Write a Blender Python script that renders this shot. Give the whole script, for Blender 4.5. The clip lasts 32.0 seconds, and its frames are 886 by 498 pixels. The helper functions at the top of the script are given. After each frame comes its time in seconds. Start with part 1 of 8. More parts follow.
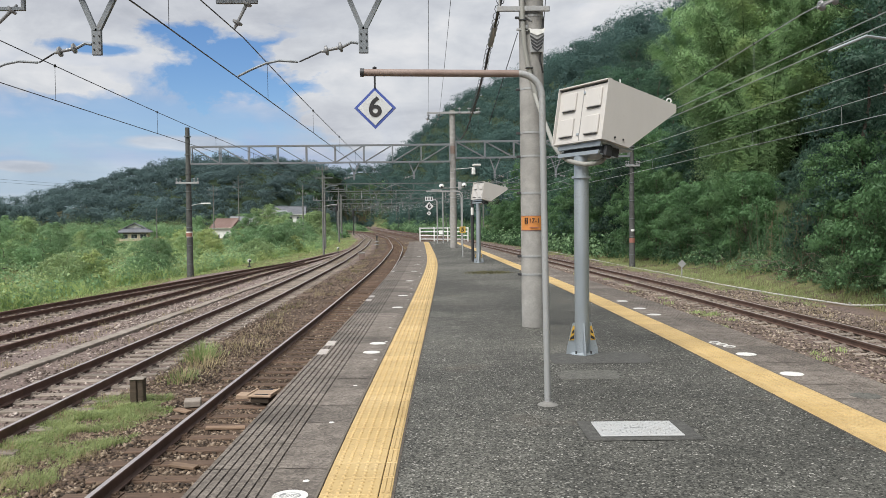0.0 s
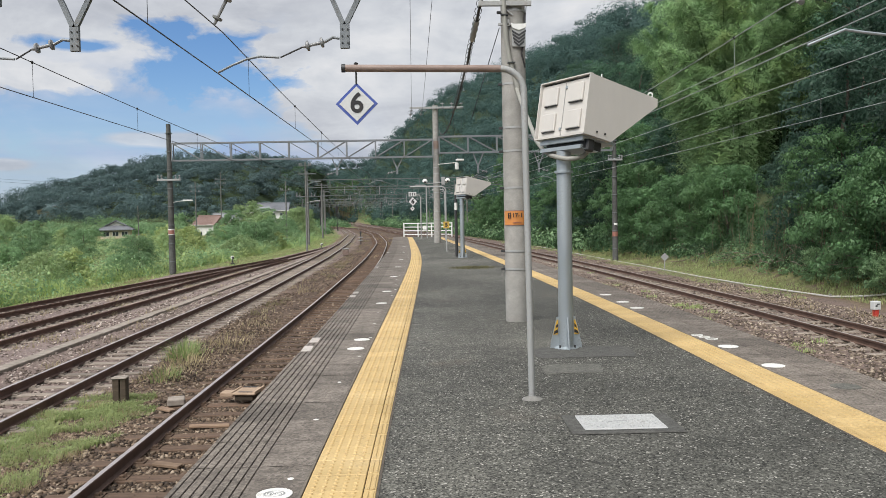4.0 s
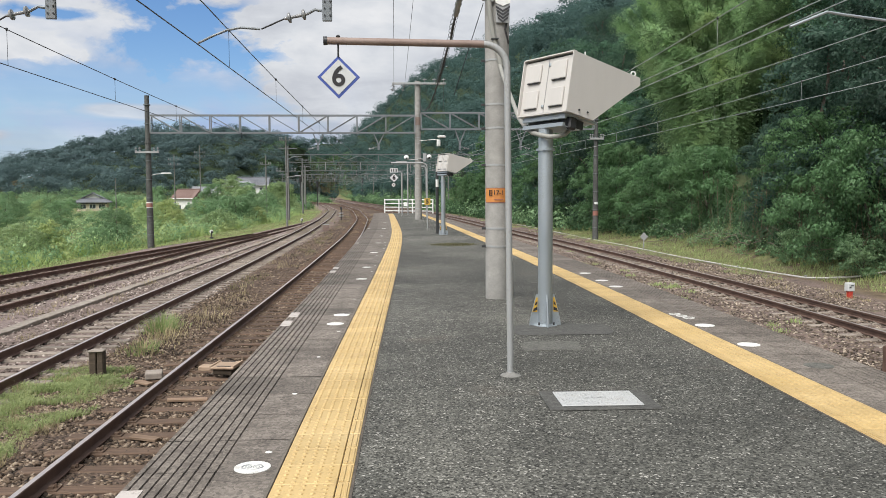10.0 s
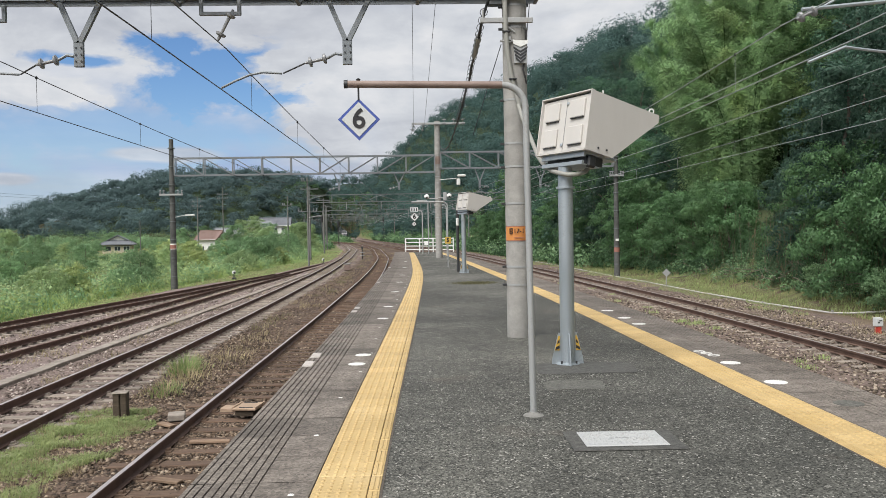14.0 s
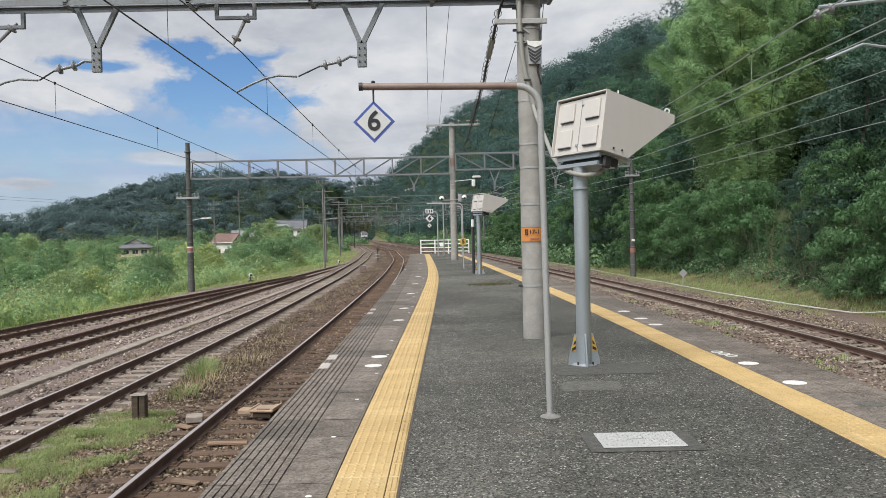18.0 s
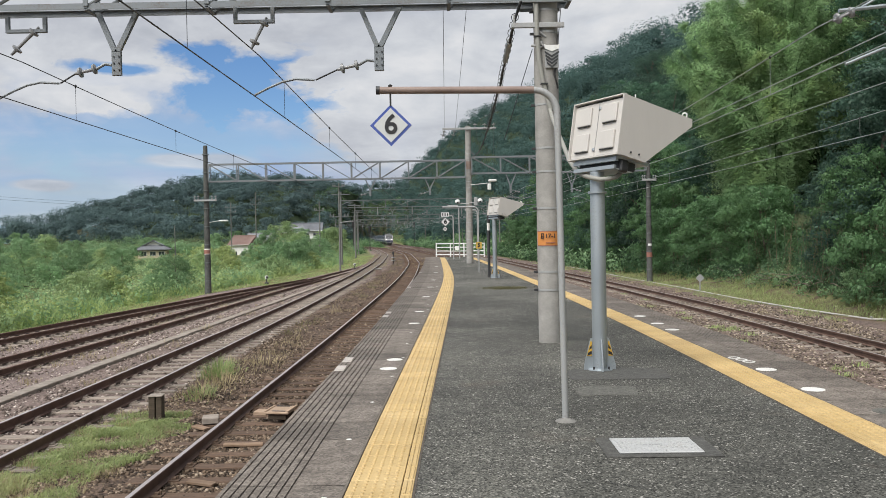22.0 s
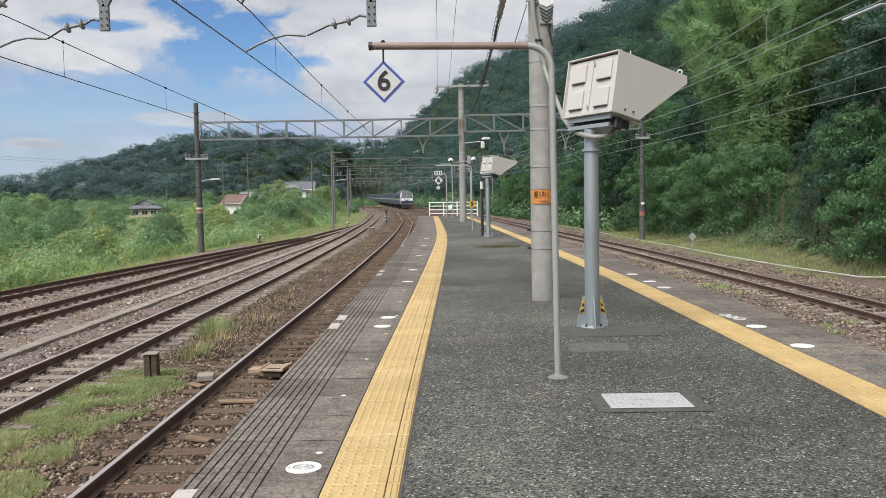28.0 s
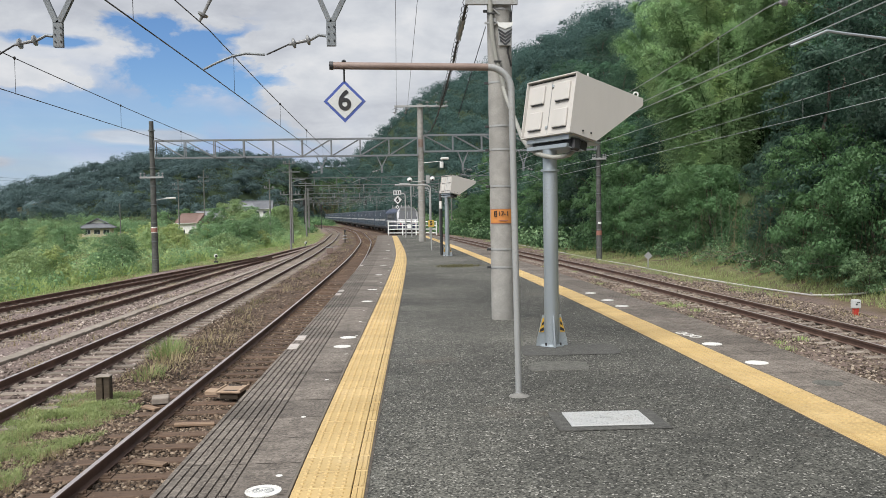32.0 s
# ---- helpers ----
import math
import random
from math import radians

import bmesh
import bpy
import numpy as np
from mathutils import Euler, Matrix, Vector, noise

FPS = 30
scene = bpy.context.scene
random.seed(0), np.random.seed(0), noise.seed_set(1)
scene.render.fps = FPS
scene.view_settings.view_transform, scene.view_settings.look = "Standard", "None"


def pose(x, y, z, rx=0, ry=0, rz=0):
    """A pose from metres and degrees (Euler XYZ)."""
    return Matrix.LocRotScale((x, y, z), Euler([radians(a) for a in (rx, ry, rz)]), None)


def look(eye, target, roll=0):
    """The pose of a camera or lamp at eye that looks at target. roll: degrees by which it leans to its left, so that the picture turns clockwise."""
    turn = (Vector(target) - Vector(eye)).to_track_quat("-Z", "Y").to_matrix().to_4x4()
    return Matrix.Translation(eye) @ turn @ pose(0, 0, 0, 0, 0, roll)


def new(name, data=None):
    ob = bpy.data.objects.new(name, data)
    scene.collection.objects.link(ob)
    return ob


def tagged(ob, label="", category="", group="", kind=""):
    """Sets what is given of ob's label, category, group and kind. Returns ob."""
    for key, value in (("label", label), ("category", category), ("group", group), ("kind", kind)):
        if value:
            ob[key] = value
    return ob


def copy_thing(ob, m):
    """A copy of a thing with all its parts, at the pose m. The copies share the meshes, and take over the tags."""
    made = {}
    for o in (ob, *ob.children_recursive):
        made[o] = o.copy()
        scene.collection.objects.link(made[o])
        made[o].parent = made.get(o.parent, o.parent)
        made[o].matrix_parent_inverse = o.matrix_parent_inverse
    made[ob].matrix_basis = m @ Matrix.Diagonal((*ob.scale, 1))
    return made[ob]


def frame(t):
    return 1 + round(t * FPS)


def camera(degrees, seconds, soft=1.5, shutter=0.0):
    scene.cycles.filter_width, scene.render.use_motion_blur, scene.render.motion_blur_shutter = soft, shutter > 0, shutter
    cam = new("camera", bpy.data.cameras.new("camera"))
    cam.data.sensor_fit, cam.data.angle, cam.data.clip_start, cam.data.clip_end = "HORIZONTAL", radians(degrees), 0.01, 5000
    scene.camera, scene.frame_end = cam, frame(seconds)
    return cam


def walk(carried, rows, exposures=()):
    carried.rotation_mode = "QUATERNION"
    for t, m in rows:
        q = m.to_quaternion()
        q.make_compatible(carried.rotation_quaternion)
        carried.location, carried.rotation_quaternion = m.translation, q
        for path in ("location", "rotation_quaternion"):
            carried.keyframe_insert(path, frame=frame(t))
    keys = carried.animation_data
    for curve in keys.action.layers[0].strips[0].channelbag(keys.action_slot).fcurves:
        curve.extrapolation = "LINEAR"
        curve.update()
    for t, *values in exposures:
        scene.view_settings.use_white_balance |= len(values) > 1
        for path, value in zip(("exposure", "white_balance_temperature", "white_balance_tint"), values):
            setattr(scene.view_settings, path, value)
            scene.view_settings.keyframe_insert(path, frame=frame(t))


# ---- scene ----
# ---- the camera and its walk ----
cam = camera(58.0, 32.0, soft=0.3)
PATH = [
    [0, -0.001, 0.003, 1.578, 88.152, 0.655, -0.984],
    [0.5, -0.001, 0.004, 1.579, 87.993, 0.706, -1.218],
    [1, -0, 0.006, 1.581, 87.821, 0.839, -1.333],
    [1.5, 0.001, 0.008, 1.582, 87.705, 1.004, -1.458],
    [2, 0.002, 0.01, 1.582, 87.711, 1.051, -1.601],
    [2.5, 0.003, 0.011, 1.582, 87.723, 1.036, -1.761],
    [3, 0.005, 0.011, 1.582, 87.743, 1.042, -1.929],
    [3.5, 0.006, 0.011, 1.582, 87.734, 1.041, -2.082],
    [5.5, 0.011, 0.002, 1.586, 88.15, 1.328, -2.265],
    [6, 0.012, 0.003, 1.586, 88.187, 1.431, -2.335],
    [6.5, 0.012, 0.005, 1.586, 88.176, 1.462, -2.527],
    [7, 0.012, 0.008, 1.585, 88.233, 1.347, -2.807],
    [7.5, 0.011, 0.012, 1.584, 88.421, 1.146, -3.131],
    [8, 0.01, 0.017, 1.582, 88.409, 0.889, -3.511],
    [8.5, 0.009, 0.02, 1.58, 88.15, 0.557, -3.778],
    [9, 0.007, 0.02, 1.578, 87.612, 0.305, -3.939],
    [9.5, 0.006, 0.019, 1.576, 86.84, 0.208, -3.838],
    [10, 0.006, 0.016, 1.574, 86.125, 0.3, -3.495],
    [10.5, 0.006, 0.014, 1.574, 85.707, 0.449, -3.143],
    [11, 0.007, 0.013, 1.574, 85.779, 0.598, -2.86],
    [11.5, 0.008, 0.012, 1.576, 86.202, 0.617, -2.697],
    [12, 0.009, 0.012, 1.577, 86.785, 0.686, -2.579],
    [12.5, 0.009, 0.012, 1.579, 87.447, 0.76, -2.431],
    [13, 0.009, 0.011, 1.581, 88.053, 0.852, -2.27],
    [13.5, 0.008, 0.009, 1.582, 88.523, 0.936, -2.143],
    [14, 0.007, 0.008, 1.583, 88.886, 0.974, -2.026],
    [14.5, 0.006, 0.007, 1.584, 89.063, 0.997, -1.922],
    [16.5, 0.004, -0, 1.583, 89.064, 1.116, -1.241],
    [17, 0.005, 0, 1.582, 89.111, 1.151, -1.092],
    [17.5, 0.005, 0.001, 1.582, 89.071, 1.247, -0.995],
    [18, 0.005, 0.001, 1.583, 89.013, 1.323, -0.933],
    [18.5, 0.005, -0, 1.583, 88.999, 1.337, -0.867],
    [19, 0.004, -0.001, 1.584, 89.059, 1.316, -0.718],
    [19.5, 0.003, -0.003, 1.584, 89.118, 1.309, -0.53],
    [20, 0.002, -0.004, 1.584, 89.227, 1.311, -0.238],
    [20.5, 0.002, -0.004, 1.584, 89.328, 1.232, -0.009],
    [21, 0.001, -0.005, 1.584, 89.306, 1.239, 0.187],
    [21.5, 0.001, -0.005, 1.584, 89.307, 1.119, 0.223],
    [22, 0, -0.004, 1.584, 89.281, 1.019, 0.179],
    [22.5, -0, -0.004, 1.583, 89.203, 0.966, 0.067],
    [23, -0.001, -0.003, 1.583, 89.15, 0.9, -0],
    [23.5, -0.002, -0.001, 1.582, 89.035, 0.856, -0.058],
    [24, -0.003, 0, 1.582, 88.83, 0.798, -0.048],
    [24.5, -0.004, 0.002, 1.582, 88.537, 0.71, -0.166],
    [25, -0.005, 0.003, 1.581, 88.153, 0.585, -0.372],
    [25.5, -0.005, 0.004, 1.581, 87.59, 0.517, -0.694],
    [27.5, -0.005, -0.006, 1.575, 86.167, 0.87, -0.727],
    [28, -0.004, -0.008, 1.575, 86.327, 1.038, -0.314],
    [28.5, -0.003, -0.01, 1.576, 86.641, 1.139, -0.137],
    [29, -0.002, -0.011, 1.577, 87.045, 1.196, -0.329],
    [29.5, -0.002, -0.012, 1.578, 87.503, 1.221, -0.786],
    [30, -0.004, -0.011, 1.577, 87.792, 1.163, -1.396],
    [30.5, -0.008, -0.009, 1.576, 87.897, 1.035, -1.98],
    [31, -0.013, -0.009, 1.575, 87.851, 0.843, -2.575],
    [31.5, -0.019, -0.009, 1.575, 87.734, 0.825, -2.935],
    [32, -0.023, -0.01, 1.575, 87.67, 0.96, -3.27],
]
EXPOSURE = [(0, 0.18), (6, 0.18), (8.5, 0.19), (10, 0.26), (11, 0.31), (12, 0.30), (13, 0.23), (14, 0.19), (17, 0.14), (23, 0.13), (25.5, 0.14), (28, 0.18), (32, 0.18)]
walk(cam, [(t, pose(*p)) for t, *p in PATH], EXPOSURE)

# ---- world, sun, exposure ----
SUN_EL, SUN_AZ = 52.0, 215.0
world = bpy.data.worlds.new("world")
scene.world = world
world.use_nodes = True
wt = world.node_tree
wt.nodes.clear()


def wnode(kind, **inputs):
    n = wt.nodes.new(kind)
    for k, v in inputs.items():
        n.inputs[k.replace("_", " ")].default_value = v
    return n


def wmath(op, a, b=None, clamp=False):
    n = wt.nodes.new("ShaderNodeMath")
    n.operation, n.use_clamp = op, clamp
    for i, v in enumerate((a, b)):
        if v is None:
            continue
        if isinstance(v, (int, float)):
            n.inputs[i].default_value = v
        else:
            wt.links.new(v, n.inputs[i])
    return n.outputs[0]


def wramp(src, stops):
    n = wt.nodes.new("ShaderNodeValToRGB")
    while len(n.color_ramp.elements) < len(stops):
        n.color_ramp.elements.new(0.5)
    for e, (p, c) in zip(n.color_ramp.elements, stops):
        e.position, e.color = p, (c, c, c, 1) if isinstance(c, (int, float)) else (*c, 1)
    wt.links.new(src, n.inputs[0])
    return n.outputs[0]


sky = wt.nodes.new("ShaderNodeTexSky")
sky.sky_type, sky.sun_disc = "NISHITA", False
sky.sun_elevation, sky.sun_rotation = radians(SUN_EL), radians(SUN_AZ)
sky.altitude, sky.air_density, sky.dust_density, sky.ozone_density = 100, 1.0, 0.6, 3.5
coord = wt.nodes.new("ShaderNodeTexCoord")
split = wt.nodes.new("ShaderNodeSeparateXYZ")
wt.links.new(coord.outputs["Generated"], split.inputs[0])
up = wmath("ADD", wmath("MAXIMUM", split.outputs[2], 0.0), 0.16)
plan = wt.nodes.new("ShaderNodeCombineXYZ")
wt.links.new(wmath("DIVIDE", split.outputs[0], up), plan.inputs[0])
wt.links.new(wmath("DIVIDE", split.outputs[1], up), plan.inputs[1])
plan.inputs[2].default_value = 3.7


def wnoise(scale, detail, rough, dist, offset):
    m = wt.nodes.new("ShaderNodeMapping")
    m.inputs["Location"].default_value = offset
    wt.links.new(plan.outputs[0], m.inputs["Vector"])
    n = wnode("ShaderNodeTexNoise", Scale=scale, Detail=detail, Roughness=rough, Distortion=dist)
    wt.links.new(m.outputs[0], n.inputs["Vector"])
    return n.outputs["Fac"]


def wdir(scale, offset):
    m = wt.nodes.new("ShaderNodeMapping")
    m.inputs["Location"].default_value, m.inputs["Scale"].default_value = offset, scale
    wt.links.new(coord.outputs["Generated"], m.inputs["Vector"])
    return m.outputs[0]


def wtex(vec, detail, rough, dist=0.0):
    n = wnode("ShaderNodeTexNoise", Scale=1.0, Detail=detail, Roughness=rough, Distortion=dist)
    wt.links.new(vec, n.inputs["Vector"])
    return n.outputs["Fac"]


big = wnoise(1.9, 8.0, 0.5, 0.2, (0.55, -0.35, 0.0))
billow = wtex(wdir((8, 8, 15), (1.3, 0.2, 0.4)), 8, 0.56, 0.35)
fine = wtex(wdir((22, 22, 40), (0.3, 1.2, 2.4)), 6, 0.6, 0.2)
streak = wtex(wdir((4.5, 4.5, 34), (2.3, 0.9, 1.1)), 5, 0.55, 0.2)
ragged = wmath("ADD", wmath("MULTIPLY", wmath("SUBTRACT", billow, 0.5), 1.5), wmath("MULTIPLY", wmath("SUBTRACT", fine, 0.5), 0.45))


def bank(azimuth, height, wide, high, soft, lift=1.0):
    """A cloud or a gap in the cover round a direction (degrees): 1 in its middle, with a billowing edge."""
    a, h = radians(azimuth), radians(height)
    c = (math.sin(a) * math.cos(h), math.cos(a) * math.cos(h), math.sin(h))
    size = (radians(wide), 0.7, radians(high))
    n = wt.nodes.new("ShaderNodeVectorMath")
    n.operation = "LENGTH"
    wt.links.new(wdir(tuple(1 / k for k in size), tuple(-g / k for g, k in zip(c, size))), n.inputs[0])
    d = wmath("ADD", wmath("MULTIPLY", n.outputs["Value"], 0.5), wmath("MULTIPLY", ragged, lift))
    return wramp(d, [(max(0.0, 0.5 - soft), 1.0), (0.5 + soft, 0.0)])


# blue gaps over the valley, and white heaps before them
gap_high = bank(-12.6, 10.3, 8.6, 2.3, 0.09)
gap_mid = bank(-21.0, 7.0, 12.0, 2.3, 0.20, 0.8)
gap_left = bank(-22.0, 11.5, 3.0, 0.5, 0.12)
gap_low = bank(-24.0, 2.6, 14.0, 2.6, 0.22, 0.6)
heap = bank(-24.6, 9.6, 5.0, 1.5, 0.06)
heap_low = bank(-17.0, 5.6, 3.6, 0.5, 0.12, 0.5)
puff = bank(-26.8, 3.9, 1.5, 0.35, 0.12, 0.4)
tower = bank(-3.6, 10.4, 6.0, 3.6, 0.07)
blue = wmath("MAXIMUM", wmath("MAXIMUM", gap_high, wmath("MULTIPLY", gap_mid, 0.72)), wmath("MAXIMUM", gap_left, wmath("MULTIPLY", gap_low, 0.35)))
white = wmath("MAXIMUM", wmath("MAXIMUM", heap, wmath("MULTIPLY", heap_low, 0.8)), wmath("MAXIMUM", wmath("MULTIPLY", puff, 0.8), tower))
hole = wmath("MULTIPLY", blue, wmath("SUBTRACT", 1.0, white))
west_low = wmath("MULTIPLY", wramp(wmath("MULTIPLY", split.outputs[0], -1.0), [(0.02, 0.0), (0.20, 1.0)]), wramp(split.outputs[2], [(0.11, 1.0), (0.20, 0.0)]))
cover = wmath("MULTIPLY", wramp(big, [(0.25, 0.88), (0.42, 1.0)]), wmath("SUBTRACT", 1.0, hole))
tone = wmath("ADD", wmath("MULTIPLY", wnoise(1.7, 7.0, 0.55, 0.5, (3.1, 1.7, 0.5)), 0.45), wmath("ADD", wmath("MULTIPLY", billow, 0.42), wmath("MULTIPLY", fine, 0.13)))
tone = wmath("ADD", tone, wmath("MULTIPLY", white, 0.05))
shade = wramp(tone, [(0.36, (0.47, 0.505, 0.57)), (0.46, (0.62, 0.65, 0.715)), (0.55, (0.77, 0.80, 0.85)), (0.65, (0.95, 0.955, 0.975))])
# the far low cloud in the west is blue with distance
veil = wt.nodes.new("ShaderNodeMix")
veil.data_type = "RGBA"
wt.links.new(wmath("MULTIPLY", wmath("MULTIPLY", west_low, wmath("SUBTRACT", 1.0, white)), wramp(streak, [(0.40, 0.95), (0.66, 0.5)])), veil.inputs["Factor"])
wt.links.new(shade, veil.inputs["A"])
veil.inputs["B"].default_value = (0.42, 0.55, 0.83, 1)
mix = wt.nodes.new("ShaderNodeMix")
mix.data_type = "RGBA"
skys = wt.nodes.new("ShaderNodeVectorMath")
skys.operation = "SCALE"
skys.inputs["Scale"].default_value = 0.115
deep = wnode("ShaderNodeHueSaturation", Hue=0.507, Saturation=1.2, Value=0.95)
wt.links.new(sky.outputs[0], deep.inputs["Color"])
wt.links.new(deep.outputs[0], skys.inputs[0])
clouds = wt.nodes.new("ShaderNodeVectorMath")
clouds.operation = "SCALE"
clouds.inputs["Scale"].default_value = 0.75
wt.links.new(veil.outputs["Result"], clouds.inputs[0])
wt.links.new(cover, mix.inputs["Factor"])
wt.links.new(skys.outputs[0], mix.inputs["A"])
wt.links.new(clouds.outputs[0], mix.inputs["B"])
bg = wnode("ShaderNodeBackground", Strength=1.0)
wt.links.new(mix.outputs["Result"], bg.inputs["Color"])
wout = wt.nodes.new("ShaderNodeOutputWorld")
wt.links.new(bg.outputs[0], wout.inputs[0])

sun = new("sun", bpy.data.lights.new("sun", "SUN"))
sun.data.energy, sun.data.angle, sun.data.color = 4.2, radians(45), (1.0, 0.965, 0.915)
sun.matrix_basis = look((0, 0, 60), (math.sin(radians(SUN_AZ)) * -40, math.cos(radians(SUN_AZ)) * -40, 60 - 40 * math.tan(radians(SUN_EL))))

# ---- materials ----


class Nodes:
    def __init__(self, name):
        self.m = bpy.data.materials.new(name)
        self.m.use_nodes = True
        self.t = self.m.node_tree
        self.b = self.t.nodes["Principled BSDF"]

    def link(self, a, b):
        self.t.links.new(a, b)

    def put(self, socket, v):
        if isinstance(v, bpy.types.NodeSocket):
            self.link(v, socket)
        else:
            socket.default_value = v

    def coord(self, kind="Object", stretch=(1, 1, 1)):
        c = self.t.nodes.new("ShaderNodeTexCoord")
        m = self.t.nodes.new("ShaderNodeMapping")
        m.inputs["Scale"].default_value = stretch
        self.link(c.outputs[kind], m.inputs["Vector"])
        return m.outputs[0]

    def world(self, stretch=(1, 1, 1)):
        g = self.t.nodes.new("ShaderNodeNewGeometry")
        m = self.t.nodes.new("ShaderNodeMapping")
        m.inputs["Scale"].default_value = stretch
        self.link(g.outputs["Position"], m.inputs["Vector"])
        return m.outputs[0]

    def noise(self, vec, scale, detail=4, rough=0.55, dist=0.0):
        n = self.t.nodes.new("ShaderNodeTexNoise")
        n.inputs["Scale"].default_value, n.inputs["Detail"].default_value = scale, detail
        n.inputs["Roughness"].default_value, n.inputs["Distortion"].default_value = rough, dist
        self.link(vec, n.inputs["Vector"])
        return n.outputs["Fac"]

    def voronoi(self, vec, scale, out="Distance", feature="F1"):
        n = self.t.nodes.new("ShaderNodeTexVoronoi")
        n.feature = feature
        n.inputs["Scale"].default_value = scale
        self.link(vec, n.inputs["Vector"])
        return n.outputs[out]

    def ramp(self, src, stops):
        n = self.t.nodes.new("ShaderNodeValToRGB")
        while len(n.color_ramp.elements) < len(stops):
            n.color_ramp.elements.new(0.5)
        for e, (p, c) in zip(n.color_ramp.elements, stops):
            e.position, e.color = p, (c, c, c, 1) if isinstance(c, (int, float)) else (*c, 1)
        self.link(src, n.inputs[0])
        return n.outputs[0]

    def mix(self, fac, a, b, blend="MIX"):
        n = self.t.nodes.new("ShaderNodeMix")
        n.data_type, n.blend_type = "RGBA", blend
        self.put(n.inputs["Factor"], fac)
        for s, v in (("A", a), ("B", b)):
            self.put(n.inputs[s], (*v, 1) if isinstance(v, tuple) and len(v) == 3 else v)
        return n.outputs["Result"]

    def math(self, op, a, b=0.0, clamp=False):
        n = self.t.nodes.new("ShaderNodeMath")
        n.operation, n.use_clamp = op, clamp
        self.put(n.inputs[0], a)
        self.put(n.inputs[1], b)
        return n.outputs[0]

    def rand(self):
        return self.t.nodes.new("ShaderNodeObjectInfo").outputs["Random"]

    def island(self):
        return self.t.nodes.new("ShaderNodeNewGeometry").outputs["Random Per Island"]

    def attr(self, name):
        n = self.t.nodes.new("ShaderNodeAttribute")
        n.attribute_name = name
        return n.outputs["Fac"]

    def value(self, src, lo, hi, col):
        """Scales a colour's brightness by src between lo and hi."""
        n = self.t.nodes.new("ShaderNodeMapRange")
        n.inputs["To Min"].default_value, n.inputs["To Max"].default_value = lo, hi
        self.link(src, n.inputs["Value"])
        h = self.t.nodes.new("ShaderNodeHueSaturation")
        self.link(n.outputs[0], h.inputs["Value"])
        self.put(h.inputs["Color"], (*col, 1) if isinstance(col, tuple) else col)
        return h.outputs[0]

    def bump(self, height, strength=0.3, distance=0.01):
        n = self.t.nodes.new("ShaderNodeBump")
        n.inputs["Strength"].default_value, n.inputs["Distance"].default_value = strength, distance
        self.link(height, n.inputs["Height"])
        self.link(n.outputs[0], self.b.inputs["Normal"])

    def done(self, color, rough=0.7, metal=0.0, spec=0.5):
        self.put(self.b.inputs["Base Color"], (*color, 1) if isinstance(color, tuple) else color)
        self.put(self.b.inputs["Roughness"], rough)
        self.put(self.b.inputs["Metallic"], metal)
        self.b.inputs["Specular IOR Level"].default_value = spec
        return self.m


def painted(name, color, rough=0.45, metal=0.0, dirt=(0.12, 0.10, 0.08), amount=0.35, scale=3.0, streak=True, bump=0.06):
    """Paint or coated metal with faint dirt, streaks that run down, and uneven gloss."""
    n = Nodes(name)
    v = n.coord("Object", (1, 1, 0.25 if streak else 1))
    big, fine = n.noise(v, scale, 5, 0.6), n.noise(n.coord(), scale * 14, 3)
    c = n.value(big, 0.82, 1.12, color)
    c = n.mix(n.ramp(n.math("MULTIPLY", big, fine), [(0.26, 0.0), (0.42, amount)]), c, dirt)
    n.bump(fine, bump, 0.004)
    return n.done(c, n.ramp(big, [(0.3, rough * 0.8), (0.7, min(1, rough * 1.3))]), metal)


def rough_stone(name, dark, light, scale=6.0, stain=(0.10, 0.09, 0.08), amount=0.4, bump=0.35, rough=0.9, worldly=False, vary=0.0, grit=0.0):
    n = Nodes(name)
    v = n.world() if worldly else n.coord()
    big, mid, fine = n.noise(v, scale * 0.25, 4, 0.6), n.noise(v, scale * 1.7, 5, 0.6), n.noise(v, scale * 22, 3, 0.7)
    c = n.ramp(mid, [(0.3, dark), (0.7, light)])
    c = n.mix(n.ramp(big, [(0.48, 0.0), (0.68, amount)]), c, stain)
    c = n.value(fine, 0.75, 1.25, c)
    if grit:
        cell = n.voronoi(v, 55, "Color")
        c = n.value(cell, 1 - grit * 0.6, 1 + grit * 0.6, c)
        c = n.mix(n.ramp(cell, [(0.84, 0.0), (0.93, grit)]), c, light)
    if vary:
        c = n.value(n.rand(), 1 - vary, 1 + vary, c)
    n.bump(fine, bump, 0.006)
    return n.done(c, rough)


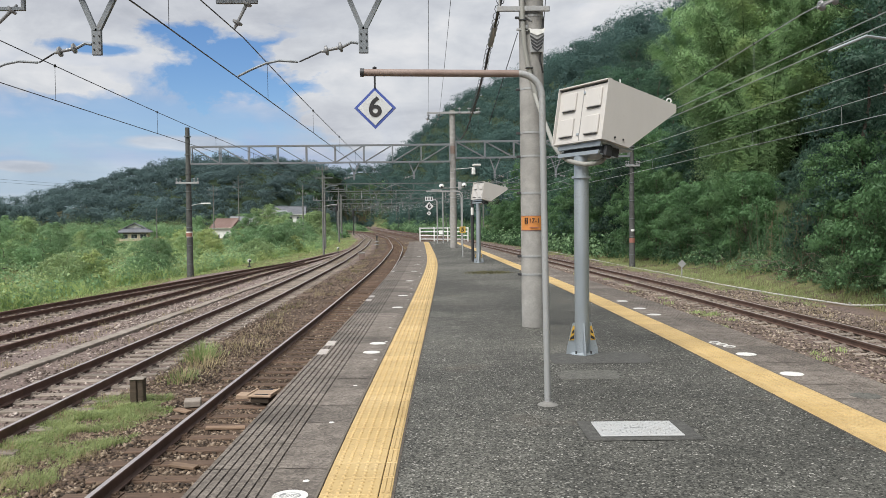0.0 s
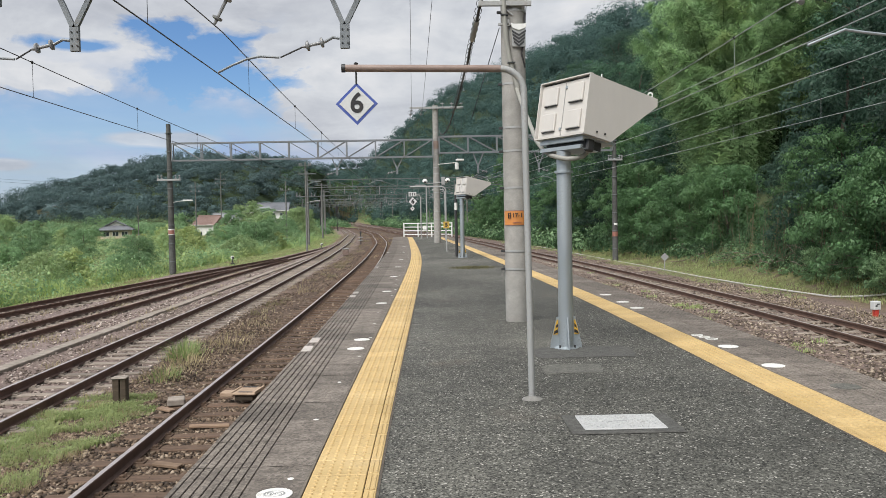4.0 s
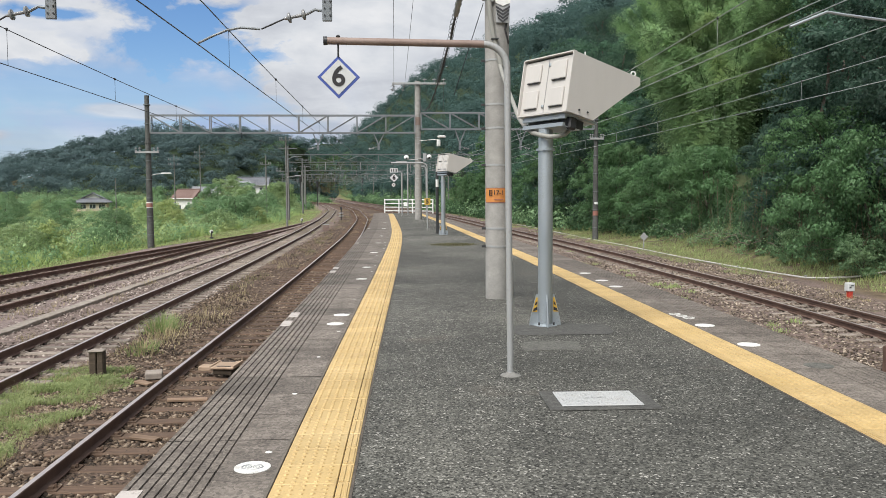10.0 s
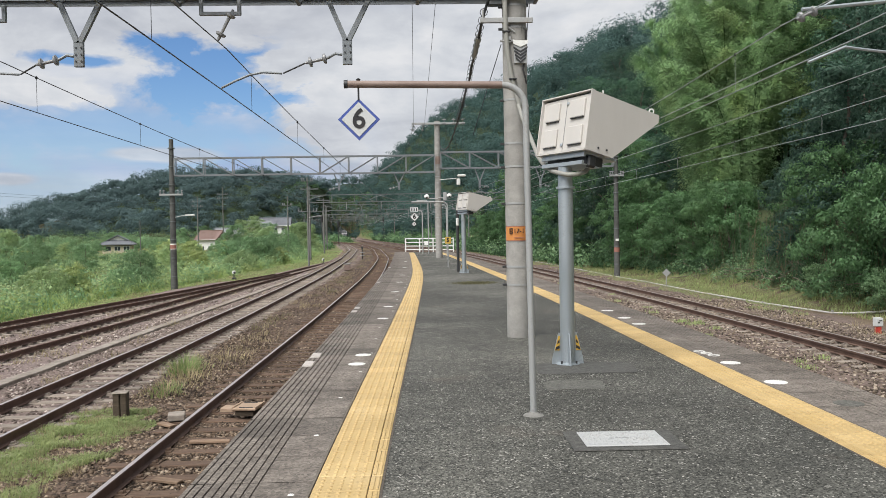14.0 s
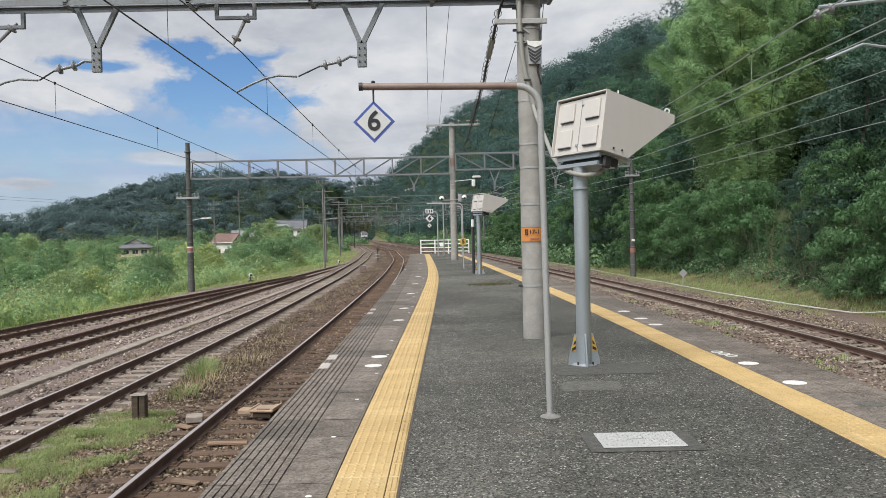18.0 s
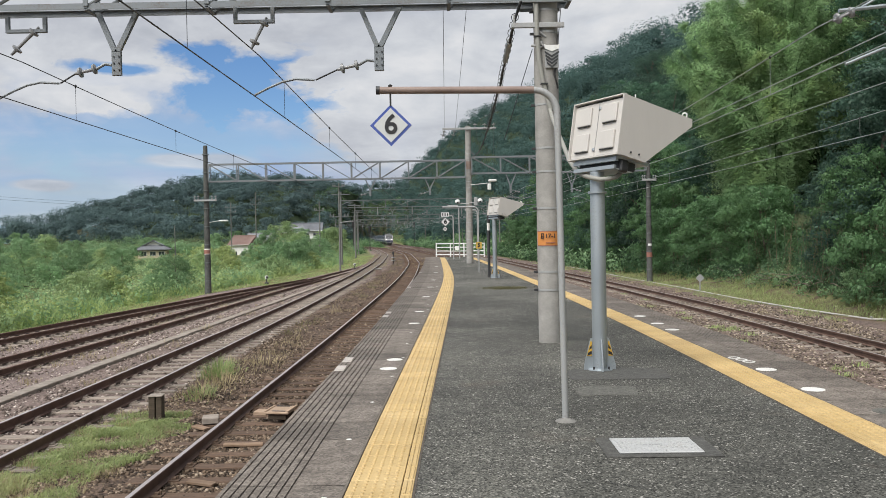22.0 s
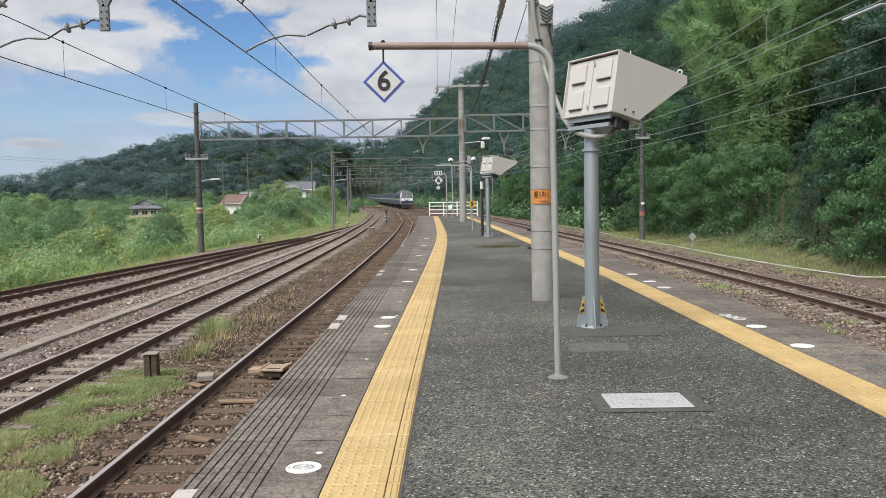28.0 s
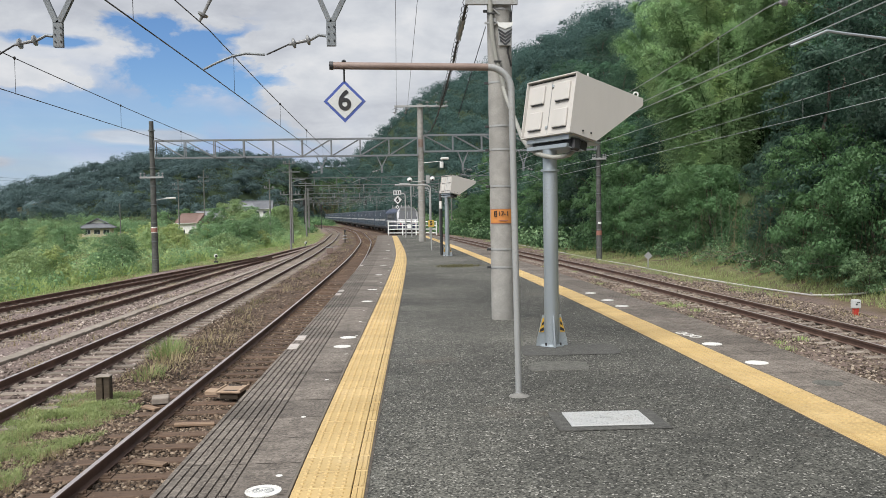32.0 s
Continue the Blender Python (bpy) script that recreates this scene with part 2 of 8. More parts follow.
def asphalt_material():
    n = Nodes("asphalt")
    v = n.world()
    big, mid = n.noise(v, 0.28, 5, 0.6, 0.4), n.noise(v, 1.6, 5, 0.65)
    grit, speck = n.voronoi(v, 78, "Color"), n.voronoi(v, 55, "Distance")
    c = n.ramp(big, [(0.30, (0.044, 0.0445, 0.039)), (0.5, (0.076, 0.0755, 0.0665)), (0.70, (0.140, 0.137, 0.120))])
    c = n.value(mid, 0.5, 1.5, c)
    c = n.value(n.ramp(grit, [(0.1, 0.05), (0.9, 0.95)]), 0.12, 2.0, c)
    # pale stones that the wear lays bare
    pale = n.ramp(grit, [(0.80, 0.0), (0.88, 0.8)])
    pale = n.math("MULTIPLY", pale, n.ramp(n.noise(v, 5.0, 4, 0.6), [(0.38, 0.25), (0.62, 1.0)]))
    c = n.mix(pale, c, (0.47, 0.455, 0.42))
    c = n.value(n.noise(v, 16, 4, 0.7), 0.45, 1.55, c)
    c = n.value(n.noise(v, 3.4, 6, 0.7, 0.6), 0.55, 1.45, c)
    brown = n.ramp(n.noise(v, 0.9, 3, 0.5), [(0.62, 0.0), (0.78, 0.4)])
    c = n.mix(brown, c, (0.12, 0.088, 0.066))
    n.bump(speck, 0.8, 0.012)
    return n.done(c, n.ramp(mid, [(0.3, 0.72), (0.7, 0.95)]), 0.0, 0.35)


def tactile_material():
    n = Nodes("yellow_tactile_plastic")
    v = n.world()
    big, fine = n.noise(v, 1.3, 5, 0.65), n.noise(v, 45, 3)
    c = n.ramp(big, [(0.25, (0.44, 0.31, 0.128)), (0.6, (0.53, 0.385, 0.178)), (0.85, (0.58, 0.455, 0.25))])
    c = n.value(n.rand(), 0.90, 1.08, c)
    c = n.mix(n.ramp(n.math("MULTIPLY", n.noise(v, 7, 5, 0.7), fine), [(0.27, 0.0), (0.42, 0.5)]), c, (0.22, 0.15, 0.07))
    n.bump(fine, 0.15, 0.003)
    return n.done(c, 0.62)


def ground_material():
    n = Nodes("yard_ground")
    v = n.world()
    big, mid, fine = n.noise(v, 0.22, 5, 0.6), n.noise(v, 1.5, 5, 0.65), n.noise(v, 14, 4, 0.7)
    stones, cell = n.voronoi(v, 17, "Distance"), n.voronoi(v, 17, "Color")
    bal = n.ramp(n.noise(v, 0.5, 4, 0.6), [(0.3, (0.060, 0.040, 0.028)), (0.55, (0.110, 0.077, 0.054)), (0.78, (0.18, 0.135, 0.102))])
    bal = n.value(n.ramp(cell, [(0.15, 0.1), (0.85, 0.9)]), 0.45, 1.5, bal)
    bal = n.value(n.noise(v, 3.2, 6, 0.7), 0.5, 1.5, bal)
    pale = n.ramp(n.attr("pale"), [(0.0, 0.0), (1.0, 1.0)])
    bal = n.mix(n.math("MULTIPLY", pale, 0.6), bal, n.value(cell, 0.6, 1.3, (0.31, 0.25, 0.24)))
    soil = n.ramp(mid, [(0.3, (0.095, 0.072, 0.048)), (0.7, (0.22, 0.17, 0.112))])
    grass = n.ramp(mid, [(0.3, (0.10, 0.125, 0.052)), (0.55, (0.165, 0.185, 0.080)), (0.8, (0.27, 0.235, 0.125))])
    grass = n.value(fine, 0.6, 1.3, grass)
    g = n.ramp(n.math("ADD", n.attr("grassy"), n.math("MULTIPLY", n.math("SUBTRACT", mid, 0.5), 0.9)), [(0.42, 0.0), (0.58, 1.0)])
    s = n.ramp(n.math("ADD", n.attr("soily"), n.math("MULTIPLY", n.math("SUBTRACT", big, 0.5), 0.8)), [(0.4, 0.0), (0.6, 1.0)])
    c = n.mix(g, n.mix(s, bal, soil), grass)
    # the ground turns dark green as it rises above the yard
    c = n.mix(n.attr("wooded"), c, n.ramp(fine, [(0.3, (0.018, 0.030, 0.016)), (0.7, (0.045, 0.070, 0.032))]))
    n.bump(n.math("ADD", stones, n.math("MULTIPLY", fine, 0.6)), 0.9, 0.04)
    return n.done(c, 0.95, 0.0, 0.2)


def rusty(name, dark, light, rough=0.75, metal=0.2):
    n = Nodes(name)
    v = n.world()
    big, fine = n.noise(v, 2.2, 5, 0.65), n.noise(v, 50, 3, 0.7)
    c = n.value(fine, 0.75, 1.25, n.ramp(big, [(0.3, dark), (0.7, light)]))
    n.bump(fine, 0.25, 0.003)
    return n.done(c, rough, metal)


def wood_material(name, dark, light, vary=0.25):
    n = Nodes(name)
    v = n.coord("Object", (1.2, 14, 14))
    grain, big = n.noise(v, 2.5, 5, 0.65, 0.6), n.noise(n.world(), 1.1, 3)
    c = n.value(n.rand(), 1 - vary, 1 + vary, n.ramp(grain, [(0.28, dark), (0.72, light)]))
    c = n.value(big, 0.75, 1.2, c)
    n.bump(grain, 0.4, 0.01)
    return n.done(c, 0.88)


def leaf_material(name, dark, light, yellow=(0.30, 0.30, 0.06), amount=0.15, gloss=0.5, tone=0.0, vary=0.18):
    """Leaves: each leaf differs a little, some have turned yellowish; light comes through."""
    n = Nodes(name)
    isl = n.island()
    c = n.ramp(isl, [(0.0, tuple(0.72 * p + 0.26 * q for p, q in zip(dark, light))), (0.75, tuple(0.97 * q for q in light)), (1.0, tuple(min(1, 1.1 * q) for q in light))])
    c = n.mix(n.ramp(n.noise(n.world(), 0.35, 3), [(0.52, 0.0), (0.75, amount)]), c, yellow)
    c = n.value(n.noise(n.world(), 1.3, 3), 0.72, 1.22, c)
    c = n.value(n.rand(), 1 - vary, 1 + vary, c)
    if tone:
        c = n.value(n.noise(n.world(), 0.13, 2), 1 - tone, 1 + tone, c)
    n.b.inputs["Base Color"].default_value = (0, 0, 0, 1)
    m = n.done(c, gloss, 0.0, 0.35)
    tr = n.t.nodes.new("ShaderNodeBsdfTranslucent")
    n.link(c, tr.inputs["Color"])
    add = n.t.nodes.new("ShaderNodeMixShader")
    add.inputs[0].default_value = 0.42
    n.link(n.b.outputs[0], add.inputs[1])
    n.link(tr.outputs[0], add.inputs[2])
    n.link(add.outputs[0], n.t.nodes["Material Output"].inputs["Surface"])
    return m


def glass_material(name, tint, rough=0.05):
    n = Nodes(name)
    return n.done(n.value(n.noise(n.coord(), 4, 3), 0.9, 1.1, tint), rough, 0.0, 0.8)


def glow(name, color, strength):
    n = Nodes(name)
    n.b.inputs["Emission Color"].default_value = (*color, 1)
    n.b.inputs["Emission Strength"].default_value = strength
    return n.done(color, 0.3)


ASPHALT = asphalt_material()
PATCH = rough_stone("dark_asphalt_patch", (0.05, 0.05, 0.047), (0.092, 0.092, 0.085), 8, amount=0.2, worldly=True, grit=0.5)
OLDPATCH = rough_stone("old_asphalt_patch", (0.075, 0.075, 0.067), (0.135, 0.133, 0.118), 8, amount=0.3, worldly=True, grit=0.6)
SLAB = rough_stone("platform_concrete", (0.110, 0.094, 0.080), (0.208, 0.182, 0.157), 3.4, (0.080, 0.068, 0.058), 0.7, 0.6, 0.9, True, 0.2, 0.8)
CONCRETE = rough_stone("pole_concrete", (0.25, 0.245, 0.23), (0.36, 0.35, 0.33), 3.0, (0.16, 0.155, 0.145), 0.6, 0.2, 0.85)
COLLAR = rough_stone("collar_concrete", (0.14, 0.138, 0.128), (0.27, 0.265, 0.25), 5.0, (0.10, 0.098, 0.09), 0.6, 0.4, 0.9)
WALLC = rough_stone("wall_concrete", (0.15, 0.145, 0.135), (0.26, 0.25, 0.235), 2.0, (0.09, 0.085, 0.08), 0.6, 0.3, 0.9)
TROUGHC = rough_stone("trough_concrete", (0.20, 0.170, 0.142), (0.34, 0.30, 0.26), 3.0, (0.17, 0.13, 0.10), 0.5, 0.3, 0.9, True)
TACTILE = tactile_material()
GROUND = ground_material()
RAILTOP = painted("rail_head_steel", (0.52, 0.47, 0.46), 0.40, 0.6, (0.20, 0.13, 0.09), 0.2, 2.0, False)
RAILRUST = rusty("rail_rust", (0.070, 0.040, 0.031), (0.135, 0.083, 0.062), 0.8, 0.0)
RAILDULL = rusty("siding_rail_rust", (0.075, 0.040, 0.031), (0.150, 0.086, 0.066), 0.75, 0.0)
SLEEPER = wood_material("sleeper_wood", (0.06, 0.037, 0.025), (0.16, 0.105, 0.072))
SLEEPERC = wood_material("weathered_sleeper_wood", (0.125, 0.103, 0.084), (0.35, 0.30, 0.255))
GALV = painted("galvanised_steel", (0.41, 0.455, 0.485), 0.42, 0.65, (0.24, 0.25, 0.25), 0.5, 5.0)
GREYPAINT = painted("grey_painted_steel", (0.36, 0.37, 0.37), 0.5, 0.2, (0.17, 0.13, 0.10), 0.4)
GANTRY = painted("gantry_steel", (0.20, 0.22, 0.235), 0.55, 0.35, (0.15, 0.11, 0.08), 0.45)
FARSTEEL = painted("far_gantry_steel", (0.14, 0.155, 0.16), 0.6, 0.2, (0.15, 0.11, 0.08), 0.4)
DARKSTEEL = painted("dark_steel", (0.045, 0.047, 0.05), 0.5, 0.3, (0.10, 0.08, 0.06), 0.3)
OLDPOLE = rough_stone("old_dark_pole", (0.056, 0.060, 0.057), (0.115, 0.118, 0.112), 4.0, (0.035, 0.032, 0.03), 0.7, 0.3)
FARPOLE = rough_stone("weathered_grey_pole", (0.115, 0.12, 0.115), (0.20, 0.20, 0.19), 4.0, (0.08, 0.075, 0.07), 0.5, 0.3)
RUSTPIPE = rusty("rusty_pipe_paint", (0.17, 0.115, 0.095), (0.30, 0.235, 0.205), 0.6, 0.1)
BOXPAINT = painted("beige_cabinet_paint", (0.56, 0.54, 0.51), 0.4, 0.0, (0.30, 0.27, 0.23), 0.22, 2.0)
WHITE = painted("white_paint", (0.74, 0.75, 0.73), 0.45, 0.0, (0.30, 0.27, 0.22), 0.25)
HATCH = painted("grey_white_chequer_plate", (0.46, 0.47, 0.47), 0.55, 0.1, (0.22, 0.20, 0.18), 0.5, 9.0, False)
WORNWHITE = painted("worn_white_marking", (0.72, 0.72, 0.69), 0.7, 0.0, (0.22, 0.20, 0.18), 0.7, 9.0, False)
BLUE = painted("blue_sign_paint", (0.065, 0.105, 0.36), 0.4)
SIGNFACE = painted("pale_sign_face", (0.58, 0.60, 0.60), 0.45, 0.0, (0.3, 0.28, 0.25), 0.25)
BLACK = painted("black_paint", (0.02, 0.02, 0.022), 0.5, amount=0.15)
ORANGE = painted("orange_plate", (0.58, 0.235, 0.065), 0.5, amount=0.5)
EDGEMARK = painted("worn_edge_marking", (0.50, 0.46, 0.43), 0.75, 0.0, (0.17, 0.15, 0.13), 0.85, 12.0, False)
PIPE = painted("grey_white_pipe", (0.50, 0.49, 0.46), 0.5, 0.0, (0.2, 0.18, 0.15), 0.5)
YELLOW = painted("yellow_plate", (0.60, 0.37, 0.05), 0.5)
AMBER = painted("amber_plate", (0.50, 0.33, 0.06), 0.55)
FADEDRED = painted("faded_red_plate", (0.30, 0.13, 0.10), 0.6, amount=0.5)
RED = painted("red_paint", (0.50, 0.045, 0.03), 0.5)
CABLE = painted("black_cable", (0.03, 0.03, 0.032), 0.6, amount=0.1)
PALEWIRE = painted("pale_aluminium_wire", (0.42, 0.45, 0.46), 0.4, 0.4, amount=0.2)
WIRE = painted("copper_contact_wire", (0.05, 0.052, 0.058), 0.45, 0.5, amount=0.2)
HOSE = painted("grey_plastic_conduit", (0.29, 0.29, 0.265), 0.5, amount=0.3)
# joint dirt whose grey also paints the thin shadow along the tiles
JOINT = rough_stone("joint_dirt_and_shadow", (0.10, 0.088, 0.072), (0.19, 0.165, 0.135), 9, amount=0.4)
DARKJOINT = rough_stone("dark_joint_dirt", (0.05, 0.042, 0.034), (0.12, 0.10, 0.08), 9, amount=0.4)
CERAMIC = painted("insulator_porcelain", (0.24, 0.245, 0.25), 0.3, amount=0.3)
OLDWOOD = wood_material("old_post_wood", (0.035, 0.026, 0.018), (0.10, 0.075, 0.052), 0.1)
PALEWOOD = wood_material("pale_board", (0.30, 0.21, 0.14), (0.52, 0.39, 0.29), 0.1)
BROWNWOOD = wood_material("weathered_board", (0.13, 0.085, 0.055), (0.30, 0.21, 0.145), 0.25)
BARK = rough_stone("bark", (0.055, 0.045, 0.035), (0.13, 0.11, 0.085), 5.0, amount=0.3, bump=0.8)

# ---- mesh building ----


class Shape:
    """Collects vertices and faces for one mesh."""

    def __init__(self):
        self.v, self.f = [], []

    def add(self, verts, faces):
        k = len(self.v)
        self.v += [tuple(p) for p in verts]
        self.f += [tuple(i + k for i in f) for f in faces]
        return self

    def box(self, c, s, turn=0.0, b=0.0, m=None):
        """A box of full size s about c, turned about z, with chamfered edges of b."""
        h = [k / 2 for k in s]
        b = min(b, min(h) * 0.9)
        ca, sa = math.cos(radians(turn)), math.sin(radians(turn))
        out = []

        def world_at(x, y, z):
            if m is not None:
                return tuple(m @ Vector((x + c[0], y + c[1], z + c[2])))
            return (c[0] + x * ca - y * sa, c[1] + x * sa + y * ca, c[2] + z)

        sg = [(i, j, k) for i in (-1, 1) for j in (-1, 1) for k in (-1, 1)]
        if b <= 0:
            out = [world_at(i * h[0], j * h[1], k * h[2]) for i, j, k in sg]
            return self.add(out, [(0, 1, 3, 2), (4, 6, 7, 5), (0, 4, 5, 1), (2, 3, 7, 6), (0, 2, 6, 4), (1, 5, 7, 3)])
        idx = {}
        for s3 in sg:
            for ax in range(3):
                p = [s3[a] * (h[a] - (0 if a == ax else b)) for a in range(3)]
                idx[s3, ax] = len(out)
                out.append(world_at(*p))
        fs = []
        for ax in range(3):
            o1, o2 = [a for a in range(3) if a != ax]
            for d in (-1, 1):
                ring = []
                for e1, e2 in ((-1, -1), (1, -1), (1, 1), (-1, 1)):
                    q = [0, 0, 0]
                    q[ax], q[o1], q[o2] = d, e1, e2
                    ring.append(idx[tuple(q), ax])
                flip = (d > 0) == (ax != 1)
                fs.append(tuple(ring if flip else ring[::-1]))
            for e1 in (-1, 1):
                for e2 in (-1, 1):
                    qa, qb = [0, 0, 0], [0, 0, 0]
                    qa[ax], qb[ax] = -1, 1
                    for q in (qa, qb):
                        q[o1], q[o2] = e1, e2
                    r = (idx[tuple(qa), o1], idx[tuple(qb), o1], idx[tuple(qb), o2], idx[tuple(qa), o2])
                    fs.append(r if (e1 * e2 > 0) == (ax != 1) else r[::-1])
        for s3 in sg:
            r = (idx[s3, 0], idx[s3, 1], idx[s3, 2])
            fs.append(r if s3[0] * s3[1] * s3[2] > 0 else r[::-1])
        return self.add(out, fs)

    def rod(self, p, q, r, r2=None, n=12, caps=True):
        """A round bar from p to q, of radius r at p and r2 at q."""
        p, q = Vector(p), Vector(q)
        r2 = r if r2 is None else r2
        z = (q - p).normalized()
        x = z.orthogonal().normalized()
        y = z.cross(x)
        ring = [(math.cos(2 * math.pi * i / n), math.sin(2 * math.pi * i / n)) for i in range(n)]
        vs = [p + (x * a + y * b) * r for a, b in ring] + [q + (x * a + y * b) * r2 for a, b in ring]
        fs = [(i, (i + 1) % n, n + (i + 1) % n, n + i) for i in range(n)]
        if caps:
            fs += [tuple(range(n))[::-1], tuple(range(n, 2 * n))]
        return self.add(vs, fs)

    def tube(self, pts, r, n=8):
        """A bent tube through pts."""
        pts = [Vector(p) for p in pts]
        vs, x = [], None
        for i, p in enumerate(pts):
            d = (pts[min(i + 1, len(pts) - 1)] - pts[max(i - 1, 0)]).normalized()
            x = d.orthogonal().normalized() if x is None else (x - d * x.dot(d)).normalized()
            y = d.cross(x)
            rr = r[i] if isinstance(r, (list, tuple)) else r
            vs += [p + (x * math.cos(2 * math.pi * k / n) + y * math.sin(2 * math.pi * k / n)) * rr for k in range(n)]
        fs = []
        for i in range(len(pts) - 1):
            for k in range(n):
                fs.append((i * n + k, i * n + (k + 1) % n, (i + 1) * n + (k + 1) % n, (i + 1) * n + k))
        fs += [tuple(range(n))[::-1], tuple(range((len(pts) - 1) * n, len(pts) * n))]
        return self.add(vs, fs)

    def turned(self, p, axis, rings, n=12):
        """A turned form: rings of (distance along axis, radius) from p."""
        p, z = Vector(p), Vector(axis).normalized()
        x = z.orthogonal().normalized()
        y = z.cross(x)
        vs = []
        for d, r in rings:
            vs += [p + z * d + (x * math.cos(2 * math.pi * k / n) + y * math.sin(2 * math.pi * k / n)) * r for k in range(n)]
        fs = [(i * n + k, i * n + (k + 1) % n, (i + 1) * n + (k + 1) % n, (i + 1) * n + k) for i in range(len(rings) - 1) for k in range(n)]
        fs += [tuple(range(n))[::-1], tuple(range((len(rings) - 1) * n, len(rings) * n))]
        return self.add(vs, fs)

    def prism(self, poly, a, b):
        """A flat outline swept from offset a to b: poly holds 3D points, a and b are vectors."""
        n = len(poly)
        a, b = Vector(a), Vector(b)
        vs = [Vector(p) + a for p in poly] + [Vector(p) + b for p in poly]
        fs = [(i, (i + 1) % n, n + (i + 1) % n, n + i) for i in range(n)] + [tuple(range(n))[::-1], tuple(range(n, 2 * n))]
        return self.add(vs, fs)

    def mesh(self, name, material, smooth=40.0):
        me = bpy.data.meshes.new(name)
        me.from_pydata(self.v, [], self.f)
        me.materials.append(material)
        if smooth:
            me.shade_smooth()
            me.set_sharp_from_angle(angle=radians(smooth))
        return me


def part(name, shape, material, parent=None, label="", at=None, smooth=40.0):
    """Links a shape (or a ready mesh) as one mesh object under a thing or a part."""
    me = shape if isinstance(shape, bpy.types.Mesh) else shape.mesh(name, material, smooth)
    ob = new(name, me)
    if parent is not None:
        ob.parent = parent
    if at is not None:
        ob.matrix_basis = at
    if label:
        ob["label"] = label
    return ob


def thing(name, at, label, category, group="", kind=""):
    ob = new(name)
    ob.empty_display_size = 0.2
    ob.matrix_basis = at if isinstance(at, Matrix) else pose(*at)
    return tagged(ob, label, category, group, kind)


def quads(name, verts, material, n=4):
    """A mesh of loose polygons with n corners each, from an array of corners."""
    verts = np.asarray(verts, dtype=np.float32).reshape(-1, 3)
    k = len(verts) // n
    me = bpy.data.meshes.new(name)
    me.vertices.add(len(verts))
    me.vertices.foreach_set("co", verts.ravel())
    me.loops.add(len(verts))
    me.loops.foreach_set("vertex_index", np.arange(len(verts), dtype=np.int32))
    me.polygons.add(k)
    me.polygons.foreach_set("loop_start", np.arange(0, len(verts), n, dtype=np.int32))
    me.materials.append(material)
    me.update(calc_edges=True)
    return me


def lettering(name, body, size, material, parent, at, depth=0.002, label="", bold=0.0):
    cu = bpy.data.curves.new(name, "FONT")
    cu.body, cu.size, cu.extrude, cu.align_x, cu.align_y = body, size, depth, "CENTER", "CENTER"
    cu.resolution_u, cu.offset = 6, bold
    tmp = bpy.data.objects.new(name, cu)
    scene.collection.objects.link(tmp)
    me = bpy.data.meshes.new_from_object(tmp.evaluated_get(bpy.context.evaluated_depsgraph_get()))
    bpy.data.objects.remove(tmp)
    me.materials.clear()
    me.materials.append(material)
    return part(name, me, material, parent, label, at)


# ---- the plan: tracks, platform edges, ground ----


def smooth_line(pts, soft=5.0):
    ys = np.arange(-400, 701, 1.0)
    xs = np.interp(ys, [p[0] for p in pts], [p[1] for p in pts])
    k = np.exp(-0.5 * (np.arange(-25, 26) / soft) ** 2)
    pad = np.concatenate([np.full(25, xs[0]), xs, xs[-1] + (xs[-1] - xs[-2]) * np.arange(1, 26)])
    xs = np.convolve(pad, k / k.sum(), "valid")
    return lambda y: float(np.interp(y, ys, xs))


MAIN = smooth_line([(-400, -2.96), (10, -2.96), (17, -2.88), (25, -2.78), (50, -2.8), (66, -3.0), (90, -3.5), (135, -6.4), (200, -13.8), (300, -38), (450, -95), (700, -230)])
LOOP = smooth_line([(-400, -6.4), (30, -6.45), (58, -6.9), (92, -7.9), (135, -10.3), (200, -17.6), (300, -41.9), (450, -99), (700, -234)])
SIDING = smooth_line([(-400, -11.3), (20, -11.3), (27, -10.95), (34, -10.8), (43, -10.72), (50, -10.6), (60, -10.2), (75, -9.4), (95, -8.0), (135, -10.3), (200, -17.6), (300, -41.9)], 3.0)
STUB = smooth_line([(-400, -42), (0, -16.6), (27, -14.55), (34, -13.85), (43, -12.75), (58, -11.1), (64, -10.2), (75, -9.4), (95, -8.0)], 3.0)
PASS = smooth_line([(-400, 5.9), (20, 5.9), (39, 5.5), (55, 4.75), (79, 3.4), (106, 1.45), (124, -0.45), (142, -2.6), (160, -4.8), (187, -8.2), (223, -12.6), (250, -16.0), (286, -20.2), (313, -23.4), (340, -26.8), (367, -30.6), (400, -34.5), (430, -37.6), (450, -40.5), (550, -66), (700, -125)])
RELIEF = smooth_line([(-400, 10.25), (17, 10.25), (24, 10.1), (39, 9.77), (55, 9.05), (79, 7.7), (106, 5.7), (142, 1.6), (187, -4.0), (250, -11.8), (313, -19.2), (367, -26.4), (400, -30.2), (450, -36.3), (550, -61), (700, -120)])
EDGE_W = smooth_line([(-400, -1.5), (5, -1.49), (8, -1.42), (14, -1.36), (25, -1.3), (38, -1.28), (50, -1.42), (63, -1.63), (80, -2.0)], 2.5)
BAND_W = smooth_line([(-400, -0.69), (4, -0.69), (7.8, -0.60), (12.8, -0.47), (20, -0.30), (28, -0.14), (34, -0.10), (40, -0.14), (50, -0.25), (62, -0.40), (72, -0.6)], 2.0)
BAND_E = smooth_line([(-400, 3.02), (4, 3.02), (8, 3.11), (14, 3.17), (22, 3.08), (32, 2.85), (43, 2.62), (54, 2.32), (68, 1.85)], 2.0)
RAIL_Z = -1.17
PLATFORM_END = 71.0


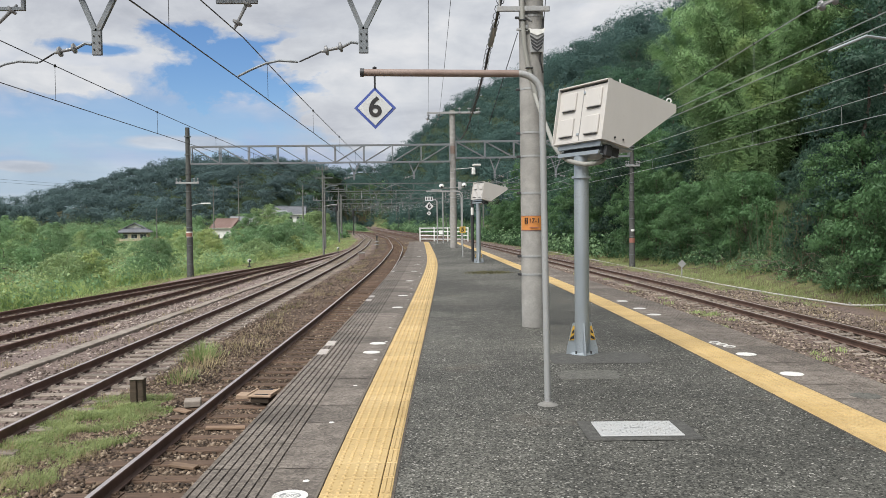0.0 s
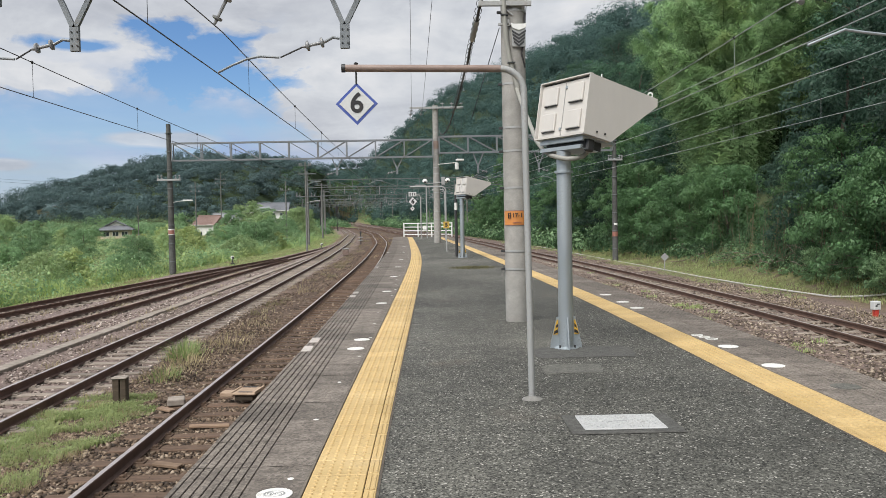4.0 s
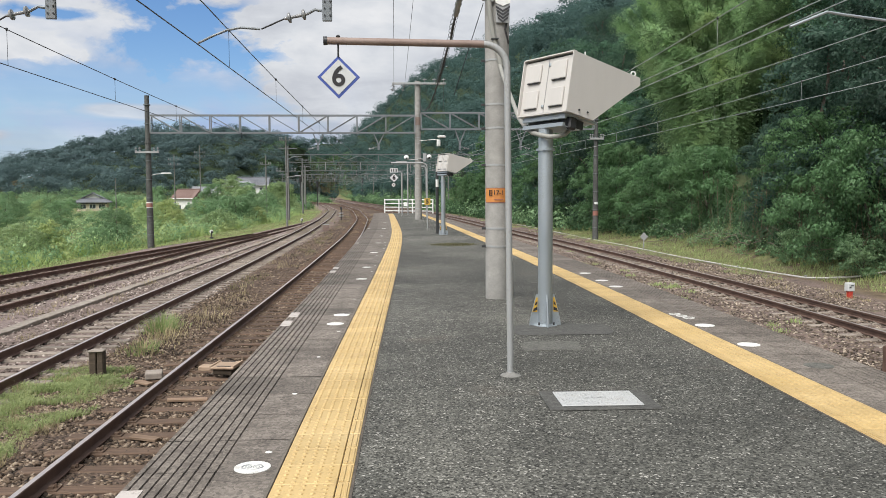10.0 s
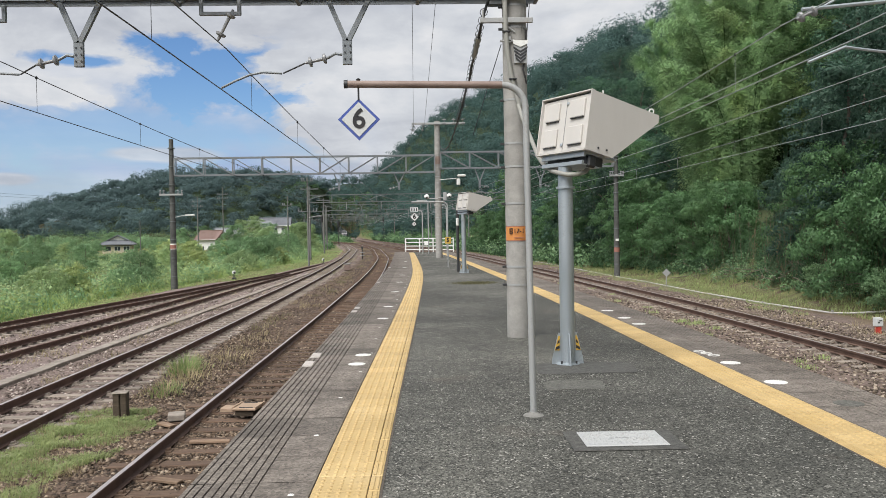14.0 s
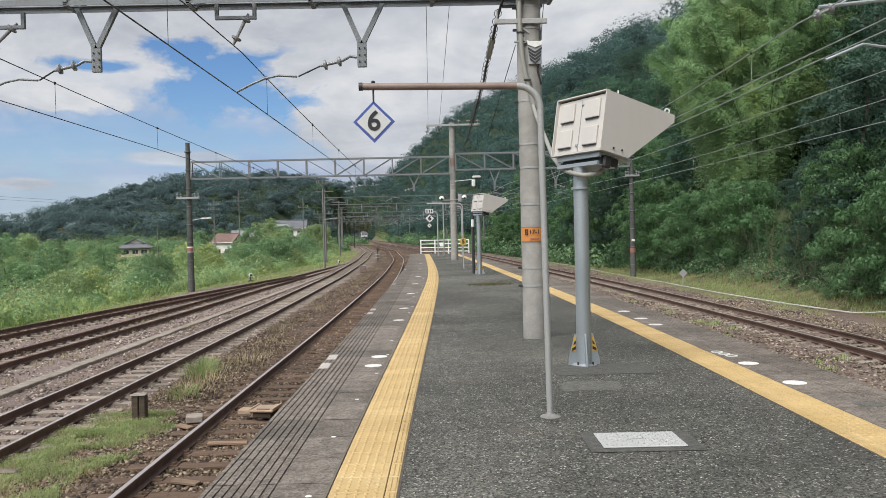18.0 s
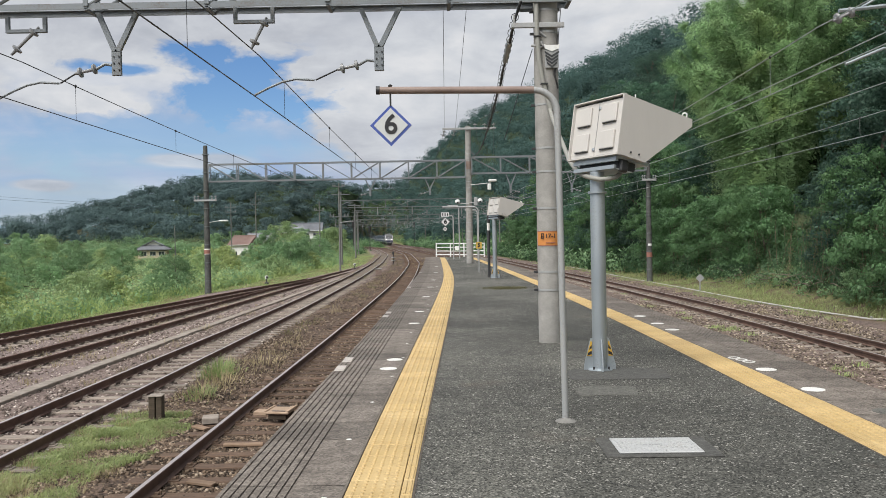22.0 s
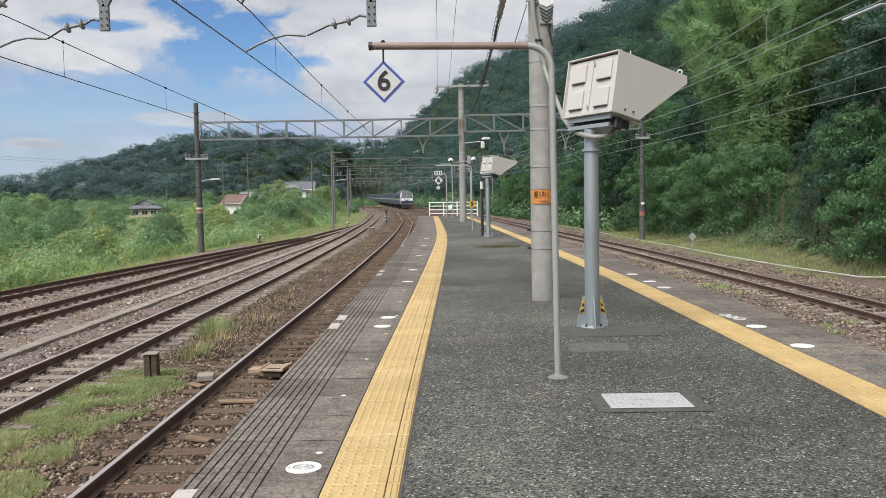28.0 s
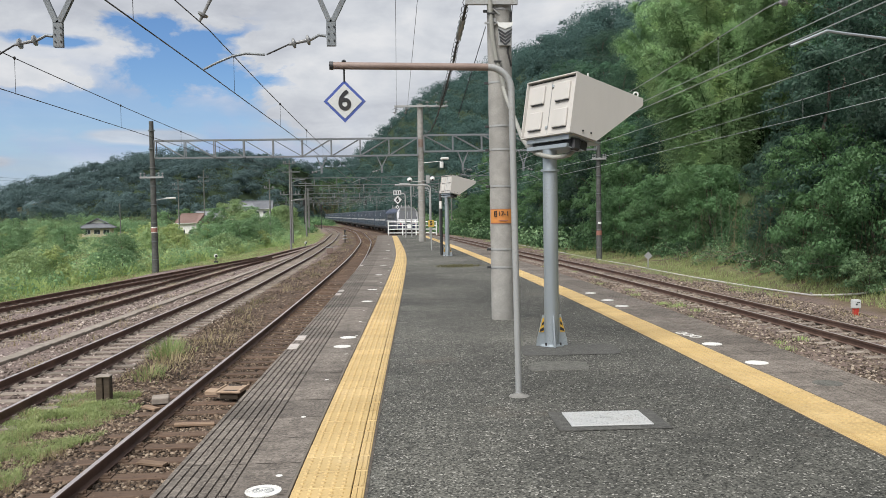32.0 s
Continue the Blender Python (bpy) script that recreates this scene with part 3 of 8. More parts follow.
def climb(y):
    return 0.004 * max(0.0, y - 60.0)


def bend(y):
    """How far the yard has swung to the west at y."""
    return MAIN(y) + 2.86


FOOT = ([-400, 20, 40, 55, 85, 130, 190, 280, 450, 700], [15.5, 15.2, 14.9, 14.4, 12.4, 7.6, -0.6, -11.8, -33, -112])
RIDGE = ([-400, 60, 115, 150, 220, 330, 480, 560, 650, 900], [46, 42, 40, 44.6, 49.8, 51.2, 43, 25, 2, -20])
RIDGE_Z = ([-400, 60, 115, 150, 220, 330, 480, 560, 650, 900], [22, 20, 28.5, 36.5, 49.5, 63, 82, 85, 66, 61])
WEST_X = [-900, -420, -300, -218, -190, -173, -158, -143, -104, -84, -54, -42, -24, -10]
WEST_Z = [-1, -1, -1, -1, -1, 6, 16.5, 26.5, 31, 31.5, 28, 24.5, 23, 20]


def ease(t):
    t = min(1.0, max(0.0, t))
    return t * t * (3 - 2 * t)


VERGE = ([-400, 50, 64, 80, 95, 400], [-15.3, -15.3, -12.6, -11.3, -9.6, -8.7])


def ground_z(x, y):
    u = x - bend(y)
    z = float(np.interp(u, [-60, -19, -16, -15, -9.6, -8.2, 12.2, 13.5, 15.5], [-2.2, -2.0, -1.75, -1.62, -1.53, -1.36, -1.36, -1.42, -1.45])) + climb(y)
    foot, ridge, top = np.interp(y, *FOOT), np.interp(y, *RIDGE), np.interp(y, *RIDGE_Z)
    if x > foot:
        k = (x - foot) / (ridge - foot)
        z += (top - z) * (0.55 * ease(k) + 0.45 * min(k, 1.0)) if k < 1 else (top - z) - 0.1 * (x - ridge)
        z = max(z, -1.45 + climb(y))
    deep = ease((y - 405) / 40)
    wz = np.interp(x, WEST_X, WEST_Z) * ease((abs(x - PASS(min(y, 690)) + 4 - 6 * deep) - 9 + 4 * deep) / (10 - 5 * deep))
    start = 235 + 110 * ease((x + 90) / 50)
    z = max(z, z * 0 + wz * ease((y - start) / (425 - start)) - 1.0 * (y < start)) if y > start else z
    back = 41 * ease((y - 545) / 75) * ease((x + 190) / 60) * ease((60 - x) / 30) * ease((abs(x - PASS(min(y, 690))) - 6) / 34)
    return max(z, back) if y > 545 else z




def build_ground():
    xs = np.unique(np.concatenate([np.linspace(-1500, -120, 24), np.linspace(-120, -20, 51), np.arange(-20, 20, 0.35), np.linspace(20, 90, 41), np.linspace(90, 1500, 24)]))
    ys = np.unique(np.concatenate([np.linspace(-1500, -60, 12), np.linspace(-60, 4, 20), np.arange(4, 40, 0.35), np.linspace(40, 110, 71), np.linspace(110, 480, 75), np.linspace(480, 660, 37), np.linspace(660, 1600, 20)]))
    vs, grassy, soily, pale, wooded = [], [], [], [], []
    for y in ys:
        b, ft = bend(y), np.interp(y, *FOOT)
        for x in xs:
            z, u = ground_z(x, y), x - b
            near = -20 < u < 16
            if near:
                z += 0.035 * noise.noise((x * 0.9, y * 0.9, 1)) + 0.02 * noise.noise((x * 3, y * 3, 5))
            else:
                z += 0.25 * noise.noise((x * 0.15, y * 0.15, 2))
            vs.append((x, y, z))
            g = 0.0
            if u < np.interp(y, *VERGE) + (0.0 if y < 58 else 0.8):
                g = 0.8
            elif x > ft - 3.0:
                g = 0.22 + 0.30 * ease((x - ft + (3.0 if y > 30 else 1.2)) / 1.8)
            elif -5.8 < u < -4.6 and y < 15:
                g = 0.62 - 0.12 * max(0, y - 12.5)
            elif 11.2 < u:
                g = 0.38
            if y > 150 and min(abs(x - MAIN(y)), abs(x - LOOP(y)), abs(x - PASS(y)), abs(x - RELIEF(y))) > 2.6:
                g = 0.75
            if z > 4 + climb(y):
                g = 0.1
            grassy.append(g)
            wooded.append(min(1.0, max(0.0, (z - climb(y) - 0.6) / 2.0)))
            soily.append(1.0 if x > ft + 0.5 or u < -17 else 0.15 + 0.45 * ease((x - ft + 2.6) / 2.0))
            pale.append(1.0 if -15 < u < -8.6 else 0.75 if u < -5.5 else 0.6 if u > 6 else 0.15)
    nx = len(xs)
    fs = [(j * nx + i, j * nx + i + 1, (j + 1) * nx + i + 1, (j + 1) * nx + i) for j in range(len(ys) - 1) for i in range(nx - 1)]
    me = bpy.data.meshes.new("ground")
    me.from_pydata(vs, [], fs)
    for name, vals in (("grassy", grassy), ("soily", soily), ("pale", pale), ("wooded", wooded)):
        me.attributes.new(name, "FLOAT", "POINT").data.foreach_set("value", np.array(vals, dtype=np.float32))
    me.materials.append(GROUND)
    me.shade_smooth()
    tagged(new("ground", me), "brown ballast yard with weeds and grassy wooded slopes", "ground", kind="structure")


build_ground()

# ---- platform ----


def strip(a, b, z0, z1, y0, y1, step=1.0):
    """A long slab between two edge lines a and b."""
    s = Shape()
    ys = np.arange(y0, y1 + 1e-6, step)
    for i, y in enumerate(ys):
        s.v += [(a(y), y, z1), (b(y), y, z1), (b(y), y, z0), (a(y), y, z0)]
    for i in range(len(ys) - 1):
        k = 4 * i
        s.f += [(k, k + 1, k + 5, k + 4), (k + 1, k + 2, k + 6, k + 5), (k + 2, k + 3, k + 7, k + 6), (k + 3, k, k + 4, k + 7)]
    e = 4 * (len(ys) - 1)
    s.f += [(3, 2, 1, 0), (e, e + 1, e + 2, e + 3)]
    return s


BW = 0.425
platform = thing("platform", (0, 0, 0), "asphalt island platform with concrete edge slabs and yellow tactile strips", "platform", kind="structure")
edge_e = lambda y: BAND_E(y) + BW + 0.80
part("retaining_wall", strip(lambda y: EDGE_W(y) + 0.10, lambda y: edge_e(y) - 0.10, -1.6, -0.13, -60, PLATFORM_END), WALLC, platform, "stained concrete retaining wall", smooth=0)
part("bedding", strip(lambda y: EDGE_W(y) + 0.06, lambda y: edge_e(y) - 0.06, -0.128, -0.022, -60, PLATFORM_END), SLAB, platform, smooth=0)
part("edge_fill", strip(lambda y: EDGE_W(y) + 0.76, lambda y: BAND_W(y) - 0.004, -0.02, -0.004, -60, PLATFORM_END - 0.01), SLAB, platform, smooth=0)


def asphalt_sheet():
    """The asphalt between the tactile strips, slightly uneven."""
    s = Shape()
    ys = np.concatenate([np.arange(-60, 3, 1.5), np.arange(3, 30, 0.25), np.arange(30, PLATFORM_END, 1.0)])
    n = 26
    for y in ys:
        a, b = BAND_W(y) + BW + 0.004, BAND_E(y) - 0.004
        for i in range(n + 1):
            x = a + (b - a) * i / n
            edge = 0.0 if i in (0, n) else 1.0
            s.v.append((x, y, edge * (0.006 * noise.noise((x * 0.6, y * 0.4, 0)) + 0.003 * noise.noise((x * 2.5, y * 2.5, 3)))))
    s.f = [(j * (n + 1) + i, j * (n + 1) + i + 1, (j + 1) * (n + 1) + i + 1, (j + 1) * (n + 1) + i) for j in range(len(ys) - 1) for i in range(n)]
    return s


part("asphalt", asphalt_sheet(), ASPHALT, platform, "worn grey asphalt with pale grit", smooth=60)

# ---- tracks ----


def track(name, line, y0, y1, near, drop, rail_mat, tie_mat, label, top=True, tie_end=None, sunk=0.0):
    """Two rails on sleepers: single sleepers up to near, the far ones in one mesh."""
    th = thing(name, (0, 0, 0), label, "railway track", "tracks through the yard", "structure")
    ys = np.concatenate([np.arange(y0, min(60, y1), 1.0), np.arange(60, y1, 4.0), [y1]]) if y1 > 60 else np.arange(y0, y1 + 0.1, 1.0)

    def along(y, off):
        d = (line(y + 0.5) - line(y - 0.5))
        k = math.hypot(1, d)
        return Vector((line(y) + off / k, y - off * d / k, 0))

    prof = [(-0.065, 0.0), (-0.065, 0.012), (-0.012, 0.03), (-0.012, 0.105), (-0.034, 0.115), (-0.034, 0.147), (-0.028, 0.153), (0.028, 0.153), (0.034, 0.147), (0.034, 0.115), (0.012, 0.105), (0.012, 0.03), (0.065, 0.012), (0.065, 0.0)]
    for side in (-0.567, 0.567):
        s, head = Shape(), Shape()
        for y in ys:
            z = RAIL_Z - drop + climb(y) - 0.153
            s.v += [tuple(along(y, side + px) + Vector((0, 0, z + pz))) for px, pz in prof]
            head.v += [tuple(along(y, side + px) + Vector((0, 0, z + pz))) for px, pz in ((-0.028, 0.1545), (0.028, 0.1545))]
        n = len(prof)
        for i in range(len(ys) - 1):
            s.f += [(i * n + k, (i + 1) * n + k, (i + 1) * n + (k + 1) % n, i * n + (k + 1) % n) for k in range(n)]
            head.f.append((2 * i, 2 * i + 1, 2 * i + 3, 2 * i + 2))
        rail = part("rail", s, rail_mat, th, smooth=30)
        if top:
            part("running_surface", head, RAILTOP, rail, "polished steel rail head", smooth=0)
    tie = Shape().box((0, 0, -0.07), (2.1, 0.2, 0.14), b=0.012)
    for sx in (-0.567, 0.567):
        tie.box((sx, 0, 0.006), (0.34, 0.17, 0.016))
        for k in (-0.1, 0.1):
            tie.box((sx + k, 0, 0.024), (0.05, 0.07, 0.026))
            tie.box((sx + k * 1.35, 0.0, 0.035), (0.024, 0.024, 0.04))
    me = tie.mesh("sleeper", tie_mat, 30)
    far, rng = Shape(), random.Random(len(label))
    y = max(y0, -12.4)
    end = tie_end or y1
    while y < end:
        d = line(y + 0.5) - line(y - 0.5)
        z = RAIL_Z - drop + climb(y) - 0.155
        if y < near:
            z -= sunk * rng.uniform(0.4, 1.0)
            part("sleeper", me, tie_mat, th, at=pose(line(y) + rng.uniform(-0.03, 0.03), y, z + rng.uniform(-0.004, 0.0), 0, 0, -math.degrees(math.atan(d)) + rng.uniform(-0.8, 0.8)))
        else:
            far.box((line(y), y, z - 0.07), (2.1, 0.2, 0.14), -math.degrees(math.atan(d)))
        y += 0.60
    if far.v:
        tagged(part("far_sleepers", far, tie_mat, th, smooth=0), kind="stuff")
    return th


track("main_track", MAIN, -60, 420, 70, 0.0, RAILRUST, SLEEPER, "main track with rusty rails on brown wooden sleepers", tie_end=260)
track("loop_track", LOOP, -60, 420, 60, 0.0, RAILDULL, SLEEPERC, "loop track with weathered grey-brown wooden sleepers", tie_end=200, sunk=0.0)
track("siding_track", SIDING, -40, 93, 50, 0.18, RAILDULL, SLEEPERC, "rusty siding track sunk in pale gravel", False, sunk=0.035)
track("stub_track", STUB, -40, 63, 50, 0.18, RAILDULL, SLEEPERC, "rusty dead-end track beside the weeds", False, sunk=0.04)
track("passing_track", PASS, -60, 420, 20, 0.0, RAILRUST, SLEEPER, "passing track beside the platform with rusty rails", tie_end=260)
track("relief_track", RELIEF, -60, 420, 70, 0.0, RAILRUST, SLEEPERC, "relief track with rusty rails in brown ballast", tie_end=200, sunk=0.018)

for line, off, dirt in ((BAND_W, -0.022, JOINT), (BAND_W, BW, DARKJOINT), (BAND_E, -0.016, DARKJOINT), (BAND_E, BW, JOINT)):
    part("joint", strip(lambda y: line(y) + off, lambda y: line(y) + off + 0.016, -0.015, 0.0045, -12, 66), dirt, platform, "dirty joint with painted shadow line beside the tactile strip", smooth=0)

# ---- poles and gantries ----


def insulator(p, axis, length=0.3, r=0.055, discs=2):
    """A string of porcelain discs on a pin."""
    rings = [(0, 0.018)]
    for i in range(discs):
        d = length * (0.2 + 0.6 * i / max(1, discs - 1)) if discs > 1 else length * 0.5
        rings += [(d - 0.035, 0.022), (d - 0.02, r), (d + 0.012, r * 0.92), (d + 0.03, 0.026)]
    rings.append((length, 0.018))
    return Shape().turned(p, axis, rings, 12)


def truss(th, x0, x1, z0, z1, pitch, depth=0.36, size=0.07, mat=None, first=1):
    """A lattice beam along x with lower and upper chords in two planes."""
    mat = mat or GANTRY
    for dy in (-depth / 2, depth / 2):
        for z in (z0, z1):
            part("chord", Shape().prism([(x0, dy, z - size * 0.6), (x0, dy, z + size * 0.6), (x0, dy * 0.7, z + size * 0.6), (x0, dy * 0.7, z + size * 0.45), (x0, dy * 0.93, z + size * 0.45), (x0, dy * 0.93, z - size * 0.6)], (0, 0, 0), (x1 - x0, 0, 0)), mat, th)
    n = max(1, round(abs(x1 - x0) / pitch))
    xs = [x0 + (x1 - x0) * i / n for i in range(n + 1)]
    for i, x in enumerate(xs):
        for dy in (-depth / 2 - 0.012, depth / 2 + 0.012):
            part("upright_bar", Shape().box((x, dy, (z0 + z1) / 2), (size, 0.02, z1 - z0), b=0.003), mat, th)
        if i < n:
            up_first = i < n * 0.55
            a, b = (z1, z0) if up_first else (z0, z1)
            for dy in (-depth / 2 + 0.02, depth / 2 - 0.02):
                part("diagonal_bar", Shape().rod((x, dy, a), (xs[i + 1], dy, b), size * 0.36, n=6), mat, th)
    for i in range(n + 1):
        x = x0 + (x1 - x0) * i / n
        part("cross_bar", Shape().box((x, 0, z0 - size * 0.55), (size * 0.7, depth, size * 0.4), b=0.003), mat, th)


def v_hanger(th, x, ztop, zbot, wide=0.29, mat=None):
    """A V of two flat bars that ends in a drilled drop plate."""
    mat = mat or GANTRY
    zk = zbot + (ztop - zbot) * 0.36
    s = Shape()
    for sx in (-1, 1):
        s.prism([(x + sx * wide, 0, ztop), (x + sx * wide + 0.075, 0, ztop), (x + sx * 0.02 + 0.05, 0, zk), (x + sx * 0.02 - 0.03, 0, zk)], (0, -0.035, 0), (0, 0.035, 0))
    s.box((x + 0.01, 0, (zk + zbot) / 2), (0.14, 0.06, zk - zbot + 0.06), b=0.006)
    v = part("v_hanger", s, mat, th)
    for i in range(3):
        for k in (-0.035, 0.045):
            part("bolt", Shape().rod((x + 0.01 + k, -0.045, zbot + 0.05 + i * 0.1), (x + 0.01 + k, -0.028, zbot + 0.05 + i * 0.1), 0.013, n=6), DARKSTEEL, v)
    return v


def pull_off(th, x, z, tip, zt, west=True):
    """The registration arm: insulator, straight link and a curved tube down to the wire."""
    d = -1 if west else 1
    axis = Vector((d, 0, -0.22)).normalized()
    a = Vector((x + d * 0.07, 0, z))
    part("socket_bar", Shape().tube([a, a + Vector((d * 0.10, 0, 0.015)), a + axis * 0.22], 0.022), GANTRY, th)
    part("insulator", insulator(a + axis * 0.2, axis, 0.36, 0.078, 2), CERAMIC, th)
    e = a + axis * 0.56
    bend0 = Vector((tip - d * 0.90, 0, zt + 0.21))
    part("link_rod", Shape().tube([e, bend0 + Vector((d * -0.02, 0, 0))], 0.012, 6), DARKSTEEL, th)
    part("steady_arm", Shape().tube([bend0, bend0 + Vector((d * 0.28, 0, 0.02)), bend0 + Vector((d * 0.48, 0, -0.02)), Vector((tip - d * 0.2, 0, zt + 0.10)), Vector((tip, 0, zt))], 0.018, 8), GANTRY, th)


def drop_loop(th, x, z, wz, wx):
    """A square hanger loop with an insulator that carries the messenger wire."""
    part("loop_bracket", Shape().box((x - 0.28, 0, z - 0.1), (0.055, 0.055, 0.24), b=0.004).box((x + 0.28, 0, z - 0.1), (0.055, 0.055, 0.24), b=0.004).box((x, 0, z - 0.2), (0.61, 0.06, 0.05), b=0.004), GANTRY, th)
    top = Vector((x + 0.19, 0, z - 0.14))
    end = Vector((wx, 0, wz))
    part("insulator", insulator(top, end - top, (end - top).length, 0.08, 2), CERAMIC, th)


def concrete_pole(th, h, r0, r1, bands, z0=0.0):
    part("shaft", Shape().turned((0, 0, z0), (0, 0, 1), [(i * (h - z0) / 8, r0 + (r1 - r0) * i / 8) for i in range(9)], 28), CONCRETE, th, "grey spun-concrete shaft")
    for z in bands:
        r = r0 + (r1 - r0) * z / h + 0.006
        b = part("steel_band", Shape().turned((0, 0, z), (0, 0, 1), [(0, r - 0.01), (0.001, r), (0.03, r), (0.031, r - 0.01)], 28), GREYPAINT, th)
        part("clamp_bolt", Shape().box((-r - 0.02, -0.02, z + 0.015), (0.07, 0.035, 0.035), b=0.004), DARKSTEEL, b)


def curved_plate(r, half, z0, z1, n=10):
    s = Shape()
    for i in range(n + 1):
        a = radians(-90 - half + 2 * half * i / n)
        s.v += [(r * math.cos(a), r * math.sin(a), z0), (r * math.cos(a), r * math.sin(a), z1)]
    s.f = [(2 * i, 2 * i + 2, 2 * i + 3, 2 * i + 1) for i in range(n)]
    s2 = Shape().add([Vector(v) * 1.0 for v in s.v], s.f)
    return s2


def near_pole():
    th = thing("catenary_pole", (1.56, 12.06, 0), "thick round grey concrete pole with steel bands and orange plate", "utility pole", "catenary poles")
    concrete_pole(th, 9.0, 0.174, 0.188, [0.78, 1.05, 2.0, 2.55, 2.9, 3.55, 4.62, 4.95])
    plate = part("number_plate", curved_plate(0.183, 74, 1.455, 1.675), ORANGE, th, "orange number plate with black figures")
    lettering("numeral", "17-1", 0.092, BLACK, plate, pose(0.0, -0.193, 1.60, 90, 0, 0), bold=0.001)
    part("worn_mark", Shape().box((-0.130, -0.142, 1.60), (0.008, 0.01, 0.085), -42).box((-0.098, -0.164, 1.60), (0.008, 0.01, 0.09), -32).box((-0.116, -0.153, 1.638), (0.03, 0.01, 0.008), -36).box((-0.116, -0.153, 1.60), (0.03, 0.01, 0.008), -36).box((-0.116, -0.153, 1.565), (0.03, 0.01, 0.008), -36), BLACK, plate)
    part("small_line", Shape().box((0, -0.189, 1.50), (0.14, 0.006, 0.010)), FADEDRED, plate)
    for z in (1.459, 1.671):
        part("plate_edge", curved_plate(0.1845, 74, z - 0.004, z + 0.004), FADEDRED, plate)
    sign = part("marker_plate", Shape().box((0.06, -0.2, 4.25), (0.20, 0.02, 0.33), b=0.006), GREYPAINT, th, "grey plate with chevrons and a white crown")
    part("crown", Shape().prism([(-0.055, -0.212, 4.435), (-0.02, -0.212, 4.42), (0.14, -0.212, 4.42), (0.175, -0.212, 4.435), (0.165, -0.212, 4.37), (0.06, -0.212, 4.325), (-0.045, -0.212, 4.37)], (0, 0, 0), (0, -0.014, 0)), WHITE, sign, "white crown-shaped top")
    for i in range(4):
        z = 4.275 - 0.052 * i
        part("chevron", Shape().prism([(-0.045 + 0.01 * i, -0.212, z + 0.06), (-0.045 + 0.01 * i, -0.212, z + 0.03), (0.06, -0.212, z - 0.035), (0.165 - 0.01 * i, -0.212, z + 0.03), (0.165 - 0.01 * i, -0.212, z + 0.06), (0.06, -0.212, z - 0.005)], (0, 0, 0), (0, -0.008, 0)), DARKSTEEL, sign)
    arm = part("cross_arm", Shape().box((-0.14, -0.2, 4.72), (0.78, 0.05, 0.075), b=0.006), GREYPAINT, th)
    part("brace", Shape().rod((-0.2, -0.2, 4.69), (-0.02, -0.18, 4.55), 0.014, n=6), GREYPAINT, arm)
    part("pin", Shape().rod((-0.49, -0.2, 4.72), (-0.49, -0.2, 4.88), 0.014, n=8), GREYPAINT, arm)
    part("short_arm", Shape().box((-0.14, -0.19, 4.42), (0.20, 0.04, 0.03), b=0.004).box((-0.1, -0.19, 4.44), (0.05, 0.04, 0.10), b=0.004), GREYPAINT, th)
    pts = [(-0.15, -0.2, 5.4), (-0.16, -0.21, 4.9), (-0.155, -0.21, 4.6), (-0.13, -0.21, 4.2), (-0.08, -0.20, 3.9), (-0.02, -0.21, 3.65), (0.03, -0.22, 3.46)]
    part("conduit", Shape().tube(pts, 0.036, 10), HOSE, th, "grey flexible conduit")
    for z, x in ((4.55, -0.15), (3.85, -0.06)):
        part("cable_tie", Shape().box((x, -0.225, z), (0.11, 0.06, 0.022), b=0.004), DARKSTEEL, th)
    part("earth_cable", Shape().tube([(0.17, -0.1, 4.6), (0.15, -0.14, 4.2), (0.1, -0.17, 4.0), (0.16, -0.1, 3.8)], 0.014, 6), CABLE, th)


near_pole()

near_gantry = thing("gantry", (0, 12.05, 0), "grey lattice steel gantry carrying the wires over the tracks", "gantry", "overhead line gantries")
truss(near_gantry, 1.9, -16.0, 5.12, 6.15, 1.8, 0.4, 0.075)
for x in (-4.91, -0.96, -8.8):
    v_hanger(near_gantry, x, 5.07, 4.16)
pull_off(near_gantry, -0.96, 4.28, -2.83, 3.80)
pull_off(near_gantry, -4.91, 4.29, -6.68, 3.82)
drop_loop(near_gantry, -2.82, 5.10, 4.50, -2.87)
drop_loop(near_gantry, -6.25, 5.02, 4.47, -6.49)
for dy in (-0.24, 0.24):
    part("end_plate", Shape().box((1.5, dy, 5.12), (0.62, 0.03, 0.16), b=0.005), GANTRY, near_gantry)
part("base_post", Shape().rod((-16, 0, -1.75), (-16, 0, 7), 0.2, 0.17, 16), CONCRETE, near_gantry)

# east bracket mast that carries the wires of the passing track
mast = thing("bracket_mast", (8.2, 12.05, -1.4), "grey steel mast with a bracket for the wires", "mast", "overhead line gantries")
part("shaft", Shape().rod((0, 0, 0), (0, 0, 8.2), 0.15, 0.12, 16), CONCRETE, mast)
part("bracket", Shape().tube([(0, 0, 6.5), (-2.24, 0, 6.3)], 0.03).tube([(0, 0, 7.4), (-1.9, 0, 6.35)], 0.018), GALV, mast)
part("insulator", insulator((-2.0, 0, 6.30), (-1, 0, -0.45), 0.36, 0.085, 2), CERAMIC, mast, "pale porcelain disc insulator")
part("steady_arm", Shape().tube([(-0.15, 0, 5.55), (-1.3, 0, 5.69), (-1.57, 0, 5.73), (-2.15, 0, 5.50)], 0.022), GALV, mast, "bright silver steady arm")

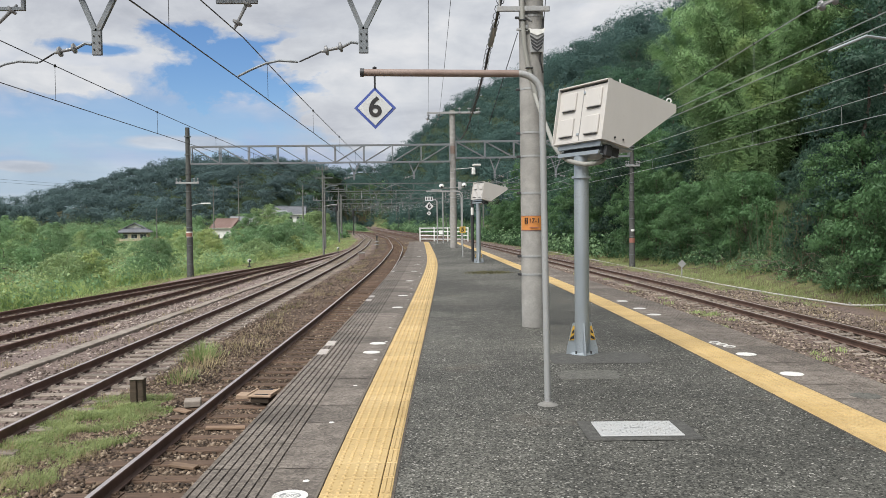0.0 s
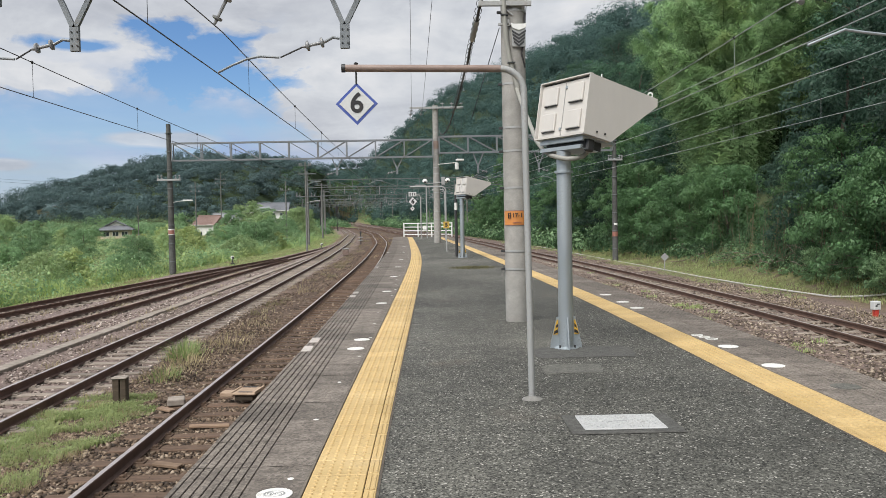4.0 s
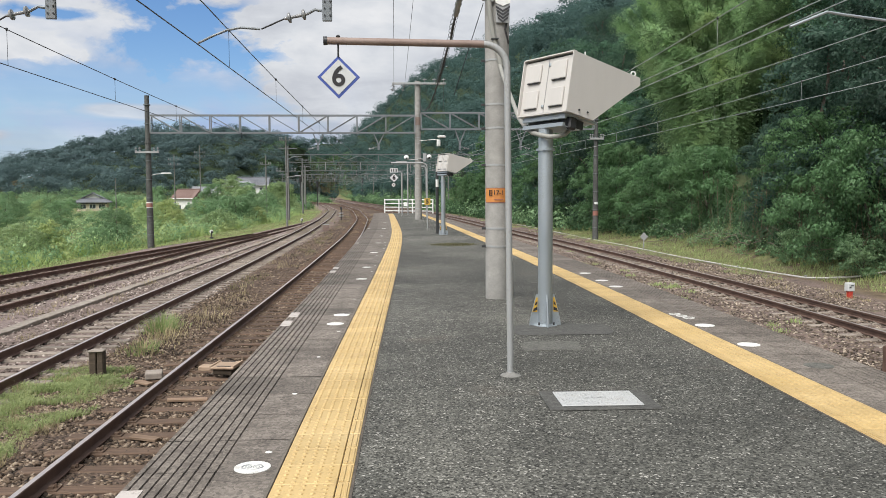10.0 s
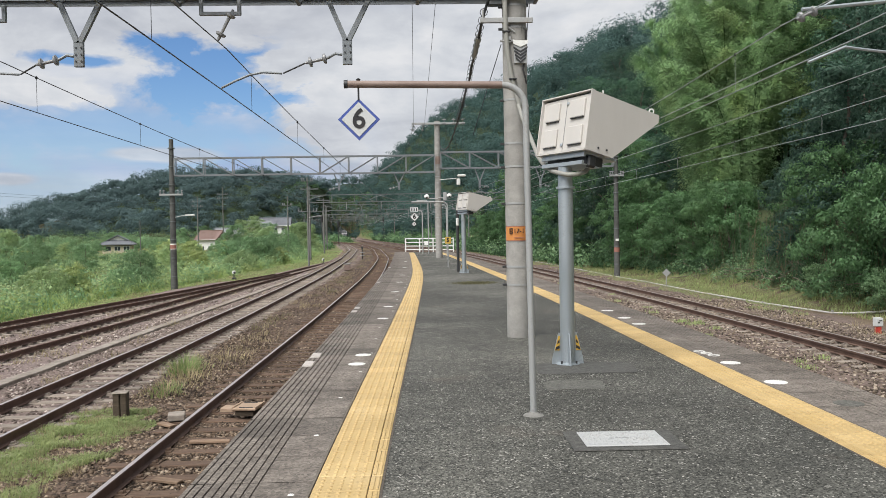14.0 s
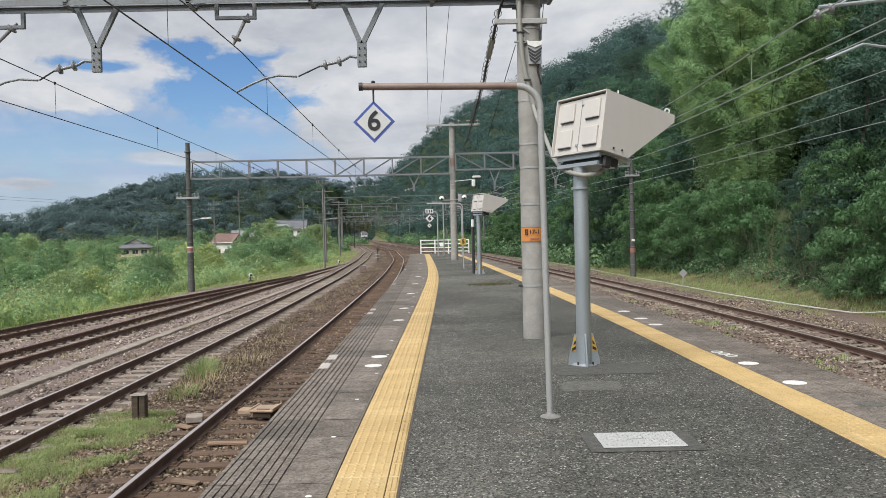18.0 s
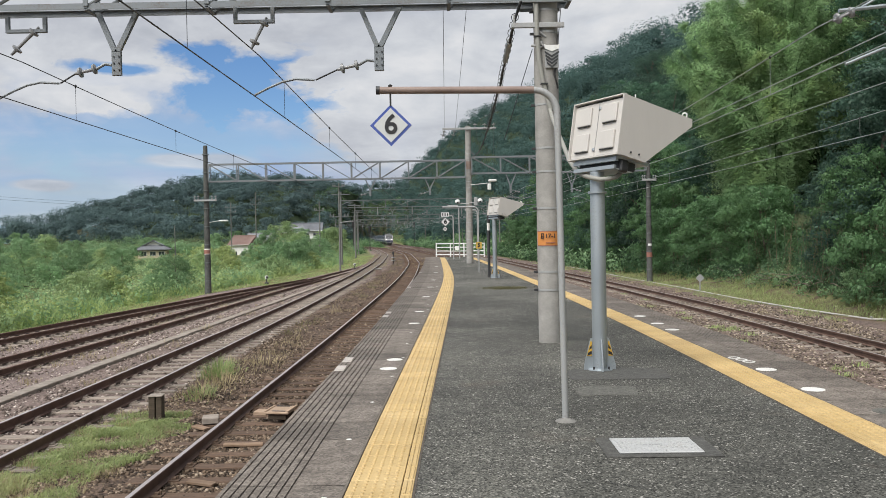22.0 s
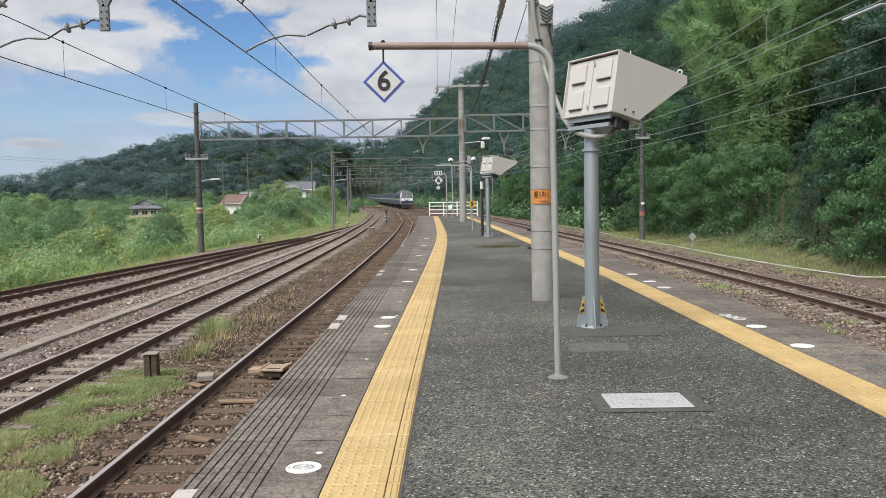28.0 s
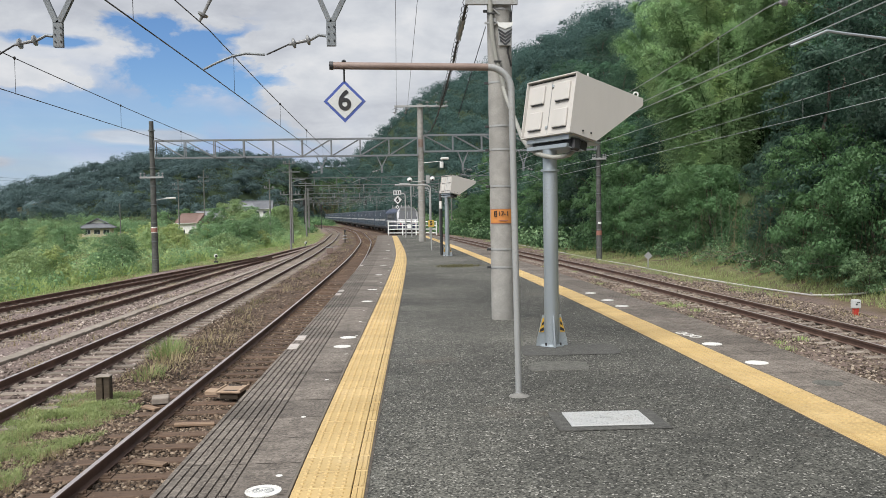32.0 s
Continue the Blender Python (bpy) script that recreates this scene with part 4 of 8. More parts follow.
second = thing("gantry", (0, 51, 0), "long grey lattice steel gantry across the whole yard", "gantry", "overhead line gantries")
truss(second, -15.0, 1.35, 5.50, 6.58, 1.8, 0.4, 0.075)
truss(second, 1.75, 12.8, 5.72, 6.75, 1.85, 0.4, 0.075)
for x in (-4.75, -0.95, 4.2, 8.1):
    v_hanger(second, x, 5.45 if x < 1 else 5.68, 4.45, 0.32)
for x, tip, z in ((-0.95, MAIN(51) + 0.05, 3.82), (-4.75, LOOP(51) + 0.1, 3.82), (4.2, 4.9, 4.0), (8.1, 9.1, 3.9)):
    pull_off(second, x, 4.6, tip, z, tip < x)


def mid_pole():
    th = thing("catenary_pole", (1.55, 51.2, 0), "tall concrete pole on the platform with crossarm and lamps", "utility pole", "catenary poles")
    concrete_pole(th, 8.75, 0.225, 0.18, [0.7, 1.5, 2.0, 2.6, 3.2, 3.6, 4.4, 4.8, 5.2, 6.2, 7.0])
    part("stain_band", curved_plate(0.205, 80, 6.0, 6.5), RUSTPIPE, th, "rust-stained band")
    arm = part("cross_arm", Shape().box((0.08, -0.24, 8.58), (3.4, 0.1, 0.13), b=0.01), GREYPAINT, th)
    for x in (-1.5, -0.85, 0.45, 1.05, 1.65):
        part("insulator", insulator((x, -0.24, 8.5), (0.0 if x > 0 else -0.3, 0, 1 if x > 0 else -1), 0.42, 0.13, 2), CERAMIC, arm)
    part("junction_box", Shape().box((0.42, -0.2, 3.95), (0.22, 0.18, 0.5), b=0.02), GREYPAINT, th)
    for x, z in ((-0.74, 3.93), (0.70, 3.97)):
        lamp = part("dome_bracket", Shape().tube([(0.0, -0.2, z - 0.12), (x, -0.2, z - 0.12)], 0.03), GREYPAINT, th)
        part("dome_shade", Shape().turned((x, -0.22, z), (0, -0.5, 1), [(-0.02, 0.15), (0.0, 0.165), (0.03, 0.165), (0.09, 0.14), (0.14, 0.08), (0.16, 0.02)], 20), WHITE, lamp, "white round dome shade")
        part("dome_ball", Shape().turned((x, -0.24, z - 0.1), (0, -0.5, 1), [(0, 0.02), (0.02, 0.07), (0.06, 0.105), (0.11, 0.11), (0.15, 0.09)], 16), DARKSTEEL, lamp, "dark glass ball")
    part("flood_lamp", Shape().box((1.5, -0.3, 5.25), (0.5, 0.3, 0.14), 12, 0.04).box((1.3, -0.3, 4.85), (0.22, 0.2, 0.4), 12, 0.04).rod((0.1, -0.2, 5.0), (1.4, -0.3, 5.1), 0.02), WHITE, th, "white floodlights on a short arm")


mid_pole()


def yard_pole(name, x, y, z0, z1, r0, mat, label, arms=(), lamp=0.0):
    th = thing(name, (x, y, z0), label, "utility pole", "poles along the yard")
    h = z1 - z0
    part("shaft", Shape().turned((0, 0, 0), (0, 0, 1), [(i * h / 10, r0 * (1 - 0.035 * i)) for i in range(11)], 18), mat, th)
    for z in np.arange(0.9, h - 0.5, 1.15 if y < 70 else 2.4):
        part("step_ring", Shape().turned((0, 0, z), (0, 0, 1), [(0, r0 * 0.9), (0.002, r0 * 1.02), (0.05, r0 * 1.02), (0.052, r0 * 0.9)], 18), FARSTEEL, th)
    for za, wide in arms:
        a = part("cross_arm", Shape().box((0, -r0 - 0.04, za), (wide, 0.09, 0.11 if y < 70 else 0.08), b=0.01), GREYPAINT if y < 70 else FARSTEEL, th)
        for k in (-0.46, -0.3, 0.3, 0.46):
            part("insulator", insulator((k * wide, -r0 - 0.04, za + 0.04), (0, 0, 1), 0.26, 0.07, 2), CERAMIC, a)
    if lamp:
        l = part("lamp_arm", Shape().tube([(0, 0, lamp), (0.5, -0.1, lamp + 0.1), (0.9, -0.1, lamp + 0.14)], 0.025), GREYPAINT, th)
        part("lamp_head", Shape().box((1.1, -0.1, lamp + 0.15), (0.6, 0.2, 0.09), b=0.03), WHITE if y < 70 else GREYPAINT, l)
    return th


p = yard_pole("gantry_post", -15.22, 51, -1.75, 7.8, 0.21, OLDPOLE, "old dark post at the weeds with bands and a crossarm", [(6.05, 1.45)], 4.6)
part("warning_plate", curved_plate(0.205, 80, 2.62, 2.98), WORNWHITE, p, "faded red and white plate")
part("red_bar", curved_plate(0.208, 70, 2.66, 2.90), FADEDRED, p)
p = yard_pole("gantry_post", 12.98, 51, -1.5, 6.8, 0.19, OLDPOLE, "old weathered post at the wood's edge", [(6.6, 0.9)])
part("warning_plate", curved_plate(0.19, 80, 1.7, 2.0), FADEDRED, p, "faded red plate")
part("white_mark", curved_plate(0.192, 35, 2.42, 2.56), WHITE, p)
yard_pole("bracket_pole", -10.45, 79, -1.55, 7.3, 0.105, FARPOLE, "grey pole with bracket arms and lamp", [(5.5, 1.9), (8.5, 1.2)], 4.9)
yard_pole("utility_pole", -16.5, 105, -1.8, 6.8, 0.11, FARPOLE, "slim grey utility pole among the bushes", [(7.4, 1.3)])
yard_pole("utility_pole", -40.2, 150, -2, 9.2, 0.12, FARPOLE, "slim grey utility pole by the houses", [(10.2, 2.0), (9.3, 2.0)])
yard_pole("utility_pole", -36.0, 152, -2, 11.0, 0.12, FARPOLE, "slim grey utility pole by the houses", [(11.6, 2.0), (10.8, 2.0)])
yard_pole("utility_pole", -54.2, 160, -2, 5.2, 0.11, FARPOLE, "slim grey utility pole behind the bushes")

for x, y, h in ((-17.0, 156, 7.2), (6.2, 118, 7.0), (3.2, 152, 7.4)):
    yard_pole("line_pole", x, y, -1.5, h, 0.09, FARPOLE, "dark line pole with bracket arms beside the tracks", [(h - 0.4, 1.1)])

# farther gantries, each across the yard
for y, z in ((98, 5.9), (128, 5.7), (165, 5.8), (205, 5.9), (250, 6.1), (300, 6.2)):
    x0, x1 = LOOP(y) - 4.5, RELIEF(y) + 5.5
    g = thing("gantry", (0, y, climb(y)), "grey lattice gantry farther down the line", "gantry", "overhead line gantries")
    truss(g, x0, x1, z - 0.45, z + 0.45, 2.6, 0.45, 0.062, FARSTEEL)
    for x in (x0, x1):
        part("post", Shape().rod((x, 0, -2), (x, 0, z + 1.5), 0.13, 0.10, 12), FARPOLE, g)
    for line in (MAIN, LOOP, PASS, RELIEF):
        v_hanger(g, line(y) + 1.8, z - 0.45, z - 1.4, 0.34, FARSTEEL)
        pull_off(g, line(y) + 1.8, z - 1.2, line(y), 3.85)
        part("messenger_drop", Shape().rod((line(y), 0, z - 0.4), (line(y), 0, 4.55), 0.05, n=8), CERAMIC, g)
    part("cross_arm", Shape().box((x0, -0.2, z + 1.2), (2.2, 0.1, 0.12), b=0.01), FARSTEEL, g)

# ---- overhead wires ----
SUPPORTS = [-60, -27, 12.05, 51, 98, 128, 165, 205, 250, 300]


def catenary(name, line, zc, zm, zig, label, droppers_to=140, extra=(), mat=None, held=None):
    mat = mat or WIRE
    th = thing(name, (0, 0, 0), label, "overhead wire", "overhead wires")

    def at(y):
        k = [zig * (1 if i % 2 else -1) for i in range(len(SUPPORTS))]
        if held is not None:
            k[1], k[2] = -0.28, held - line(SUPPORTS[2])
        return line(y) + np.interp(y, SUPPORTS, k)

    def mz(y):
        for a, b in zip(SUPPORTS, SUPPORTS[1:]):
            if a <= y <= b:
                t = (y - a) / (b - a)
                return zm - (zm - zc - 0.28) * 0.62 * 4 * t * (1 - t) + climb(y)
        return zm + climb(y)

    ys = np.concatenate([np.arange(-60, 60, 2.5), np.arange(60, 300, 6)])
    part("contact_wire", Shape().tube([(at(y), y, zc + climb(y)) for y in ys], 0.0085, 6), mat, th)
    part("messenger_wire", Shape().tube([(at(y), y, mz(y)) for y in ys], 0.0085, 6), mat, th)
    y = -1.3
    while y < droppers_to:
        d = part("dropper", Shape().rod((at(y), y, zc + climb(y)), (at(y), y, mz(y)), 0.004, n=5), mat, th)
        part("clip", Shape().turned((at(y), y, mz(y) - 0.03), (0, 0, 1), [(0, 0.008), (0.02, 0.022), (0.045, 0.022), (0.06, 0.008)], 8), DARKSTEEL, d)
        y += 5.2
    for dx, z in extra:
        part("feeder_wire", Shape().tube([(line(v) + dx, v, z + climb(v)) for v in ys], 0.008, 6), mat, th)
    return th


catenary("catenary_main", MAIN, 3.80, 4.50, 0.06, "contact wire and messenger with droppers over the main track", held=-2.85)
catenary("catenary_loop", LOOP, 3.82, 4.48, 0.12, "contact wire and messenger with droppers over the loop", held=-6.58)
catenary("catenary_passing", PASS, 4.05, 4.78, 0.06, "pale wires over the passing track", extra=((0.03, 4.24),), mat=PALEWIRE)
catenary("catenary_relief", RELIEF, 3.88, 4.45, 0.08, "pale wires over the relief track", extra=((-2.0, 4.35),), mat=PALEWIRE)


def sagging(name, a, b, sag, r, label, mat=None, parent=None):
    a, b = Vector(a), Vector(b)
    pts = []
    for i in range(19):
        t = i / 18
        p = a.lerp(b, t)
        p.z -= sag * 4 * t * (1 - t)
        pts.append(p)
    if parent:
        return part(name, Shape().tube(pts, r, 6), mat or WIRE, parent)
    ob = part(name, Shape().tube(pts, r, 6), mat or WIRE)
    return tagged(ob, label, "wire", "feeder wires")


for x in (0.05, 0.72):
    sagging("feeder_wire", (x, -30, 8.9), (x, 51, 8.35), 0.35, 0.008, "thin dark feeder wire high above the platform")
    sagging("feeder_wire", (x, 51, 8.35), (-4.5 + x, 128, 7.6), 0.5, 0.01, "thin dark feeder wire high above the platform")
for x in (2.0, 2.6, 3.2):
    sagging("feeder_wire", (x, 51, 8.9), (RELIEF(128) + 3 + x * 0.5, 128, 8), 0.5, 0.01, "thin dark feeder wire high above the platform")
for z in (14.0, 14.9):
    sagging("feeder_wire", (-175, 215, z + 6), (-60, 330, z), 2.0, 0.03, "thin power line crossing the field far off")
sagging("guy_wire", (1.75, 12.05, 4.6), (3.2, 20, 9.5), 0.0, 0.007, "taut guy wire from the pole")
sagging("guy_wire", (1.35, 12.0, 4.4), (1.0, 13.2, 3.2), 0.0, 0.006, "taut guy wire from the pole")


def looped_cable():
    """A black cable bundle with spiral hangers, strung from pole to pole."""
    th = thing("hung_cable", (0, 0, 0), "black cable bundle with spiral hangers between the poles", "cable")
    a, b = Vector((1.10, 12.0, 4.86)), Vector((1.75, 51.0, 7.1))
    path = []
    for i in range(61):
        t = i / 60
        p = a.lerp(b, t)
        p.z -= 0.9 * 4 * t * (1 - t)
        p += Vector((0.03 * noise.noise((i * 0.5, 1, 1)), 0, 0.03 * noise.noise((i * 0.5, 5, 1))))
        path.append(p)
    path = [a + Vector((0.35, 0, 1.0)), a + Vector((0.12, 0, 0.35))] + path
    part("cable", Shape().tube(path, 0.022, 8), CABLE, th)
    part("second_cable", Shape().tube([p + Vector((0.03, 0, 0.07)) for p in path], 0.012, 6), CABLE, th)
    for i in range(0, 60):
        k0 = 2 + i * 18 // 60
        p = path[k0].lerp(path[k0 + 1], (i * 18 / 60) % 1)
        ring = [p + Vector((0.055 * math.cos(k * 0.8), 0.05 * math.sin(k * 0.4), 0.03 + 0.06 * math.sin(k * 0.8))) for k in range(9)]
        if i % 2 == 0:
            part("hanger_ring", Shape().tube(ring, 0.006, 5), CABLE, th)
    part("splice", Shape().rod(path[4] + Vector((0, 0, 0.02)), path[6] + Vector((0, 0, 0.02)), 0.05, n=10), GREYPAINT, th)


looped_cable()

# ---- things on the platform ----


def stop_sign_post(x, y, tip, ztop, plate, label, far=False):
    th = thing("stop_position_sign", (x, y, 0), label, "sign", "stop position signs")
    r = 0.028
    lean = 0.0 if far else 0.03
    part("post", Shape().rod((0, 0, 0), (-lean, 0, ztop - 0.2), r, n=16), GREYPAINT, th)
    bend = [(-lean, 0, ztop - 0.2)] + [(-lean - 0.2 + 0.2 * math.cos(radians(a)), 0, ztop - 0.2 + 0.2 * math.sin(radians(a))) for a in range(15, 91, 15)]
    part("bend", Shape().tube(bend, 0.029, 14), GREYPAINT, th)
    part("arm", Shape().rod((-0.2 - lean, 0, ztop), (tip - x, 0, ztop + 0.02), 0.031, n=16), RUSTPIPE if not far else GREYPAINT, th, "rust-streaked pipe arm" if not far else "")
    part("collar", Shape().turned((0, 0, 0), (0, 0, 1), [(0, 0.09), (0.008, 0.082), (0.016, 0.048), (0.03, 0.034)], 24), COLLAR, th, "cast concrete collar")
    part("arm_cap", Shape().rod((tip - x - 0.012, 0, ztop + 0.02), (tip - x + 0.02, 0, ztop + 0.02), 0.036, n=16), DARKSTEEL, th)
    return th


sp = stop_sign_post(1.005, 6.85, -0.56, 2.845, None, "grey pipe post with arm and hanging blue-edged number six sign")
sign_x = -0.45 - 1.005
part("hanger", Shape().rod((sign_x, 0, 2.90), (sign_x, 0, 2.73), 0.008, n=8).turned((sign_x, 0, 2.885), (0, 0, 1), [(0, 0.012), (0.02, 0.02), (0.03, 0.006)], 8), DARKSTEEL, sp)


def diamond(c, half, thick, front=0.0):
    x, y, z = c
    return Shape().prism([(x - half, y + front, z), (x, y + front, z - half), (x + half, y + front, z), (x, y + front, z + half)], (0, thick, 0), (0, 0, 0))


pl = part("plate", diamond((sign_x, 0, 2.565), 0.178, 0.02), BLUE, sp, "blue-edged diamond plate")
part("face", diamond((sign_x, 0, 2.565), 0.147, 0.004, -0.0045), SIGNFACE, pl, "pale grey face")
lettering("figure", "6", 0.235, BLACK, pl, pose(sign_x, -0.0065, 2.565, 90, 0, 0), bold=0.0045)

s2 = stop_sign_post(1.55, 37.3, -0.14, 3.05, None, "grey pipe post with arm and small hanging signs", True)
pl = part("top_plate", Shape().box((-1.55, 0, 2.72), (0.36, 0.02, 0.2), b=0.004), SIGNFACE, s2, "white plate with worn marks")
part("mark_bars", Shape().box((-1.66, -0.013, 2.72), (0.05, 0.006, 0.13)).box((-1.55, -0.013, 2.72), (0.05, 0.006, 0.13)).box((-1.44, -0.013, 2.72), (0.05, 0.006, 0.13)), DARKSTEEL, pl)
pl = part("diamond_plate", diamond((-1.54, 0, 2.38), 0.23, 0.02), DARKSTEEL, s2, "dark-edged diamond plate")
part("face", diamond((-1.54, 0, 2.38), 0.20, 0.004, -0.0045), SIGNFACE, pl, "pale face")
lettering("figure", "6", 0.28, BLACK, pl, pose(-1.54, -0.0075, 2.38, 90, 0, 0), bold=0.014)
pl = part("small_plate", diamond((-1.56, 0, 2.05), 0.135, 0.02), DARKSTEEL, s2)
part("small_face", diamond((-1.56, 0, 2.05), 0.105, 0.004, -0.0045), SIGNFACE, pl)
part("dot", Shape().rod((-1.56, -0.012, 2.05), (-1.56, -0.005, 2.05), 0.035, n=12), BLACK, pl)
part("hanger", Shape().rod((-1.55, 0, 3.05), (-1.55, 0, 2.82), 0.01, n=8).rod((-1.55, 0.01, 2.62), (-1.55, 0.01, 2.58), 0.01, n=8), DARKSTEEL, s2)
pl = part("yellow_plate", Shape().box((0.0, -0.045, 1.26), (0.28, 0.02, 0.31), b=0.004), AMBER, s2, "amber plate with dark figure")
lettering("figure", "5", 0.25, BLACK, pl, pose(0.0, -0.058, 1.26, 90, 0, 0), bold=0.012)


def monitor_cabinet(at):
    """A hooded monitor cabinet on a post with a gusseted foot."""
    th = thing("monitor_cabinet", at, "beige hooded monitor cabinet on a galvanised post", "cabinet", "monitor cabinets")
    part("post", Shape().rod((0, 0, 0), (0, 0, 2.14), 0.088, n=24), GALV, th, "round galvanised post")
    part("upper_post", Shape().rod((0.0, 0, 2.14), (0.0, 0, 2.375), 0.086, n=24), GALV, th)
    part("collar", Shape().turned((0, 0, 2.11), (0, 0, 1), [(0, 0.09), (0.003, 0.112), (0.03, 0.112), (0.033, 0.09)], 24), GALV, th)
    base = part("base_plate", Shape().turned((0, 0, 0), (0, 0, 1), [(0, 0.15), (0.012, 0.148), (0.024, 0.12), (0.025, 0.08)], 20), GALV, th)
    for k in range(4):
        a = radians(0 + 90 * k)
        d = Vector((math.cos(a), math.sin(a), 0))
        w = Vector((-d.y, d.x, 0)) * 0.008
        gs = part("gusset", Shape().prism([d * 0.085 + Vector((0, 0, 0.0)), d * 0.192 + Vector((0, 0, 0.0)), d * 0.186 + Vector((0, 0, 0.07)), d * 0.112 + Vector((0, 0, 0.38)), d * 0.085 + Vector((0, 0, 0.38))], -w, w), GALV, base)
    for k in range(4):
        a = radians(45 + 90 * k)
        part("bolt", Shape().rod((0.125 * math.cos(a), 0.125 * math.sin(a), 0.012), (0.125 * math.cos(a), 0.125 * math.sin(a), 0.05), 0.012, n=6), DARKSTEEL, base)
    # hazard stickers, one on each of the outer faces of two gussets that flank the post
    for sx in (-1, 1):
        st = part("hazard_sticker", Shape().prism([(sx * 0.10, -0.012, 0.17), (sx * 0.158, -0.012, 0.17), (sx * 0.112, -0.012, 0.345), (sx * 0.094, -0.012, 0.345)], (0, 0, 0), (0, -0.004, 0)), YELLOW, base, "yellow and black striped sticker")
        for i in range(2):
            z = 0.195 + i * 0.07
            part("black_stripe", Shape().prism([(sx * 0.10, -0.017, z), (sx * (0.152 - i * 0.022), -0.017, z - 0.02), (sx * (0.143 - i * 0.022), -0.017, z + 0.015), (sx * 0.10, -0.017, z + 0.04)], (0, 0, 0), (0, -0.003, 0)), BLACK, st)
    # hood: local x runs along the doors, y from the doors to the screen end
    turn = math.degrees(math.atan2(-0.80, 0.45))
    m = pose(0.0, -0.02, 2.885, 0, 0, turn) @ pose(0, 0, 0, -9.8, 0, 0)
    W, D, H = 0.91, 1.07, 0.70
    hw = W / 2

    def prof(x, grow=0.0):
        return [m @ Vector((x, 0, H / 2)), m @ Vector((x, D, 0.30)), m @ Vector((x, D + 0.01, 0.21)), m @ Vector((x, 0.40, -H / 2 - 0.02)), m @ Vector((x, 0, -H / 2))]

    for x0 in (-hw, hw - 0.012):
        part("side_panel", Shape().prism(prof(x0), (0, 0, 0), m.to_3x3() @ Vector((0.012, 0, 0))), BOXPAINT, th, smooth=20)
    a, b = prof(-hw + 0.012), prof(hw - 0.012)
    inner = Shape()
    for i, j in ((0, 1), (2, 3), (3, 4)):
        inner.add([a[i], b[i], b[j], a[j]], [(0, 1, 2, 3)])
    part("shell", inner, BOXPAINT, th, smooth=0)
    part("screen", Shape().add([a[1], b[1], b[2], a[2]], [(0, 1, 2, 3)]), BLACK, th, "dark screen opening", smooth=0)
    part("back_plate", Shape().box((0, 0.04, 0), (W - 0.03, 0.02, H - 0.02), m=m), DARKSTEEL, th)
    for sx in (-1, 1):
        door = part("door", Shape().box((sx * (hw / 2 - 0.006), 0.018, -0.005), (hw - 0.015, 0.022, H - 0.05), b=0.003, m=m), BOXPAINT, th)
        for z in (-0.155, 0.165):
            cap = part("vent_cover", Shape().box((sx * hw / 2 - 0.01, -0.006, z), (0.245, 0.03, 0.222), b=0.008, m=m), BOXPAINT, door)
            part("vent_slot", Shape().box((sx * hw / 2 - 0.01, -0.006, z - 0.1145), (0.225, 0.026, 0.007), m=m), BLACK, cap)
        part("latch", Shape().box((sx * 0.02, 0.0, 0.25 * sx), (0.03, 0.02, 0.035), b=0.004, m=m), GALV, door)
    part("rim", Shape().box((-hw + 0.006, -0.005, 0), (0.014, 0.05, H + 0.004), m=m).box((hw - 0.006, -0.005, 0), (0.014, 0.05, H + 0.004), m=m).box((0, -0.005, H / 2), (W, 0.05, 0.014), m=m).box((0, -0.005, -H / 2), (W, 0.05, 0.014), m=m), BOXPAINT, th)
    part("door_gap", Shape().box((0, 0.012, 0), (0.004, 0.02, H - 0.05), m=m), GREYPAINT, th)
    eye = m @ Vector((hw - 0.03, D - 0.10, 0.30))
    part("lifting_eye", Shape().tube([eye + Vector((0.028 * math.cos(k * 0.7), -0.01, 0.028 + 0.028 * math.sin(k * 0.7))) for k in range(10)], 0.009, 6), WHITE, th)
    e2 = m @ Vector((hw - 0.03, 0.18, H / 2 - 0.06))
    part("lifting_pin", Shape().rod(e2, e2 + Vector((0, 0, 0.10)), 0.008, n=6), WHITE, th)
    tray = part("mounting_tray", Shape().box((0.0, 0.28, -H / 2 - 0.02), (0.76, 0.5, 0.03), m=m).box((0.0, 0.035, -H / 2 - 0.045), (0.78, 0.03, 0.045), m=m).box((0.0, 0.035, -H / 2 - 0.135), (0.74, 0.03, 0.045), m=m).box((0.0, 0.16, -H / 2 - 0.152), (0.74, 0.26, 0.012), m=m), GALV, th)
    part("tilt_bracket", Shape().box((0.0, 0.22, -H / 2 - 0.09), (0.70, 0.26, 0.10), m=m), DARKSTEEL, tray)
    part("hinge_block", Shape().box((0.36, 0.16, -H / 2 - 0.10), (0.07, 0.12, 0.15), b=0.02, m=m), DARKSTEEL, tray)
    for k in (0.14, 0.27):
        q = m @ Vector((hw + 0.004, 0.02 + k, -H / 2 + 0.05))
        part("rivet", Shape().rod(q, q + m.to_3x3() @ Vector((0.01, 0, 0)), 0.012, n=8), DARKSTEEL, th)
    return th


